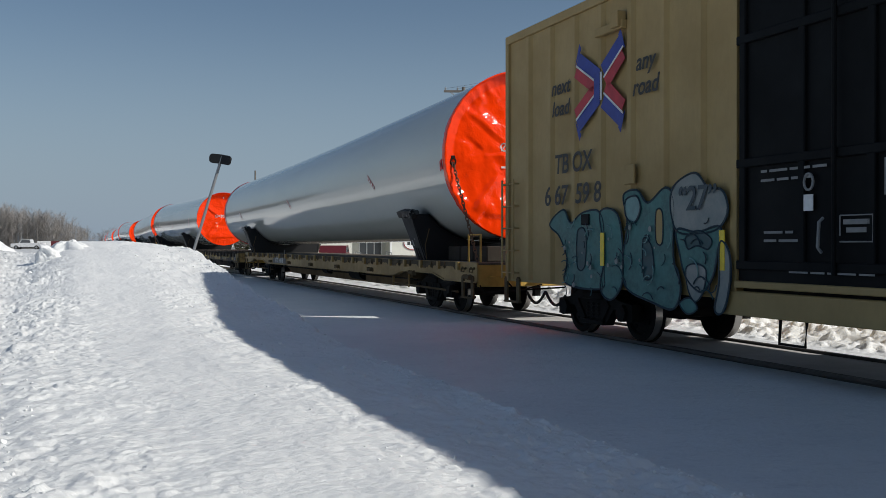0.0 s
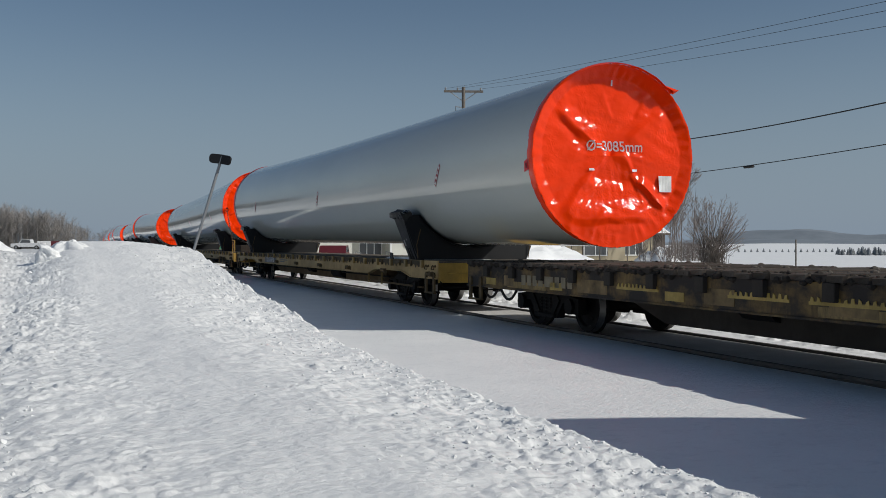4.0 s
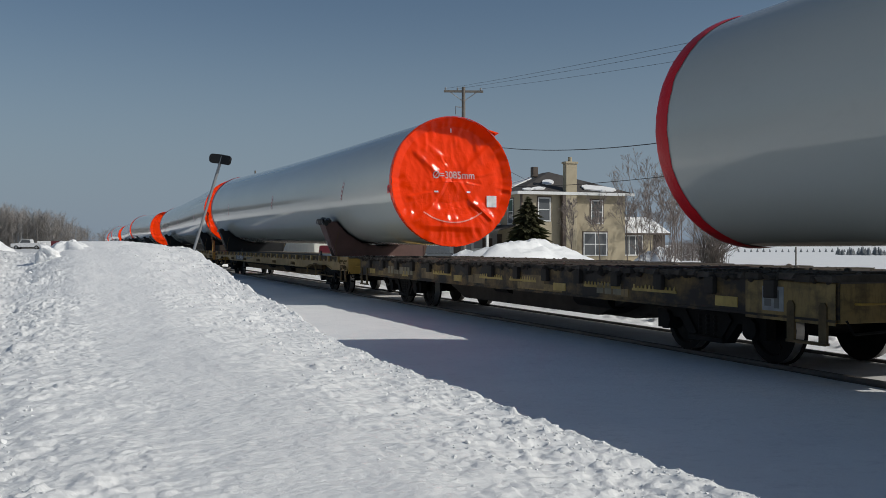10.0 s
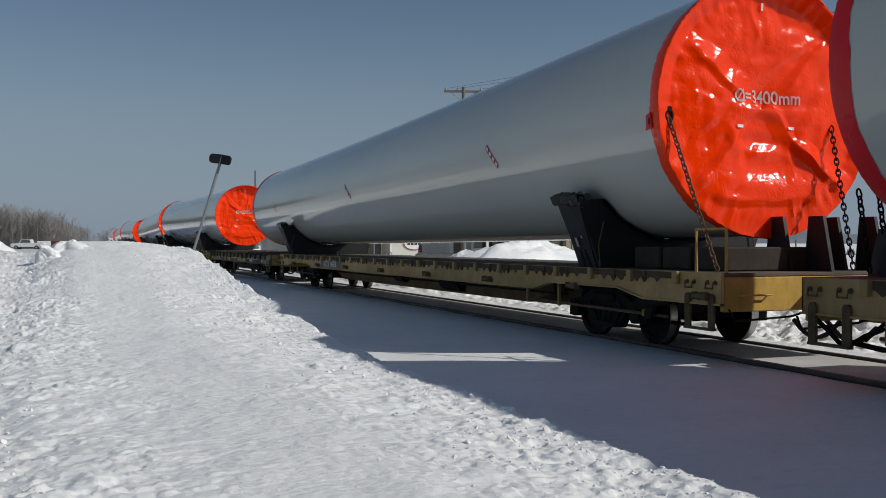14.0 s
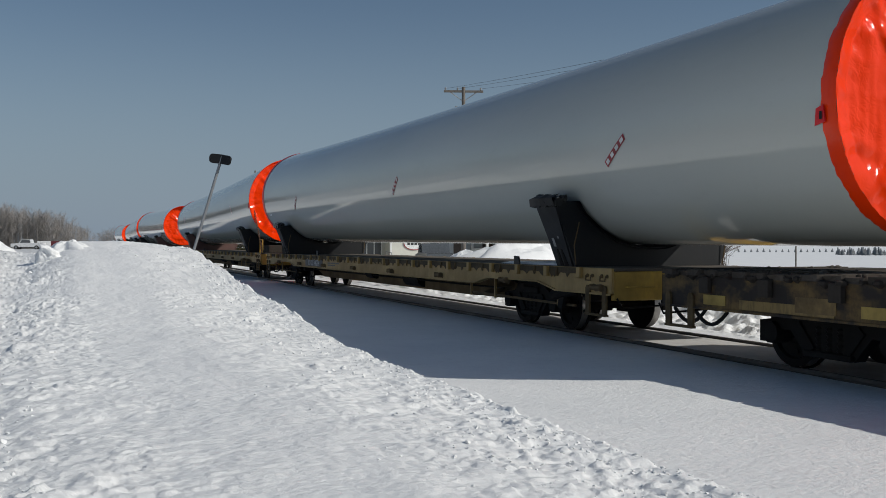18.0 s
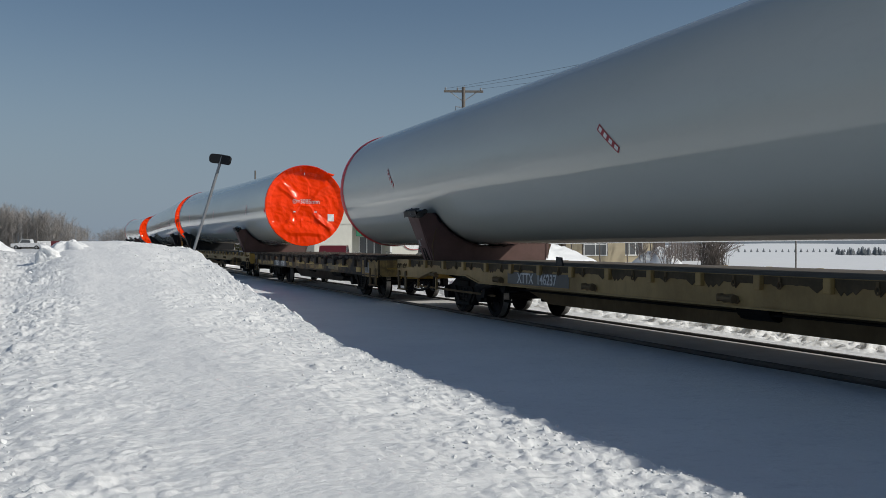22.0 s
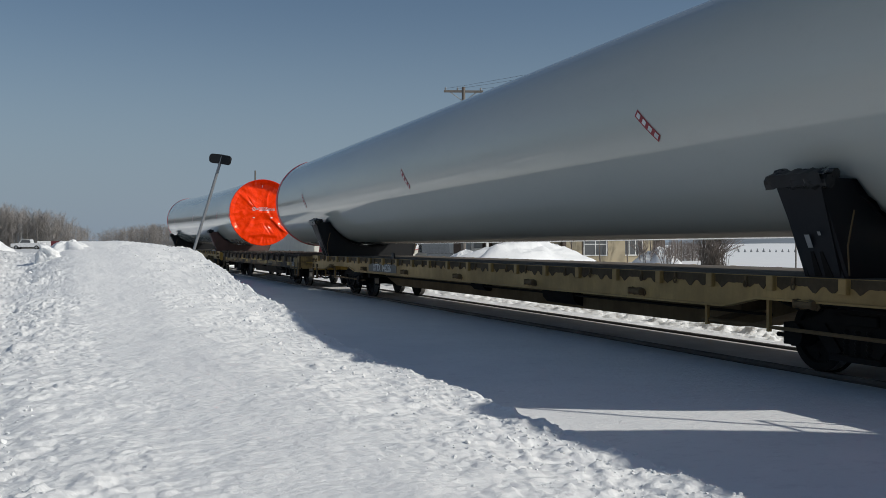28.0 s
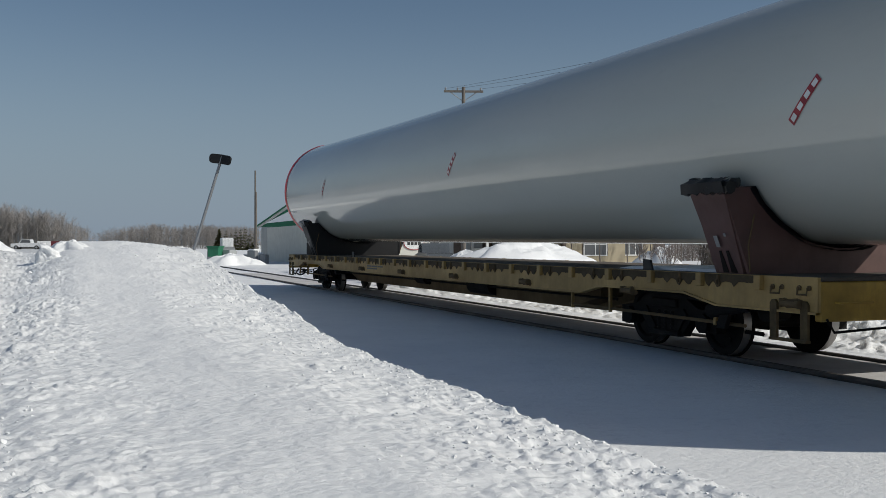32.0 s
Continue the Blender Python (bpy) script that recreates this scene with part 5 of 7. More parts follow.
        for j in range(19):
            u = -half - 0.10 + (2 * half + 0.18) * j / 18
            dr = 0.05 + 0.06 * abs(noise.noise(Vector((u * 9, x, s)))) + 0.015 * random.random()
            bul = 0.015 * random.uniform(-1, 1)
            rag.v += [(u, s * (yo - 0.05), top + 0.105 + bul), (u, s * (yo + 0.075 + bul), top + 0.05), (u + 0.02 * random.uniform(-1, 1), s * (yo + 0.065 - bul - 0.2 * dr), top - dr)]
        rag.f = [(3 * j + k, 3 * j + k + 1, 3 * j + k + 4, 3 * j + k + 3) for j in range(18) for k in range(2)]
        part("torn_padding", rag, PAD if x < 0 and material is not BROWN else BLACK, body, "torn crumpled padding", smooth=True)
        part("lashing_strap", Geo().pipe([(half + 0.03, s * (yo - 0.42), top - 0.32), (half + 0.05, s * 1.40, 1.42), (half + 0.03, s * 1.36, 1.12)], 0.010), DUSTY, body)
    return body


def tied_chain(parent, a, b, drop=0.0, dark=False):
    """Chain links from a to b, one mesh."""
    a, b = Vector(a), Vector(b)
    n = max(4, int((b - a).length / 0.082))
    g = Geo()
    d = (b - a).normalized()
    q = d.to_track_quat("Z", "Y").to_matrix()
    for i in range(n):
        c = a.lerp(b, (i + 0.5) / n)
        c.z -= drop * 4 * ((i + 0.5) / n) * (1 - (i + 0.5) / n)
        turn = Matrix.Rotation(radians(90 * (i % 2) + 20), 3, "Z")
        ring = []
        for k in range(8):
            ang = 2 * math.pi * k / 8
            ring.append(c + q @ (turn @ Vector((0.029 * math.cos(ang), 0, 0.062 * math.sin(ang)))))
        g.pipe(ring + ring[:1], 0.011, 5)
    return part("chain", g, GRIME if dark else RUST, parent, "dark tie-down chain" if dark else "rusty tie-down chain")


def side_plate(length, trucks, depth, arch, s, top=1.04):
    """Side sill as one plate, notched over the trucks."""
    h = length / 2
    low = [(-h, depth)]
    for x in trucks:
        low += [(x - 1.75, depth), (x - 1.15, arch), (x + 0.95, arch), (x + 1.6, depth)] if s else []
    low.append((h, depth))
    # cut in quads so that the notches stay clean
    g = Geo()
    for (xa, za), (xb, zb) in zip(low, low[1:]):
        ya, yb = (-1.40, -1.37)
        g.add([(xa, ya, za), (xb, ya, zb), (xb, ya, top), (xa, ya, top), (xa, yb, za), (xb, yb, zb), (xb, yb, top), (xa, yb, top)],
              [(0, 1, 2, 3), (7, 6, 5, 4), (0, 4, 5, 1), (3, 2, 6, 7)])
    g.box(-h, -h + 0.02, -1.40, -1.37, depth, top).box(h - 0.02, h, -1.40, -1.37, depth, top)
    # lower flange
    for (xa, za), (xb, zb) in zip(low, low[1:]):
        g.add([(xa, -1.43, za), (xb, -1.43, zb), (xb, -1.30, zb), (xa, -1.30, za), (xa, -1.43, za - 0.025), (xb, -1.43, zb - 0.025), (xb, -1.30, zb - 0.025), (xa, -1.30, za - 0.025)],
              [(0, 1, 2, 3), (7, 6, 5, 4), (0, 4, 5, 1), (2, 6, 7, 3)])
    return g


def flatcar(train_x, kind, label):
    length, tr = (17.2, (-5.97, 5.97)) if kind == "idler" else (25.8, (-9.6, 9.6))
    car = thing("flatcar", Matrix.Translation((train_x, 0, 0)), label, "railway flatcar", "flatcars of the train")
    h = length / 2
    part("deck", Geo().box(-h, h, -1.367, 1.367, 1.045, 1.088, 0.006) if kind != "idler" else Geo().box(-h, h, -1.36, 1.36, 1.03, 1.05), DECK, car, "worn dark plank deck")
    if kind == "idler":
        rp = random.Random(int(train_x))
        for j in range(59):
            part("plank", PLANK[j % 3], PLANKWOOD, car, at=Matrix.Translation((-h + 0.16 + j * 0.2915, rp.uniform(-0.035, 0.035), rp.uniform(-0.010, 0.012))) @ Matrix.Rotation(rp.uniform(-0.012, 0.012), 4, "Z"))
    plate = side_plate(length, tr, 0.72 if kind != "idler" else 0.66, 0.84, kind != "idler", 1.04 if kind == "idler" else 1.086)
    paint = OLDYELLOW if kind == "idler" else YELLOW
    side = part("side_sill", plate, paint, car, "weathered yellow side sill")
    far = Geo()
    far.v, far.f = [(x, -y, z) for x, y, z in plate.v], list(plate.f)
    part("side_sill", far, paint, car)
    mid = Geo()
    hh = tr[1] - 1.9
    low, wide = (0.27, 0.80) if kind == "idler" else (0.34, 0.75)
    mid.prism([(-tr[1] - 1, 0.98), (-tr[1] - 1, 0.80), (-hh - 0.6, 0.72), (-hh + 0.9, low), (hh - 0.9, low), (hh + 0.6, 0.72), (tr[1] + 1, 0.80), (tr[1] + 1, 0.98)], "y", -0.34, 0.34)
    mid.prism([(-hh + 0.35, 0.98), (-hh + 0.35, 0.60), (-hh + 1.3, low + 0.04), (hh - 1.3, low + 0.04), (hh - 0.35, 0.60), (hh - 0.35, 0.98)], "y", -wide, wide)
    mid.box(-h + 0.02, h - 0.02, -0.20, 0.20, 0.70, 1.04)
    part("center_sill", mid, TIMBER if kind == "idler" else DUSTY, car, "grimy dark deep center sill")
    cross = Geo().prism([(-1.36, 0.98), (-0.34, 0.60), (0.34, 0.60), (1.36, 0.98)], "x", -0.04, 0.04).mesh("cross_bearer")
    n = int(length / 1.6)
    for i in range(1, n):
        x = -h + length * i / n
        part("cross_bearer", cross, GRIME, car, at=Matrix.Translation((x, 0, 0)))
    for s in (-1, 1):
        e = Geo().box(min(s * h, s * (h - 0.10)), max(s * h, s * (h - 0.10)), -1.365, 1.365, 0.62, 1.04, 0.012)
        end = part("end_sill", e, FADEDSIDE if kind == "idler" else BRIGHT, car, "yellow end sill")
        part("grab_iron", GRAB, OLDYELLOW if kind == "idler" else BRIGHT, end, at=Matrix.Translation((s * h, -0.95, 0.82)) @ Matrix.Rotation(radians(90 * s), 4, "Z"))
        part("coupler", COUPLERS[s], RUST, car, "rusty knuckle coupler", at=Matrix.Translation((s * h, 0, 0)))
        part("air_hose", HOSES[s], BLACK, car, "black rubber air hose", at=Matrix.Translation((s * h, 0, 0)))
        part("uncoupling_lever", Geo().pipe([(s * (h + 0.10), -1.38, 0.66), (s * (h + 0.12), -1.30, 0.52), (s * (h + 0.14), -0.5, 0.56), (s * (h + 0.16), -0.1, 0.66)], 0.014), GRIME, car)
        for y in (-1, 1):
            part("stirrup_step", STEP, GRIME if kind == "idler" else STEPPAINT, car, at=Matrix.Translation((s * (h - 0.42), y * 1.402, 0.0)) @ Matrix.Rotation(0 if y < 0 else math.pi, 4, "Z"))
            for dx in (0.20, 0.62) if kind != "idler" else ():
                part("lifting_bail", BAIL, DUSTY, car, at=Matrix.Translation((s * (h - dx), y * 1.40, 0.90)) @ Matrix.Rotation(0 if y < 0 else math.pi, 4, "Z"))
    if kind != "idler":
        for gx in (9.62, -4.9):
            part("deck_gusset", Geo().prism([(gx - 0.10, 1.088), (gx + 0.12, 1.088), (gx + 0.07, 1.225), (gx - 0.10, 1.235)], "y", -1.36, -1.33), BLACK, car, "small black gusset plate on the deck")
        end_rigging(car, h)
    for x in tr:
        truck(car, x, train_x)
    step = 1.09
    k = int((length - 1.6) / step)
    for i in range(k + 1):
        x = -k * step / 2 + i * step
        for y in (-1, 1):
            at = Matrix.Translation((x, y * 1.40, 0)) @ Matrix.Rotation(0 if y < 0 else math.pi, 4, "Z")
            part("stake_pocket", POCKET if kind != "idler" else POCKET_OLD, TIMBER if kind == "idler" else paint, car, at=at)
            if kind != "idler" and i % 3 == 1:
                part("tie_down_winch", WINCH, DUSTY, car, at=at @ Matrix.Translation((step * 0.5, 0, -0.03)))
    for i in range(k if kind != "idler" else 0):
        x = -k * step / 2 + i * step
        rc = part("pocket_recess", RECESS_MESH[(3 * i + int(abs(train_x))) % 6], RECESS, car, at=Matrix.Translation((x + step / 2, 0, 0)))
        part("hook_ring", RING, DUSTY, rc, at=Matrix.Translation((0.1 - 0.3 * (i % 2), 0, 0)))
    # pipe run and hangers by each truck
    for x in tr if kind != "idler" else ():
        g = Geo().pipe([(x - 2.4, -1.22, 0.50), (x + 1.9, -1.22, 0.47)], 0.024, 6)
        run_pipe = part("brake_pipe", g, DUSTY, car, "dusty brown pipe under the sill")
        for dx in (-2.3, -1.15, 1.35):
            part("hanger", HANGER, YELLOW, run_pipe, at=Matrix.Translation((x + dx, 0, 0)))
        part("brake_lever", Geo().prism([(x + 1.5, 0.42), (x + 1.66, 0.42), (x + 1.86, 0.92), (x + 1.70, 0.95)], "y", -1.34, -1.28).rod((x + 1.35, -1.31, 0.62), (x + 2.1, -1.31, 0.74), 0.09, 8), GRIME, car)
        part("brake_rigging", Geo().pipe([(x - 1.6, -0.72, 0.36), (x + 1.6, -0.72, 0.33)], 0.03).pipe([(x - 0.5, -1.05, 0.80), (x + 1.9, -1.05, 0.66)], 0.035).rod((x + 2.2, -0.9, 0.66), (x + 2.2, -1.2, 0.66), 0.12, 8), GRIME, car)
    # brake gear under the floor
    b = Geo().rod((2.2, -0.75, 0.62), (3.3, -0.75, 0.62), 0.20, 12).rod((-1.0, -0.8, 0.66), (-0.4, -0.8, 0.66), 0.16, 12).pipe([(-tr[1] + 1.5, -0.9, 0.60), (tr[1] - 1.5, -0.9, 0.60)], 0.02)
    part("brake_reservoir", b, GRIME, car)
    ROLLING.append((car, train_x))
    return car


def number_panel(car, x, text, w=2.25, material=None):
    g = Geo().box(x - w / 2, x + w / 2, -1.412, -1.403, 0.745, 0.955)
    p = part("number_panel", g, material or PLATE, car, "dark panel with white stencilled marks")
    lettering(text.replace(" ", "  "), 0.245, STENCIL, p, Matrix.Translation((x, -1.416, 0.846)), stretch=0.95)


def bars(car, x0, z0, widths, h, material, name="stencil_bar", gap=0.035, y=-1.405):
    g = Geo()
    x = x0
    for w in widths:
        g.box(x, x + w, y - 0.004, y, z0, z0 + h)
        x += w + gap
    return part(name, g, material, car)


def slim(f):
    """How much slimmer a section is between its ends than a straight cone."""
    return 0.038 * math.sin(math.pi * min(1.0, max(0.0, f)))


def tower_section(train_x, length, r0, r1, text, label, tape, tag=True, arc_seam=False, waist=1.0):
    """A tower section; train_x: its front face, r0, z there; it tapers to r1 at its rear."""
    tube = thing("tower_section", Matrix.Translation((train_x, 0, 0)), label, "wind tower section", "tower sections of the train")
    za, zb = 1.40 + r0 if r0 < 1.6 else 1.535 + r0, 1.40 + r1 if r1 < 1.6 else 1.535 + r1
    n, k = 72, 12
    def at(s, ang, extra=0.0):
        f = s / length
        d = waist * slim(f)
        r = r0 + (r1 - r0) * f - d
        return (-s, (r + extra) * math.cos(ang), za + (zb - za) * f - d + (r + extra) * math.sin(ang))
    g = Geo()
    for j in range(k + 1):
        g.v += [at(length * j / k, 2 * math.pi * i / n) for i in range(n)]
    g.f = [(j * n + i, j * n + (i + 1) % n, (j + 1) * n + (i + 1) % n, (j + 1) * n + i) for j in range(k) for i in range(n)]
    part("shell", g, TUBE, tube, "light grey glossy steel shell", smooth=True)
    rnd = random.Random(int(train_x * 7) + 5)
    # wrinkled orange cover on the front end: a slack sheet drawn into tension folds, with crumpled facets
    cap = Geo()
    rings, m = 72, 220
    fit = r0 / 1.54
    jit = lambda: rnd.uniform(-0.10, 0.10)
    low_a, low_b = (-0.46 + jit(), -0.42 + jit()), (0.50 + jit(), -0.42 + jit())
    folds = [(low_a, (-0.98, -0.98), 0.09, 0.055), (low_a, (-0.10, 0.10), 0.08, 0.030), (low_b, (1.02, -0.92), 0.08, 0.085), (low_b, (0.12, 0.10), 0.09, 0.035),
             ((-1.0 + jit(), 0.78), (-0.28, 0.20), 0.10, 0.050), ((0.98, 0.86 + jit()), (0.30, 0.24), 0.10, 0.040), (low_a, low_b, 0.16, -0.045), ((-0.75, -1.06), (0.75, -1.08), 0.12, 0.045)]
    for _ in range(13):
        a, d, l = rnd.uniform(0, 6.28), rnd.uniform(0.25, 1.25), rnd.uniform(0.3, 0.8)
        t = a + rnd.uniform(-0.7, 0.7)
        p = (d * math.cos(a), d * math.sin(a))
        folds.append((p, (p[0] + l * math.cos(t), p[1] + l * math.sin(t)), rnd.uniform(0.03, 0.08), rnd.choice((-1, 1)) * rnd.uniform(0.012, 0.030)))
    facets = [(rnd.uniform(0, 3.14), rnd.uniform(0.12, 0.50), rnd.uniform(0.5, 1.0), rnd.randrange(999)) for _ in range(15)]
    key = int(abs(train_x) * 3) % 977
    def face(rad, ang):
        rad, ang = np.asarray(rad, float), np.asarray(ang, float)
        u, w = rad * np.cos(ang), rad * np.sin(ang)
        wu, wv = u + 0.10 * fractal(u, w, 0.6, key, 2), w + 0.10 * fractal(u + 9, w, 0.6, key + 5, 2)
        d = 0.0
        for (ax, ay), (bx, by), wid, h in folds:
            ax, ay, bx, by = ax * fit, ay * fit, bx * fit, by * fit
            l = math.hypot(bx - ax, by - ay)
            ex, ey = (bx - ax) / l, (by - ay) / l
            along = ((wu - ax) * ex + (wv - ay) * ey) / l
            off = -(wu - ax) * ey + (wv - ay) * ex
            d = d + h * np.maximum(0.0, 1 - np.abs(off) / (wid * (1 + 1.6 * (off > 0)))) * smooth(-0.12, 0.15, along) * smooth(1.15, 0.8, along)
        for th, lam, amp, sd in facets:
            ph = (wu * math.cos(th) + wv * math.sin(th)) / lam
            d = d + 0.036 * amp * lam * (np.abs(ph - np.floor(ph) - 0.5) * 2 - 0.5) * smooth(0.45, 0.75, value_noise(u / 0.55 + sd, w / 0.55, sd))
        edge = np.clip((r0 - rad) / 0.20, 0, 1)
        d = d + 0.055 * smooth(-0.62 * fit, -0.95 * fit, w) - 0.03 + 0.05 * fractal(u, w, 0.9, key + 2, 2)
        pleat = 0.006 * np.sin(ang * 52 + 5 * fractal(u, w, 0.7, key + 3, 1)) * np.maximum(0, 1 - np.abs(rad - r0 * 0.90) / 0.16)
        gather = 0.034 * fractal(np.cos(ang) * 13, np.sin(ang) * 13 + rad, 1.0, key + 4, 2) * np.clip((rad - r0 * 0.72) / 0.25, 0, 1)
        return d * edge - 0.12 * edge * (0.35 + 0.65 * np.maximum(0.0, np.sin(ang))) + (pleat + gather) * np.minimum(1.0, (r0 * 1.012 - rad) / 0.05)
    for j in range(rings + 1):
        rad = r0 * 1.012 * (1 - (j / rings) ** 1.15)
        depth = face(np.full(m, rad), np.arange(m) * (2 * math.pi / m))
        for i in range(m):
            a = 2 * math.pi * i / m
            rr = rad * (1 + (0.006 * rnd.uniform(-1, 1) if j == 0 else 0))
            cap.v.append((0.02 + float(depth[i]), rr * math.cos(a), za + rr * math.sin(a)))
    cap.f = [(j * m + i, j * m + (i + 1) % m, (j + 1) * m + (i + 1) % m, (j + 1) * m + i) for j in range(rings) for i in range(m)]
    band = Geo()
    for j, (s, ex) in enumerate(((-0.02, 0.018), (0.03, 0.025), (0.10, 0.022), (0.17, 0.012), (0.20, 0.004))):
        for i in range(m):
            a = 2 * math.pi * i / m
            w = 0.03 * noise.noise(Vector((math.cos(a) * 4, math.sin(a) * 4, train_x))) + 0.012 * rnd.uniform(-1, 1)
            band.v.append(at(max(-0.02, s + (w if j > 2 else 0)), a, ex + 0.004 * rnd.uniform(-1, 1)))
    band.f = [(j * m + i, j * m + (i + 1) % m, (j + 1) * m + (i + 1) % m, (j + 1) * m + i) for j in range(4) for i in range(m)]
    c = part("end_cover", cap, TARP, tube, "wrinkled glossy orange tarpaulin cover", smooth=True)
    part("cover_band", band, TARP, c, smooth=True)
    def draped(me, lift):
        co = np.array([v.co[:] for v in me.vertices])
        u, w = co[:, 1], co[:, 2] - za
        for v, x in zip(me.vertices, face(np.hypot(u, w), np.arctan2(w, u))):
            v.co.x = 0.02 + float(x) + lift
    lt = lettering(text, 0.25, WHITE, c, Matrix(), stretch=0.88)
    lt.data.transform(Matrix.Translation((0, 0.05, za + 0.16)) @ Matrix.Rotation(radians(90), 4, "Z"))
    draped(lt.data, 0.016)
    tabs = [(-0.42, -0.24, 0.10, 0.04), (0.42, -0.24, 0.10, 0.04), (0.0, r0 * 0.81, 0.03, 0.10)]
    if tag:
        tabs.append((1.03, -0.46, 0.26, 0.28))
    for j, (u, w, du, dw) in enumerate(tabs):
        q = Geo()
        for a in range(5):
            q.v += [(0, u - du / 2 + du * a / 4, za + w - dw / 2), (0, u - du / 2 + du * a / 4, za + w + dw / 2)]
        q.f = [(2 * a, 2 * a + 2, 2 * a + 3, 2 * a + 1) for a in range(4)]
        ob = part("white_label" if j == 3 else "cover_tab", q, WHITE, c, "white paper label" if j == 3 else "")
        draped(ob.data, 0.022)
    # the cover's loose upper hem stands out like a brim
    brim = Geo()
    a0, a1 = (0.78 + rnd.uniform(-0.1, 0.1), 2.40 + rnd.uniform(-0.1, 0.1)) if tag else (1.0, 2.3)
    kb = 40
    for i in range(kb + 1):
        f = i / kb
        a = a0 + (a1 - a0) * f
        out = (0.16 if tag else 0.07) * math.sin(math.pi * min(1, 0.12 + 0.88 * f)) ** 0.6 + 0.015 * noise.noise(Vector((f * 9, train_x, 0)))
        for s, dr in ((-0.02, 0.022), (-0.02 - out * 0.5, 0.030), (-0.02 - out, 0.0 + 0.01 * noise.noise(Vector((f * 14, train_x, 3))))):
            brim.v.append(at(s, a, dr))
    if tag:
        n0 = len(brim.v)
        brim.v += [at(0.0, a0 + 0.16, 0.03), at(-0.05, a0 - 0.02, 0.03), at(-0.10, a0 - 0.03, 0.15), at(-0.12, a0 + 0.02, 0.05)]
        flap = [(n0, n0 + 1, n0 + 2), (n0 + 1, n0 + 3, n0 + 2), (n0, n0 + 2, n0 + 3)]
    else:
        flap = []
    brim.f = flap + [(3 * i + j, 3 * i + j + 1, 3 * i + j + 4, 3 * i + j + 3) for i in range(kb) for j in range(2)]
    part("cover_hem", brim, TARP, c, smooth=True)
    # stitched seam arc low on the cover
    if arc_seam:
        arc = Geo()
        for i in range(19):
            a = radians(-127 + 74 * i / 18)
            for rr in (1.235, 1.265):
                arc.v.append((0, rr * math.cos(a), za + rr * math.sin(a) + 0.27))
        arc.f = [(2 * i, 2 * i + 1, 2 * i + 3, 2 * i + 2) for i in range(18)]
        ob = part("seam_arc", arc, SEAM, c)
        draped(ob.data, 0.016)
    # buckle of the lashing strap on the yard side
    flap = Geo()
    for e in (0.030, 0.045):
        flap.v += [at(0.14, math.pi + 0.06, e), at(0.24, math.pi + 0.08, e), at(0.28, math.pi + 0.19, e), at(0.13, math.pi + 0.17, e)]
    flap.f = [(0, 1, 2, 3), (7, 6, 5, 4), (0, 4, 5, 1), (1, 5, 6, 2), (2, 6, 7, 3), (3, 7, 4, 0)]
    part("strap_flap", flap, RIM, c)
    part("strap_buckle", Geo().add([at(0.15, math.pi + 0.10, 0.05), at(0.19, math.pi + 0.10, 0.05), at(0.20, math.pi + 0.15, 0.05), at(0.16, math.pi + 0.15, 0.05)], [(0, 1, 2, 3)]), BLACK, c)
    # red edged cover round the rear end
    rim = Geo()
    for j, (s, ex) in enumerate(((length + 0.02, -0.25), (length + 0.03, 0.012), (length - 0.02, 0.022), (length - 0.14, 0.018), (length - 0.22, 0.006))):
        for i in range(m):
            a = 2 * math.pi * i / m
            w = 0.06 * noise.noise(Vector((math.cos(a) * 3, math.sin(a) * 3, train_x + 9))) + 0.02 * noise.noise(Vector((math.cos(a) * 11, math.sin(a) * 11, train_x)))
            rim.v.append(at(s + (w if j > 2 else 0), a, ex + 0.003 * rnd.uniform(-1, 1)))
    rim.f = [(j * m + i, j * m + (i + 1) % m, (j + 1) * m + (i + 1) % m, (j + 1) * m + i) for j in range(4) for i in range(m)]
    rc = part("rear_cover", rim, RIM, tube, "red tarpaulin edge round the rear end", smooth=True)
    back = Geo()
    back.v = [at(length + 0.02, 2 * math.pi * i / m, -0.25) for i in range(m)]
    back.f = [tuple(range(m))]
    part("rear_face", back, TARP, rc)
    if tag:
        lab = Geo()
        up2 = math.pi + 0.42
        lab.add([at(length - s, up2 + d, 0.008) for s, d in ((0.62, 0.014), (1.02, 0.014), (1.02, -0.014), (0.62, -0.014))], [(0, 1, 2, 3)])
        sl = part("paper_label", lab, WHITE, tube, "white paper label")
        part("label_bar", Geo().add([at(length - s, up2 + d, 0.011) for s, d in ((0.66, 0.006), (0.90, 0.006), (0.90, -0.006), (0.66, -0.006))], [(0, 1, 2, 3)]), INK, sl)
    # striped tape marks on the side towards the yard
    for s1, a1, s2, a2 in tape:
        r = r0 + (r1 - r0) * s1 / length
        W = 0.105
        run_s, run_a = s2 - s1, (a2 - a1) * r
        L = math.hypot(run_s, run_a)
        spot = lambda u, w, e: at((s1 + s2) / 2 + run_s * u - run_a / L * w, math.pi + (a1 + a2) / 2 + (run_a * u + run_s / L * w) / r, e)
        t, k = Geo(), 8
        for i in range(k + 1):
            t.v += [spot(-0.5 + i / k, -W / 2, 0.006), spot(-0.5 + i / k, W / 2, 0.006)]
        t.f = [(2 * i, 2 * i + 1, 2 * i + 3, 2 * i + 2) for i in range(k)]
        tp = part("tape_mark", t, MARK, tube, "dark red tape with white squares")
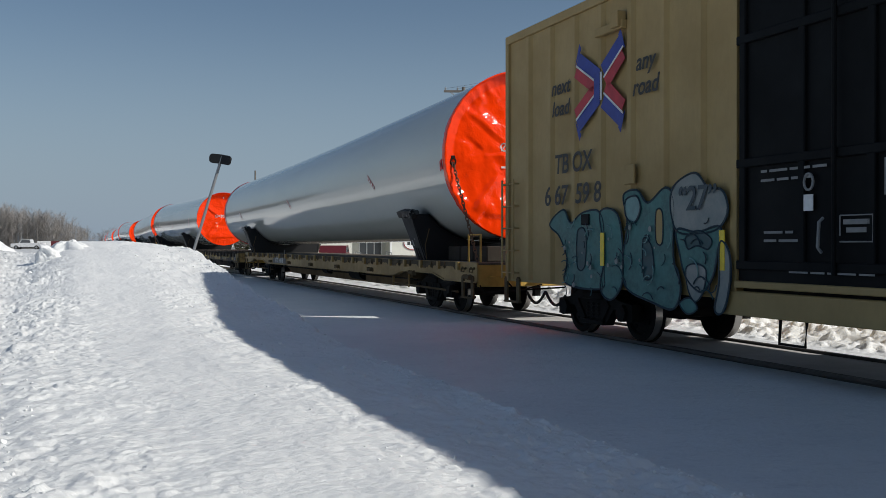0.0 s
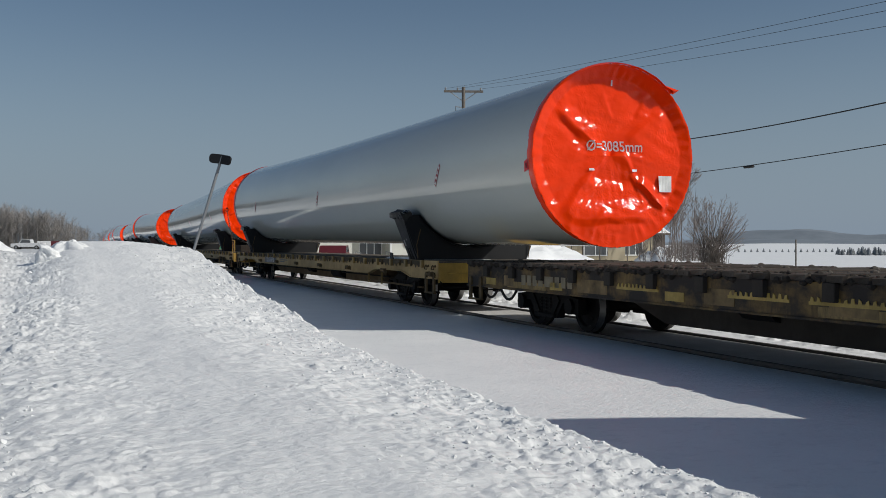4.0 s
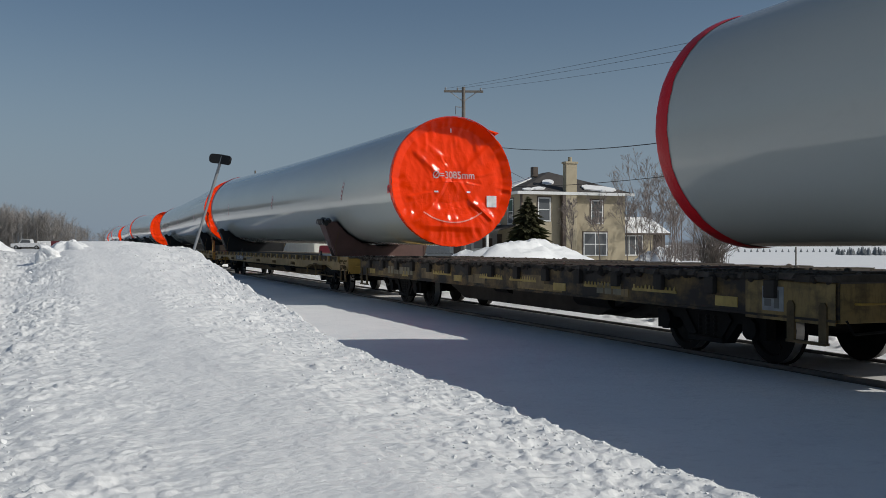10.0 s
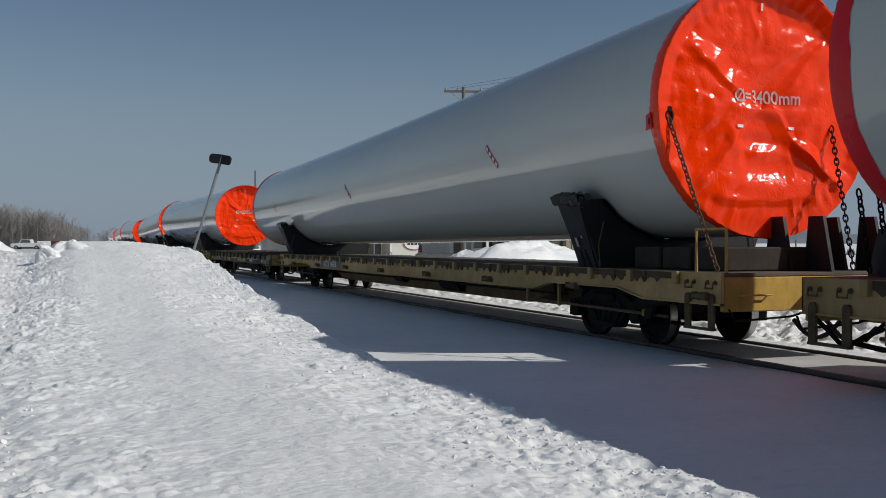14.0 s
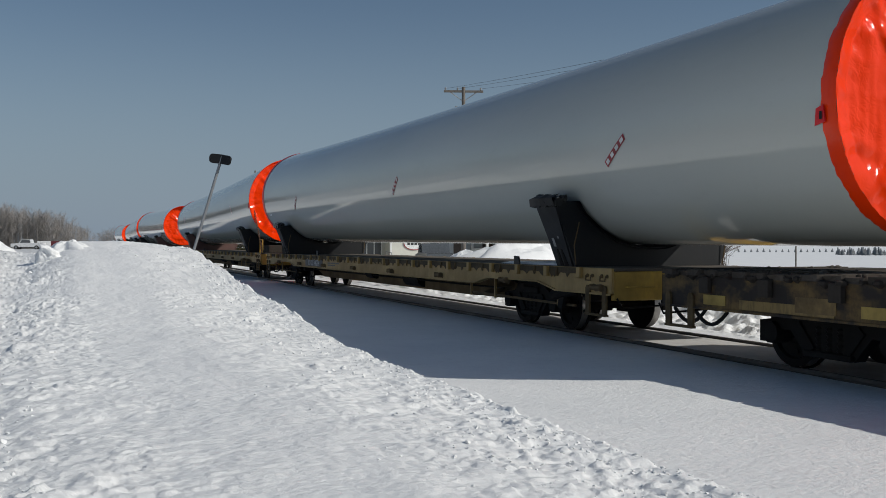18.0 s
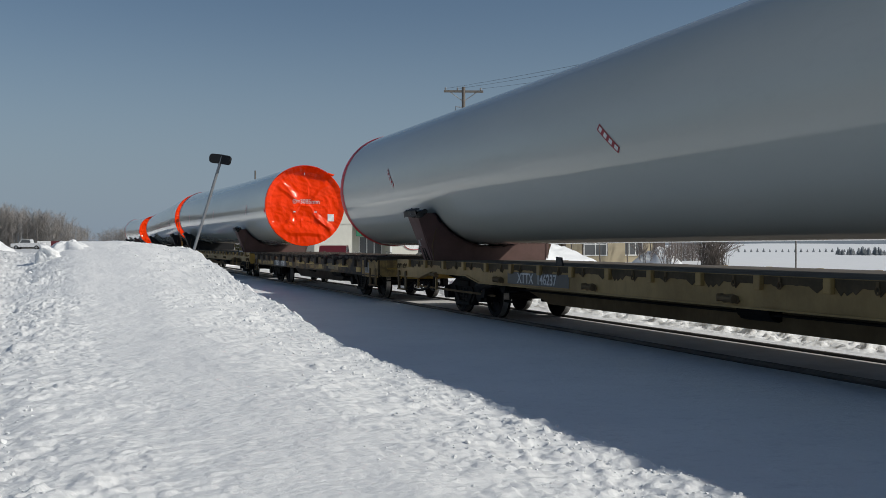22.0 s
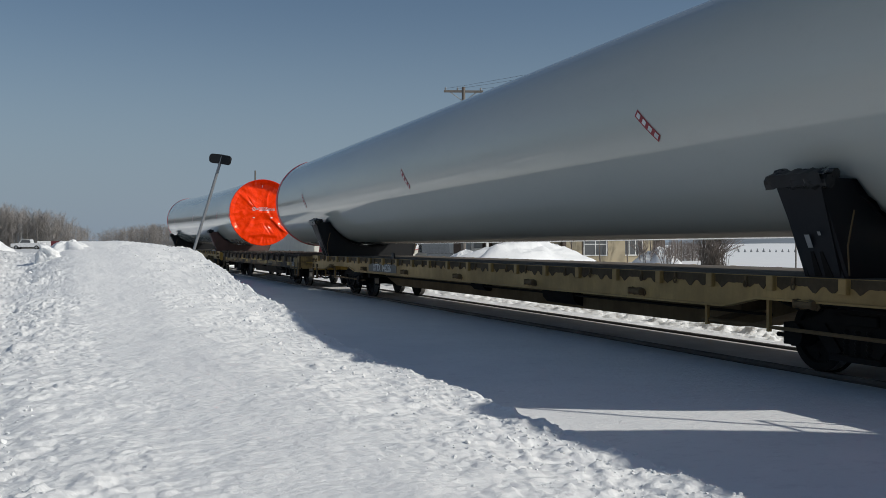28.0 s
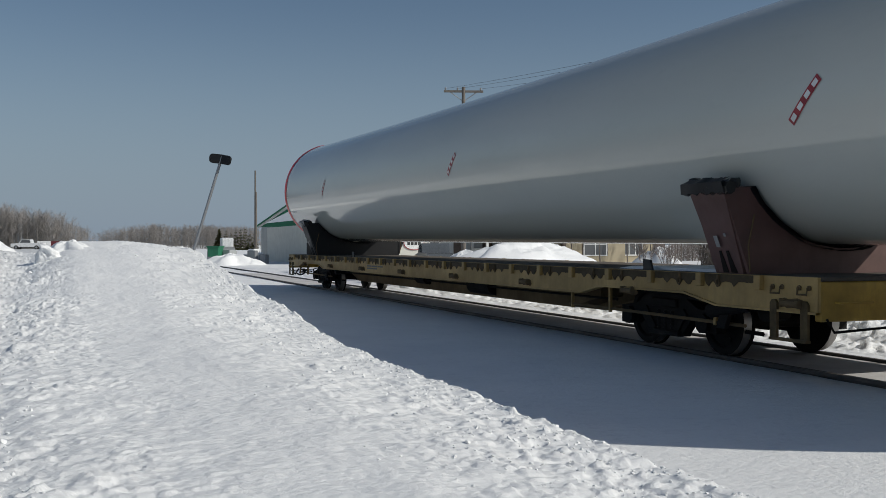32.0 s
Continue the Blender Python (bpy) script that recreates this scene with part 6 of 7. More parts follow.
        for q in range(4):
            u0, u1 = -0.5 + (q + 0.24) / 4, -0.5 + (q + 0.80) / 4
            part("white_square", Geo().add([spot(u0, -W * 0.30, 0.009), spot(u0, W * 0.30, 0.009), spot(u1, W * 0.30, 0.009), spot(u1, -W * 0.30, 0.009)], [(0, 1, 2, 3)]), WHITE, tp)
    ROLLING.append((tube, train_x))
    return tube


PANELBLUE = painted("dull_blue_grey_paint", (0.09, 0.105, 0.12), (0.05, 0.045, 0.04), grime=0.7)
FADED = painted("faded_bright_yellow", (0.50, 0.34, 0.07), (0.12, 0.08, 0.03), grime=0.6, scale=3)
OCHRE = painted("faded_ochre_paint", (0.27, 0.165, 0.045), (0.03, 0.02, 0.012), grime=1.0, scale=2.5)
DUSTYBOARD = painted("dark_brown_board", (0.045, 0.032, 0.014), (0.025, 0.02, 0.014), grime=0.6)
SEAM = plain("pale_seam", (0.85, 0.25, 0.16), 0.4)
SADDLE_BLACK = "black painted steel cradle"
SADDLE_BROWN = "red-brown primed steel cradle"
FLAT_LABEL = "long weathered yellow flatcar carrying a grey tower section"
MARKS_M = {1: "XTTX 147190", 2: "XTTX 146230", 3: "XTTX 146274", 4: "XTTX 146293", 5: ""}
MARKS_N = {0: "XTTX 146148", 1: "XTTX 146346", 2: "XTTX 146288", 3: "XTTX 146237", 4: "XTTX 146256"}
BROWN_M, BROWN_N = {2, 4, 5}, {3}
# tape marks: place along the section and angle below its middle, for both ends of each strip
TAPES_M = {1: [(4.25, -0.06, 4.6, 0.20), (14.45, 0.03, 14.85, 0.27), (24.35, 0.04, 24.80, 0.25)], 2: [(4.2, -0.10, 4.6, 0.18), (13.98, -0.10, 14.30, 0.19), (23.92, -0.06, 24.28, 0.21)],
           3: [(3.95, 0.03, 4.50, 0.26), (13.67, 0.05, 14.17, 0.27), (23.90, 0.11, 24.42, 0.33)], 4: [(4.2, -0.08, 4.6, 0.19), (14.0, -0.08, 14.4, 0.19), (24.0, -0.03, 24.4, 0.22)],
           5: [(4.20, -0.12, 4.62, 0.158), (14.09, -0.116, 14.51, 0.13), (24.1, -0.10, 24.5, 0.15)]}
TAPES_N = {0: [(5.51, 0.02, 5.01, 0.21), (15.43, 0.06, 14.90, 0.23), (25.44, 0.09, 24.94, 0.29)], 1: [(5.34, 0.10, 4.79, 0.26), (15.28, 0.06, 14.76, 0.27), (25.3, 0.08, 24.8, 0.28)],
           2: [(5.55, -0.02, 5.10, 0.22), (15.35, 0.0, 14.85, 0.22), (25.4, -0.02, 24.9, 0.22)], 3: [(5.54, -0.04, 5.06, 0.20), (15.38, -0.05, 14.85, 0.20), (25.30, -0.15, 24.82, 0.11)],
           4: [(5.55, 0.0, 5.06, 0.24), (15.4, -0.02, 14.9, 0.24), (25.50, -0.04, 25.01, 0.23)]}
SET_BACK = {1: (0.40, 0.45)}      # front and rear car of one set stand further back
AHEAD_N = {0: 0.10, 1: -0.47, 2: 0.10, 3: 0.20, 4: 0.0}     # rear sections, against their regular place
LENGTH_N = {0: 29.7, 1: 29.45, 2: 29.50, 3: 29.45, 4: 29.68}
SADDLES_N = {0: (0.20, 0.22), 1: (0.05, 0.03), 2: (0.17, 0.15), 3: (0.20, 0.52), 4: (0.0, 0.02)}     # cradles, the same
MARKS_I = {3: ("QTTX", "97849"), 4: ("TTHX", "97109")}


def section_z(r):
    return 1.40 + r if r < 1.6 else 1.535 + r


def lerp(a, b, f):
    return a + (b - a) * f


for i, xw in enumerate(UNITS):
    if i > 0:
        idl = flatcar(xw + 5.5, "idler", "short grimy yellow flatcar with an empty plank deck")
        if i in MARKS_I:
            pn = part("number_panel", Geo().box(-4.55, -2.40, -1.412, -1.402, 0.645, 0.86), PANELBLUE if i == 4 else OLDYELLOW, idl, "dark panel with white stencilled marks")
            lettering(MARKS_I[i][0], 0.24, WHITE if i == 4 else DULLMARK, pn, Matrix.Translation((-3.97, -1.416, 0.742)), stretch=0.85)
            lettering(MARKS_I[i][1], 0.24, WHITE if i == 4 else DULLMARK, pn, Matrix.Translation((-2.92, -1.416, 0.742)), stretch=0.85)
        else:
            bars(idl, -6.2, 0.74, (0.16, 0.15, 0.15, 0.16, 0.30, 0.15, 0.15, 0.15), 0.17, DULLMARK, gap=0.06)
        end_x = 7.42
        pl = part("end_panel", Geo().box(end_x - 0.25, 8.58, -1.414, -1.402, 0.60, 1.03, 0.004), FADEDSIDE, idl, "worn yellow panel at the car's end")
        lp = part("label_plate", Geo().box(end_x + 0.05, end_x + 0.40, -1.421, -1.414, 0.70, 0.97, 0.002), DIM, pl, "white square label plate")
        for u, w, du, dw in ((0.04, 0.05, 0.11, 0.08), (0.20, 0.03, 0.08, 0.20), (0.04, 0.16, 0.12, 0.07)):
            part("label_bar", Geo().box(end_x + 0.05 + u, end_x + 0.05 + u + du, -1.424, -1.421, 0.70 + w, 0.70 + w + dw), PLATE, lp)
        rd = random.Random(90 + i)
        for bx in (-7.7, -5.15, -1.9, 2.4, 6.6):
            part("reflector_bar", Geo().box(bx, bx + 0.42, -1.409, -1.402, 0.70, 0.82), FADED, idl, "faded yellow reflector bar")
        for k in range(5):
            bx = -6.5 + 2.6 * k + rd.uniform(-0.5, 0.5)
            part("paint_patch", Geo().box(bx, bx + rd.uniform(0.3, 0.9), -1.408, -1.402, 0.70, 0.70 + rd.uniform(0.10, 0.22)), OCHRE, idl)
        bars(idl, 3.95 if i == 3 else 3.2 + rd.uniform(-2, 1), 0.72, (0.18, 0.18, 0.22), 0.19 if i == 3 else 0.15, STENCIL if i == 3 else DULLMARK, gap=0.05)
        for k, bx in enumerate((-3.1, -0.6, 0.75, 3.4, 4.75)):
            comb = Geo().box(bx, bx + 1.05, -1.409, -1.402, 0.80, 0.835)
            for q in range(11):
                tx = bx + 0.02 + q * 0.095
                comb.prism([(tx, 0.835), (tx + 0.055, 0.835), (tx + 0.045, 0.845 + rd.uniform(0.02, 0.05)), (tx + 0.012, 0.845 + rd.uniform(0.02, 0.05))], "y", -1.409, -1.402)
            part("worn_paint_strip", comb, FADED, idl, "worn ochre paint strip with ragged teeth")
        for bx in (1.2, -7.0):
            part("paint_patch", Geo().box(bx + rd.uniform(-0.4, 0.4), bx + rd.uniform(1.2, 1.9), -1.4075, -1.402, 0.675, 0.785), FADEDSIDE, idl)
        caked = Geo()
        for k in range(150):
            w, cx = rd.uniform(0.018, 0.048), rd.uniform(-8.5, 8.5)
            z0 = 1.055 + rd.uniform(-0.03, 0.02)
            caked.lathe([(z0 - w * 1.2, w * 0.4), (z0 - w * 0.4, w * 1.5), (z0 + w * 0.3, w * 1.4), (z0 + w * 0.6, w * 0.5)], 7, "z", (cx, -1.40 + rd.uniform(-0.03, 0.02)))
        part("caked_dirt", caked, TIMBER, idl, "dark dirt caked along the deck edge", kind="stuff")
        for row in range(2):
            deb = Geo()
            for k in range(260):
                w = rd.uniform(0.010, 0.030) * (1.8 if rd.random() < 0.10 else 1)
                cx, cy = rd.uniform(-8.5, 8.5), (-1.37 + 0.25 * rd.random() ** 2) if row == 0 else rd.uniform(-1.0, 1.3)
                deb.lathe([(1.09, w * rd.uniform(1.0, 1.8)), (1.115 + w * 0.45, w), (1.115 + w * 0.8, w * 0.25)], 6, "z", (cx, cy))
            part("deck_debris", deb, (TIMBER, DECK)[row], idl, "crumbled dirt on the deck", kind="stuff")
        for k in range(8):
            w = rd.uniform(0.02, 0.045)
            part("deck_debris", Geo().lathe([(1.10, w), (1.11 + w * 0.5, w * 0.8), (1.11 + w * 0.9, w * 0.2)], 6, "z", (rd.uniform(-8, 8), rd.uniform(-1.2, 1.2))), (GRIME, DECK)[k % 3 == 0], idl)
        car = flatcar(xw - 17.25 - SET_BACK.get(i, (0, 0))[0], "long", FLAT_LABEL)
        mat, lab = (BROWN, SADDLE_BROWN) if i in BROWN_M else (BLACK, SADDLE_BLACK)
        r_at = lambda s: lerp(1.5425, 1.70, s / 29.4) - slim(s / 29.4)
        z_at = lambda s: lerp(section_z(1.5425), section_z(1.70), s / 29.4) - slim(s / 29.4)
        saddle(car, -6.03 + 17.25 + {3: 0.2, 5: 0.2}.get(i, 0.0), r_at(6.03), z_at(6.03), mat, lab)
        saddle(car, -26.58 + 17.25, r_at(26.58), z_at(26.58), BLACK, SADDLE_BLACK)
        if MARKS_M[i]:
            number_panel(car, -22.4 + 17.25, MARKS_M[i])
        for j in range(3):
            part("timber_block", Geo().box(-12.2 + j * 0.85, -11.45 + j * 0.85, -0.95, 0.7, 1.09, 1.50, 0.02), TIMBER, car, "dark timber packing block")
        for yy in (-0.55, 0.5):
            part("stop_post", Geo().prism([(-12.85, 1.09), (-12.35, 1.09), (-12.45, 1.60), (-12.70, 1.60)], "y", yy, yy + 0.05), BLACK, car, "black steel stop post")
        for y0 in (-0.62, -0.35):
            tied_chain(car, (-12.55, y0 - 0.35, 2.0), (-12.75, y0, 1.14), dark=True)
        part("shackle", Geo().pipe([(-12.75 + 0.09 * math.cos(q), -0.5, 1.17 + 0.09 * math.sin(q)) for q in np.linspace(0, 6.28, 13)], 0.028), GRIME, car)
        tower_section(xw + (0.15 if i == 3 else 0.0), 29.4, 1.5425, 1.70 if i < 5 else 1.675, "Ø=3085mm", "light grey tower section, orange front cover, lying on cradles", TAPES_M.get(i, TAPES_M[2]), arc_seam=i == 2)
        bars(car, -3.4, 0.86, (0.35, 0.5, 0.4), 0.035, PLATE)
        bars(car, -3.4, 0.80, (0.5, 0.3), 0.035, PLATE)
        part("deck_snow", Geo().prism([(8.6, 1.088), (11.6, 1.088), (11.2, 1.12), (9.0, 1.13)], "y", -1.2, 0.4), SNOW, car)
    if i < 5:
        car = flatcar(xw - 44.4 - SET_BACK.get(i, (0, 0))[1], "long", FLAT_LABEL)
        r_at = lambda s: lerp(1.70, 1.5425, (s - 32.5) / 29.8) - slim((s - 32.5) / 29.8)
        z_at = lambda s: lerp(section_z(1.70), section_z(1.5425), (s - 32.5) / 29.8) - slim((s - 32.5) / 29.8)
        near, rear = SADDLES_N[i]
        saddle(car, -34.93 + 44.4 + near, r_at(34.93), z_at(34.93), BLACK, SADDLE_BLACK)
        mat, lab = (BROWN, SADDLE_BROWN) if i in BROWN_N else (BLACK, SADDLE_BLACK)
        saddle(car, -55.83 + 44.4 + rear, r_at(55.83), z_at(55.83), mat, lab)
        number_panel(car, -50.0 + 44.4 + SET_BACK.get(i, (0, 0))[1] * 0.5, MARKS_N[i])
        tower_section(xw - 32.5 + AHEAD_N[i], LENGTH_N[i], 1.70, 1.5425, "Ø=3400mm", "light grey tower section, orange front cover, lying on cradles", TAPES_N[i], tag=False, waist=0.25 if i == 4 else 1.0)
        # rail, stop posts and chains at the front end
        part("end_rail", Geo().pipe([(12.25, -1.30, 1.09), (12.25, -1.30, 1.62), (12.85, -1.30, 1.62), (12.85, -1.30, 1.09)], 0.022, 8), BRIGHT, car, "yellow pipe hand rail")
        for x0, y0 in ((11.9, 0.05), (12.3, 0.35), (11.9, 0.95), (12.3, 1.2)):
            part("stop_post", Geo().prism([(x0, 1.09), (x0 + 0.50, 1.09), (x0 + 0.34, 1.80), (x0 + 0.08, 1.80)], "y", y0, y0 + 0.05), BLACK, car, "black steel stop post")
        tied_chain(car, (11.97, -1.52, 3.05), (12.65, -1.28, 1.12))
        tied_chain(car, (11.97, 1.10, 3.05), (12.75, 0.75, 1.12), dark=True)
        part("chain_plate", Geo().pipe([(11.97, -1.52 + 0.055 * math.cos(q), 3.08 + 0.075 * math.sin(q)) for q in np.linspace(0, 6.28, 11)], 0.020).box(11.95, 11.99, -1.56, -1.48, 3.12, 3.20, 0.01), GRIME, car)
        for j in range(3):
            part("timber_block", Geo().box(10.25 + j * 0.72, 10.9 + j * 0.72, -0.95, 0.6, 1.09, 1.40, 0.02), TIMBER, car, "dark timber packing block")
        if i == 1:
            sg = part("warning_board", Geo().box(12.905, 12.925, -1.22, -0.66, 0.56, 1.08, 0.006), DUSTYBOARD, car, "dark board with yellow words")
            turn = Matrix.Rotation(radians(90), 4, "Z")
            lettering("DO NOT", 0.15, FADED, sg, Matrix.Translation((12.93, -0.94, 0.98)) @ turn, stretch=0.85)
            lettering("HUMP", 0.15, FADED, sg, Matrix.Translation((12.93, -0.94, 0.65)) @ turn, stretch=0.95)
            part("arrow_bar", Geo().box(12.926, 12.93, -1.12, -0.75, 0.80, 0.82), FADED, sg)


# ---- the boxcar ahead of the tower sections ----
BOXPAINT = painted("faded_tan_yellow_paint", (0.43, 0.30, 0.115), (0.25, 0.17, 0.08), grime=0.45, rough=0.6, scale=0.9)
DOORPAINT = painted("black_door_paint", (0.005, 0.006, 0.007), (0.011, 0.012, 0.012), grime=0.5, rough=0.6, spec=0.12)
TEAL = painted("teal_spray_paint", (0.022, 0.11, 0.105), (0.10, 0.27, 0.245), grime=0.9, rough=0.5, scale=4, streak=False)
PALE = painted("pale_spray_paint", (0.27, 0.28, 0.26), (0.12, 0.19, 0.19), grime=0.6, rough=0.5, scale=4, streak=False)
DARKSPRAY = painted("dark_blue_spray_paint", (0.02, 0.04, 0.055), (0.03, 0.07, 0.08), grime=0.4, rough=0.5)
LIGHTTEAL = plain("light_teal_spray_paint", (0.16, 0.30, 0.29), 0.5)
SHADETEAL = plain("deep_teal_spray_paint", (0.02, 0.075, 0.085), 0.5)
BLUE = plain("blue_paint", (0.03, 0.05, 0.30), 0.5)
RED = plain("red_logo_paint", (0.48, 0.022, 0.035), 0.5)
REFLECT = plain("yellow_reflector_tape", (0.85, 0.62, 0.02), 0.4)


def boxcar():
    x0 = 160.38                       # its rear end, along the train
    L, W, Z0, Z1 = 18.6, 1.50, 0.80, 5.02
    c = thing("boxcar", Matrix.Translation((x0, 0, 0)), "tan high-cube boxcar with black doors and teal graffiti", "boxcar")
    D0, D1 = 6.30, 12.4
    # side walls with door openings, ends and roof
    for s in (-1, 1):
        ya, yb = (-W, -W + 0.06) if s < 0 else (W - 0.06, W)
        part("side_wall", Geo().box(0, D0, ya, yb, Z0, Z1), BOXPAINT, c, "faded tan ribbed steel side")
        part("side_wall", Geo().box(D1, L, ya, yb, Z0, Z1), BOXPAINT, c)
        part("door_header", Geo().box(D0, D1, ya, yb, Z1 - 0.35, Z1), DOORPAINT, c)
        part("side_sill", Geo().box(D0 - 0.4, D1 + 0.4, s * W - 0.05, s * W + 0.05, 0.62, 0.90, 0.012), BOXPAINT, c)
        part("door_sill", Geo().box(D0, D1, s * (W + 0.02) - 0.06, s * (W + 0.02) + 0.06, 0.94, 1.02, 0.01), BOXPAINT, c)
        for k in range(2):
            d0, d1 = D0 + 0.03 + k * 3.05, D0 + 3.03 + k * 3.05
            yc = s * (W - 0.005)
            door = part("door", Geo().box(d0, d1, yc - 0.03, yc + 0.03, 1.02, Z1 - 0.36), DOORPAINT, c, "black corrugated sliding door")
            o = s * 0.05
            for zz in (1.2, 2.35, 3.75, 4.6):
                part("door_rail", Geo().box(d0, d1, yc + o - 0.03, yc + o + 0.03, zz - 0.05, zz + 0.05, 0.01), DOORPAINT, door)
            for xx in (d0 + 0.10, d0 + 1.05, d0 + 2.0, d1 - 0.10):
                part("door_stile", Geo().box(xx - 0.05, xx + 0.05, yc + o - 0.025, yc + o + 0.025, 1.16, Z1 - 0.4, 0.01), DOORPAINT, door)
            part("lock_bar", Geo().rod((d0 + 1.55, yc + s * 0.10, 1.12), (d0 + 1.55, yc + s * 0.10, Z1 - 0.4), 0.025, 8), DOORPAINT, door)
            part("door_handle", Geo().pipe([(d0 + 1.36, yc + s * 0.08, 1.35), (d0 + 1.36, yc + s * 0.13, 1.40), (d0 + 1.38, yc + s * 0.13, 1.66), (d0 + 1.38, yc + s * 0.08, 1.70)], 0.018), DIM, door, "white door handle")
        rib = 0.05
        for x in list(np.arange(0.88, D0 - 0.3, 0.785)) + list(np.arange(D1 + 0.4, L - 0.3, 0.80)):
            y = s * W
            part("side_rib", Geo().prism([(x - 0.10, y), (x - 0.045, y + s * rib), (x + 0.045, y + s * rib), (x + 0.10, y)], "z", Z0 + 0.05, Z1 - 0.14), BOXPAINT, c)
        part("top_chord", Geo().box(0, L, s * W - 0.045, s * W + 0.045, Z1 - 0.12, Z1 + 0.02, 0.01), BOXPAINT, c)
        for x in (0.06, D0 - 0.06):
            part("corner_post", Geo().box(x - 0.06, x + 0.06, s * W - 0.04, s * W + 0.035, Z0, Z1), BOXPAINT, c)
    for x in (0.0, L - 0.06):
        part("end_wall", Geo().box(x, x + 0.06, -W, W, Z0, Z1), BOXPAINT, c)
    part("roof", Geo().prism([(-W - 0.03, Z1), (-W + 0.3, Z1 + 0.09), (0, Z1 + 0.14), (W - 0.3, Z1 + 0.09), (W + 0.03, Z1)], "x", 0, L), GALV, c, "galvanised roof")
    part("floor", Geo().box(0, L, -W + 0.06, W - 0.06, 0.88, 1.06), GRIME, c)
    part("center_sill", Geo().box(0.1, L - 0.1, -0.3, 0.3, 0.55, 0.88), GRIME, c)
    # ladder, steps and grab irons at the rear corner
    for x in (-0.03, 0.42):
        part("ladder_rail", Geo().rod((x, -W - 0.09, 0.85), (x, -W - 0.09, 2.55), 0.018, 6), BOXPAINT, c)
    for k in range(5):
        part("ladder_rung", Geo().pipe([(-0.05, -W, 0.95 + k * 0.38), (-0.05, -W - 0.09, 0.95 + k * 0.38), (0.46, -W - 0.09, 0.95 + k * 0.38), (0.46, -W, 0.95 + k * 0.38)], 0.014), BOXPAINT, c)
    part("stirrup_step", STEP, BOXPAINT, c, at=Matrix.Translation((0.25, -W - 0.01, 0.05)))
    part("light_box", Geo().box(3.2, 3.95, -W - 0.12, -W - 0.03, 4.40, 4.52, 0.01).box(3.72, 3.92, -W - 0.17, -W - 0.03, 4.42, 4.64, 0.01), BOXPAINT, c)
    part("uncoupling_lever", Geo().pipe([(-0.12, -1.45, 0.78), (-0.12, -1.3, 0.62), (-0.14, -0.3, 0.66)], 0.016), GRIME, c)
    part("side_step", Geo().pipe([(7.0, -W, 0.62), (7.0, -W - 0.02, 0.36), (7.4, -W - 0.02, 0.36), (7.4, -W, 0.62)], 0.018), GRIME, c)
    for s in (-1, 1):
        x = 0 if s < 0 else L
        part("coupler", COUPLERS[s], RUST, c, at=Matrix.Translation((x, 0, 0)))
        part("air_hose", HOSES[s], BLACK, c, at=Matrix.Translation((x, 0, 0)))
    for x in (2.19, L - 2.19):
        truck(c, x, x0)
    # lettering on the yard side
    y = -W - 0.056
    put = lambda x, z: Matrix.Translation((x, y, z))
    lettering("next\nload", 0.33, INK, c, put(2.05, 3.70), lean=0.25)
    lettering("any\nroad", 0.33, INK, c, put(4.42, 3.70), lean=0.25)
    lettering("TB OX", 0.42, INK, c, put(2.44, 2.66), stretch=0.92, lean=0.1)
    lettering("6 67  59 8", 0.42, INK, c, put(2.40, 2.18), stretch=1.02, lean=0.1)
    # crossed arrows mark as plain coloured bands
    xc, zc, a, b = 3.24, 3.70, 0.66, 0.60
    def band(p, q, w, mat, dy):
        (x1, z1), (x2, z2) = p, q
        n = Vector((z1 - z2, x2 - x1)).normalized() * w / 2
        g = Geo().prism([(x1 - n.x, z1 - n.y), (x2 - n.x, z2 - n.y), (x2 + n.x, z2 + n.y), (x1 + n.x, z1 + n.y)], "y", y - 0.004 - dy, y - dy)
        return part("mark_band", g, mat, c)
    for t in (-1, 1):
        band((xc - 0.62, zc + t * 0.50), (xc - 0.02, zc + t * 0.16), 0.20, BLUE, 0.0)
        band((xc - 0.68, zc + t * 0.32), (xc - 0.14, zc + t * 0.02), 0.18, RED, 0.006)
        band((xc - 0.66, zc + t * 0.405), (xc - 0.10, zc + t * 0.095), 0.03, WHITE, 0.012)
        band((xc + 0.62, zc + t * 0.56), (xc + 0.10, zc + t * 0.22), 0.20, BLUE, 0.0)
        band((xc + 0.66, zc + t * 0.36), (xc + 0.20, zc + t * 0.02), 0.18, RED, 0.006)
        band((xc + 0.66, zc + t * 0.46), (xc + 0.14, zc + t * 0.11), 0.03, WHITE, 0.012)
        for e in (-1, 1):
            tip = [(xc + e * 0.52, zc + t * 0.64), (xc + e * 0.70, zc + t * 0.42), (xc + e * 0.58, zc + t * 0.66 + t * 0.06)]
            part("mark_band", Geo().prism(tip, "y", y - 0.005, y - 0.001), BLUE, c)
    part("mark_band", Geo().box(xc - 0.12, xc + 0.04, y - 0.02, y - 0.015, zc - 0.24, zc + 0.24), BLUE, c)
    part("mark_band", Geo().box(xc + 0.05, xc + 0.10, y - 0.02, y - 0.015, zc - 0.20, zc + 0.20), WHITE, c)
    for x in (3.39, 6.11):
        part("reflector", Geo().box(x - 0.05, x + 0.05, y - 0.045, y - 0.035, 1.13, 1.60), REFLECT, c, "yellow reflector strip")
    part("card_holder", Geo().box(3.95, 4.2, y - 0.03, y, 2.25, 2.52, 0.01), BOXPAINT, c)
    part("card_holder", Geo().box(2.75, 2.98, y - 0.03, y, 1.72, 1.88, 0.01), DOORPAINT, c)
    # graffiti: fat letters and a capped face, outlined in dark paint
    gy = y - 0.002
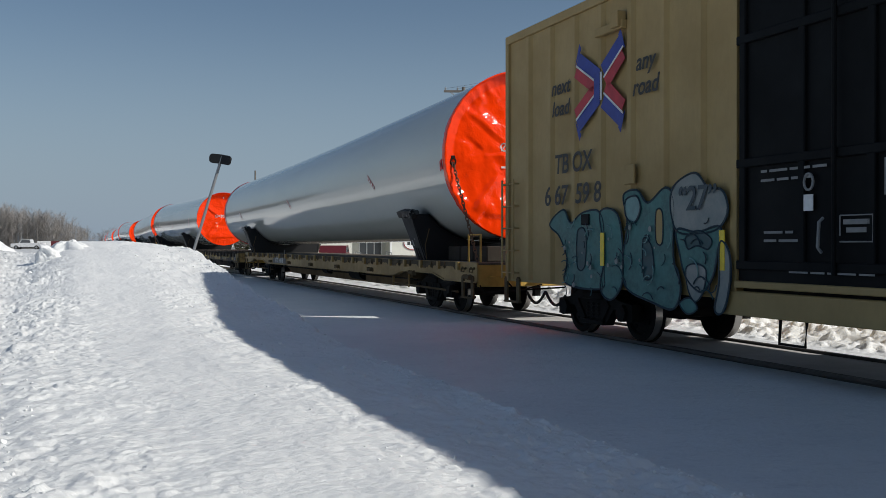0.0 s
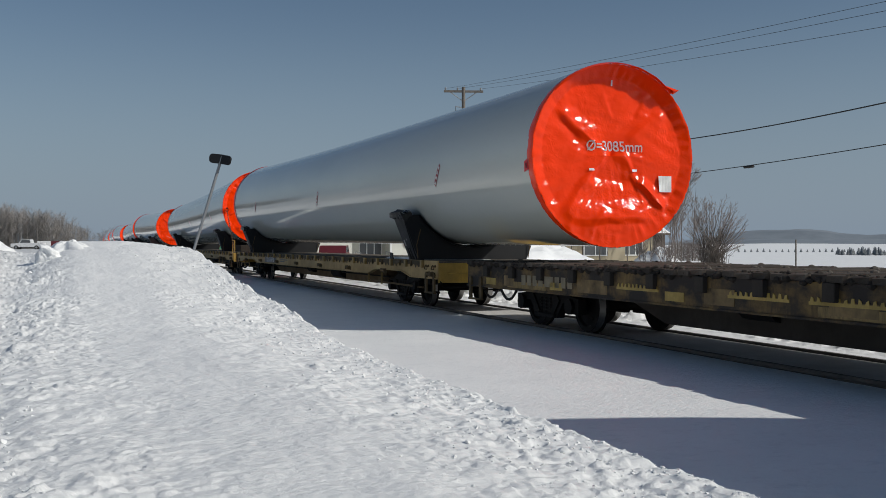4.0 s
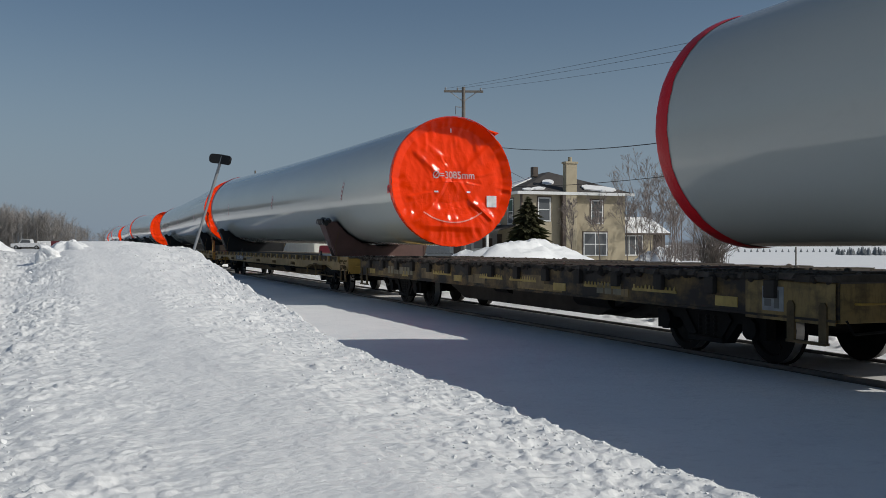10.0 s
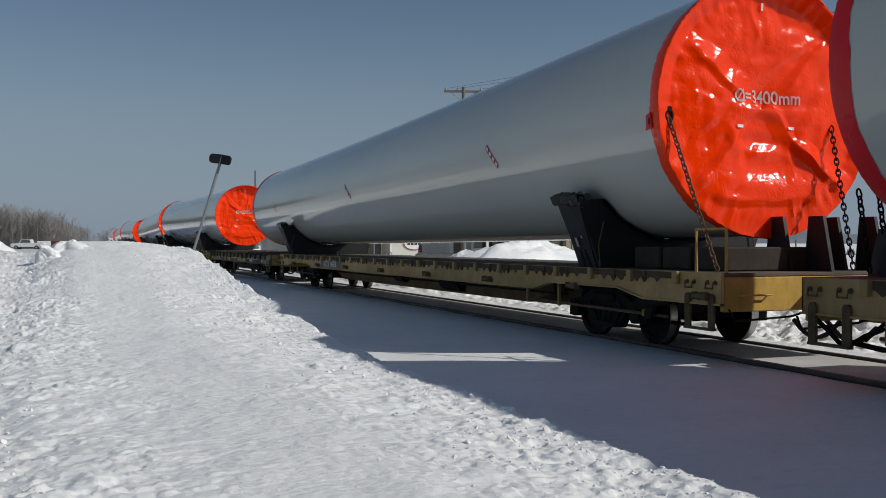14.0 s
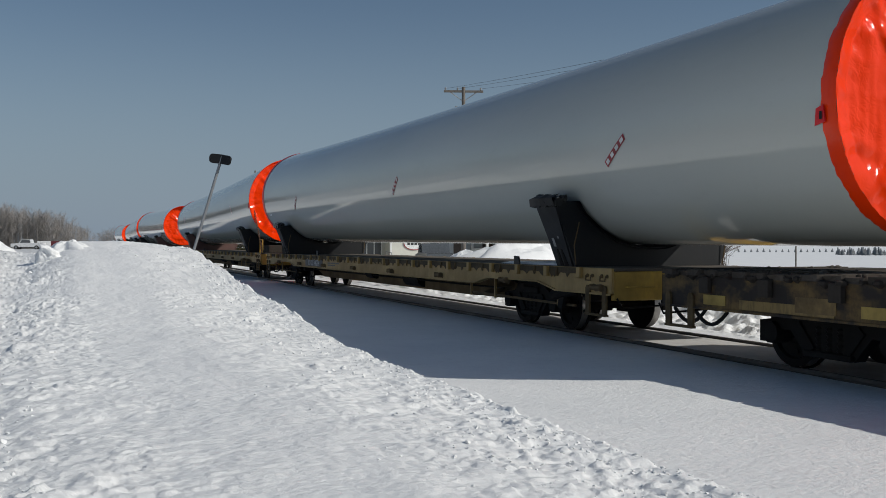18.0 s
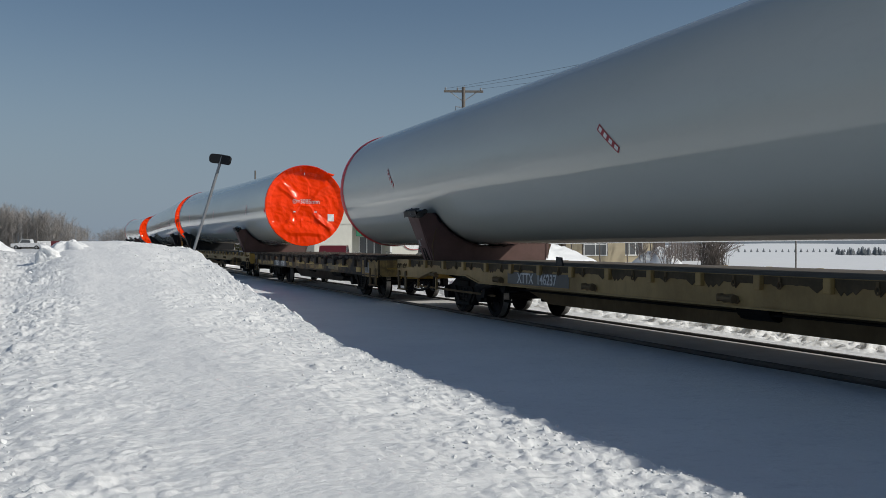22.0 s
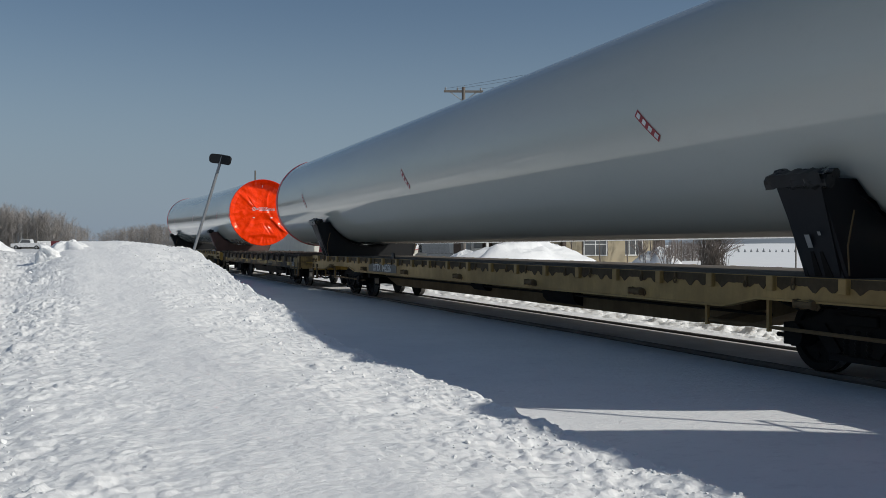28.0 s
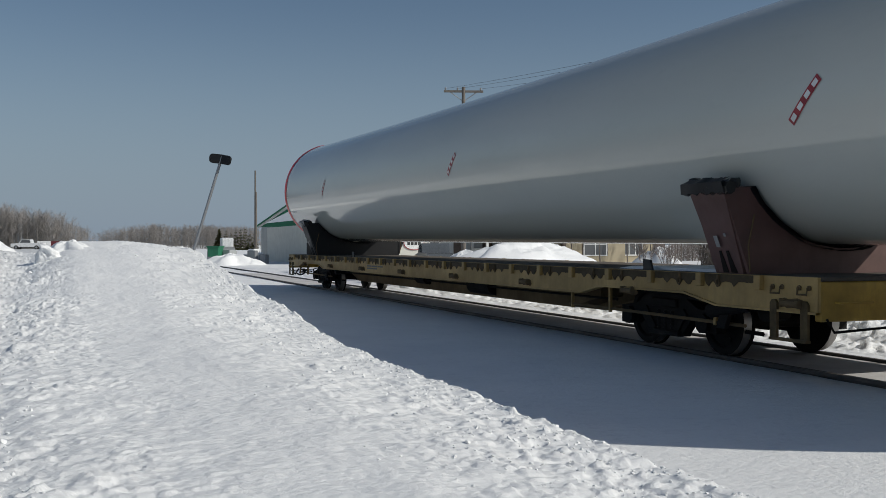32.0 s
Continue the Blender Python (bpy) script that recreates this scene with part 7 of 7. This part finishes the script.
    def rounded(pts, k=6):
        n, out = len(pts), []
        for i in range(n):
            p0, p1, p2, p3 = (Vector(pts[(i + j) % n]) for j in (-1, 0, 1, 2))
            for f in (j / k for j in range(k)):
                out.append(0.5 * (2 * p1 + (p2 - p0) * f + (2 * p0 - 5 * p1 + 4 * p2 - p3) * f * f + (3 * p1 - p0 - 3 * p2 + p3) * f ** 3))
        return [(p.x, p.y) for p in out]
    def spray(layer, mat, pts, line=0.016):
        ring = rounded(pts)
        yy = gy - 0.003 * layer
        fill = part("graffiti_fill", Geo().prism(ring, "y", yy - 0.0015, yy), mat, c)
        if line:
            part("graffiti_outline", Geo().pipe([(x, yy - 0.002, z) for x, z in ring + ring[:1]], line, 4), DARKSPRAY, fill)
        return fill
    spray(1, TEAL, [(1.72, 1.75), (2.16, 1.97), (2.40, 1.76), (2.75, 1.90), (3.20, 1.92), (3.38, 1.70), (3.40, 1.05), (3.30, 0.80), (2.25, 0.84), (2.30, 1.20), (2.05, 1.55)])
    spray(2, SHADETEAL, [(2.62, 1.62), (2.86, 1.62), (2.84, 1.12), (2.62, 1.10)], 0.012)
    spray(3, TEAL, [(3.28, 1.88), (3.68, 1.90), (3.86, 1.62), (3.90, 0.95), (3.60, 0.66), (3.30, 0.80), (3.42, 1.30)])
    spray(4, TEAL, [(3.92, 2.10), (4.26, 2.16), (4.52, 1.98), (4.92, 2.16), (5.12, 1.95), (5.10, 1.28), (5.26, 0.90), (5.10, 0.62), (4.62, 0.68), (4.00, 0.84), (3.90, 1.20), (4.02, 1.70)])
    spray(5, BOXPAINT, [(4.72, 1.86), (4.86, 1.84), (4.86, 1.46), (4.72, 1.48)], 0.012)
    spray(6, SHADETEAL, [(4.42, 1.50), (4.62, 1.40), (4.66, 1.05), (4.44, 1.00)], 0.012)
    spray(7, LIGHTTEAL, [(4.00, 2.04), (4.26, 2.08), (4.36, 1.90), (4.20, 1.72), (4.00, 1.82)])
    spray(8, PALE, [(5.08, 2.10), (5.26, 2.24), (5.58, 2.30), (5.82, 2.12), (6.10, 2.06), (6.20, 1.82), (6.02, 1.62), (5.60, 1.56), (5.20, 1.60), (5.06, 1.86)])
    spray(9, TEAL, [(5.20, 1.62), (5.60, 1.58), (6.06, 1.64), (6.02, 1.34), (5.92, 1.04), (5.70, 0.86), (5.40, 1.02), (5.26, 1.32)])
    spray(10, PALE, [(5.40, 1.14), (5.60, 1.20), (5.80, 1.12), (5.74, 0.86), (5.58, 0.74), (5.44, 0.88)], 0.012)
    spray(11, SHADETEAL, [(5.40, 1.52), (5.64, 1.60), (5.90, 1.50), (5.84, 1.38), (5.62, 1.42), (5.44, 1.38)], 0.012)
    spray(12, PALE, [(6.08, 1.46), (6.24, 1.34), (6.26, 1.00), (6.14, 0.66), (5.98, 0.66), (6.06, 1.00)])
    spray(13, TEAL, [(5.28, 0.70), (5.48, 0.78), (5.64, 0.66), (5.44, 0.58)], 0.012)
    rnd = random.Random(2)
    for k in range(52):
        cx, cz = rnd.uniform(2.2, 6.0), rnd.uniform(0.72, 1.75)
        t, l = rnd.uniform(0, 3.1), rnd.uniform(0.10, 0.34)
        pts = [(cx + l * (u - 0.5) * math.cos(t + 0.9 * u), gy - 0.043, cz + l * (u - 0.5) * math.sin(t + 0.9 * u)) for u in np.linspace(0, 1, 7)]
        part("graffiti_stroke", Geo().pipe(pts, 0.009, 4), (DARKSPRAY, DARKSPRAY, LIGHTTEAL, SHADETEAL)[k % 4], c)
    for k in range(16):
        cx, cz, rr = rnd.uniform(2.2, 5.2), rnd.uniform(0.75, 1.7), rnd.uniform(0.015, 0.045)
        part("graffiti_dot", Geo().prism([(cx + rr * math.cos(q), cz + rr * math.sin(q)) for q in np.linspace(0, 5.6, 9)], "y", gy - 0.046, gy - 0.043), PALE, c)
    lettering("“27”", 0.42, DARKSPRAY, c, Matrix.Translation((5.62, gy - 0.05, 1.98)), lean=0.1)
    # stencils on the black door
    dy = -W - 0.062
    for bx, bz, ws in ((6.75, 2.22, (0.10, 0.28, 0.30, 0.20)), (6.75, 2.12, (0.22, 0.18, 0.30)), (7.2, 1.13, (0.28, 0.2, 0.1, 0.24, 0.2)), (6.8, 1.55, (0.3, 0.12)), (6.8, 1.46, (0.2, 0.3))):
        g = Geo()
        x = bx
        for w in ws:
            g.box(x, x + w, dy - 0.003, dy, bz, bz + 0.028)
            x += w + 0.04
        part("stencil_bar", g, DIM, c)
    part("white_tag", Geo().box(7.42, 7.56, dy - 0.006, dy, 1.78, 1.95), WHITE, c)
    part("white_ring", Geo().pipe([(7.5 + 0.065 * math.cos(t), dy - 0.01, 2.08 + 0.085 * math.sin(t)) for t in np.linspace(0, 6.283, 17)], 0.014, 5), DIM, c)
    part("stencil_frame", Geo().pipe([(7.94, dy - 0.01, 1.46), (8.36, dy - 0.01, 1.46), (8.36, dy - 0.01, 1.72), (7.94, dy - 0.01, 1.72), (7.94, dy - 0.01, 1.52)], 0.008, 4), DIM, c)
    part("stencil_bar", Geo().box(7.98, 8.32, dy - 0.008, dy - 0.004, 1.63, 1.68).box(8.02, 8.28, dy - 0.008, dy - 0.004, 1.55, 1.60), DIM, c)
    part("pale_patch", Geo().box(8.5, 8.75, dy - 0.008, dy - 0.004, 1.9, 2.25), DIM, c)
    ROLLING.append((c, x0))


boxcar()


# ---- what moves ----
def motions():
    times = [2.0 * i for i in range(17)]
    for ob, x0 in ROLLING:
        walk(ob, [(t, Matrix.Translation((x0 + run(t), bend(x0 + run(t)), 0)) @ Matrix.Rotation(8.2e-5 * min(0.0, x0 + run(t)), 4, "Z")) for t in times])
    for w, x0, dx in SPINNING:
        rows = []
        frames = [f / FPS for f in range(0, 32 * FPS + 1)]
        near = [t for t in frames if -42 < x0 + run(t) < 3]
        pick = sorted({0.0, 32.0, *near})
        for t in pick:
            a = -run(min(max(t, near[0]), near[-1])) / WHEEL_R if near else 0.0
            rows.append((t, Matrix.Translation((dx, 0, WHEEL_R)) @ Matrix.Rotation(-a, 4, "Y")))
        walk(w, rows)


motions()
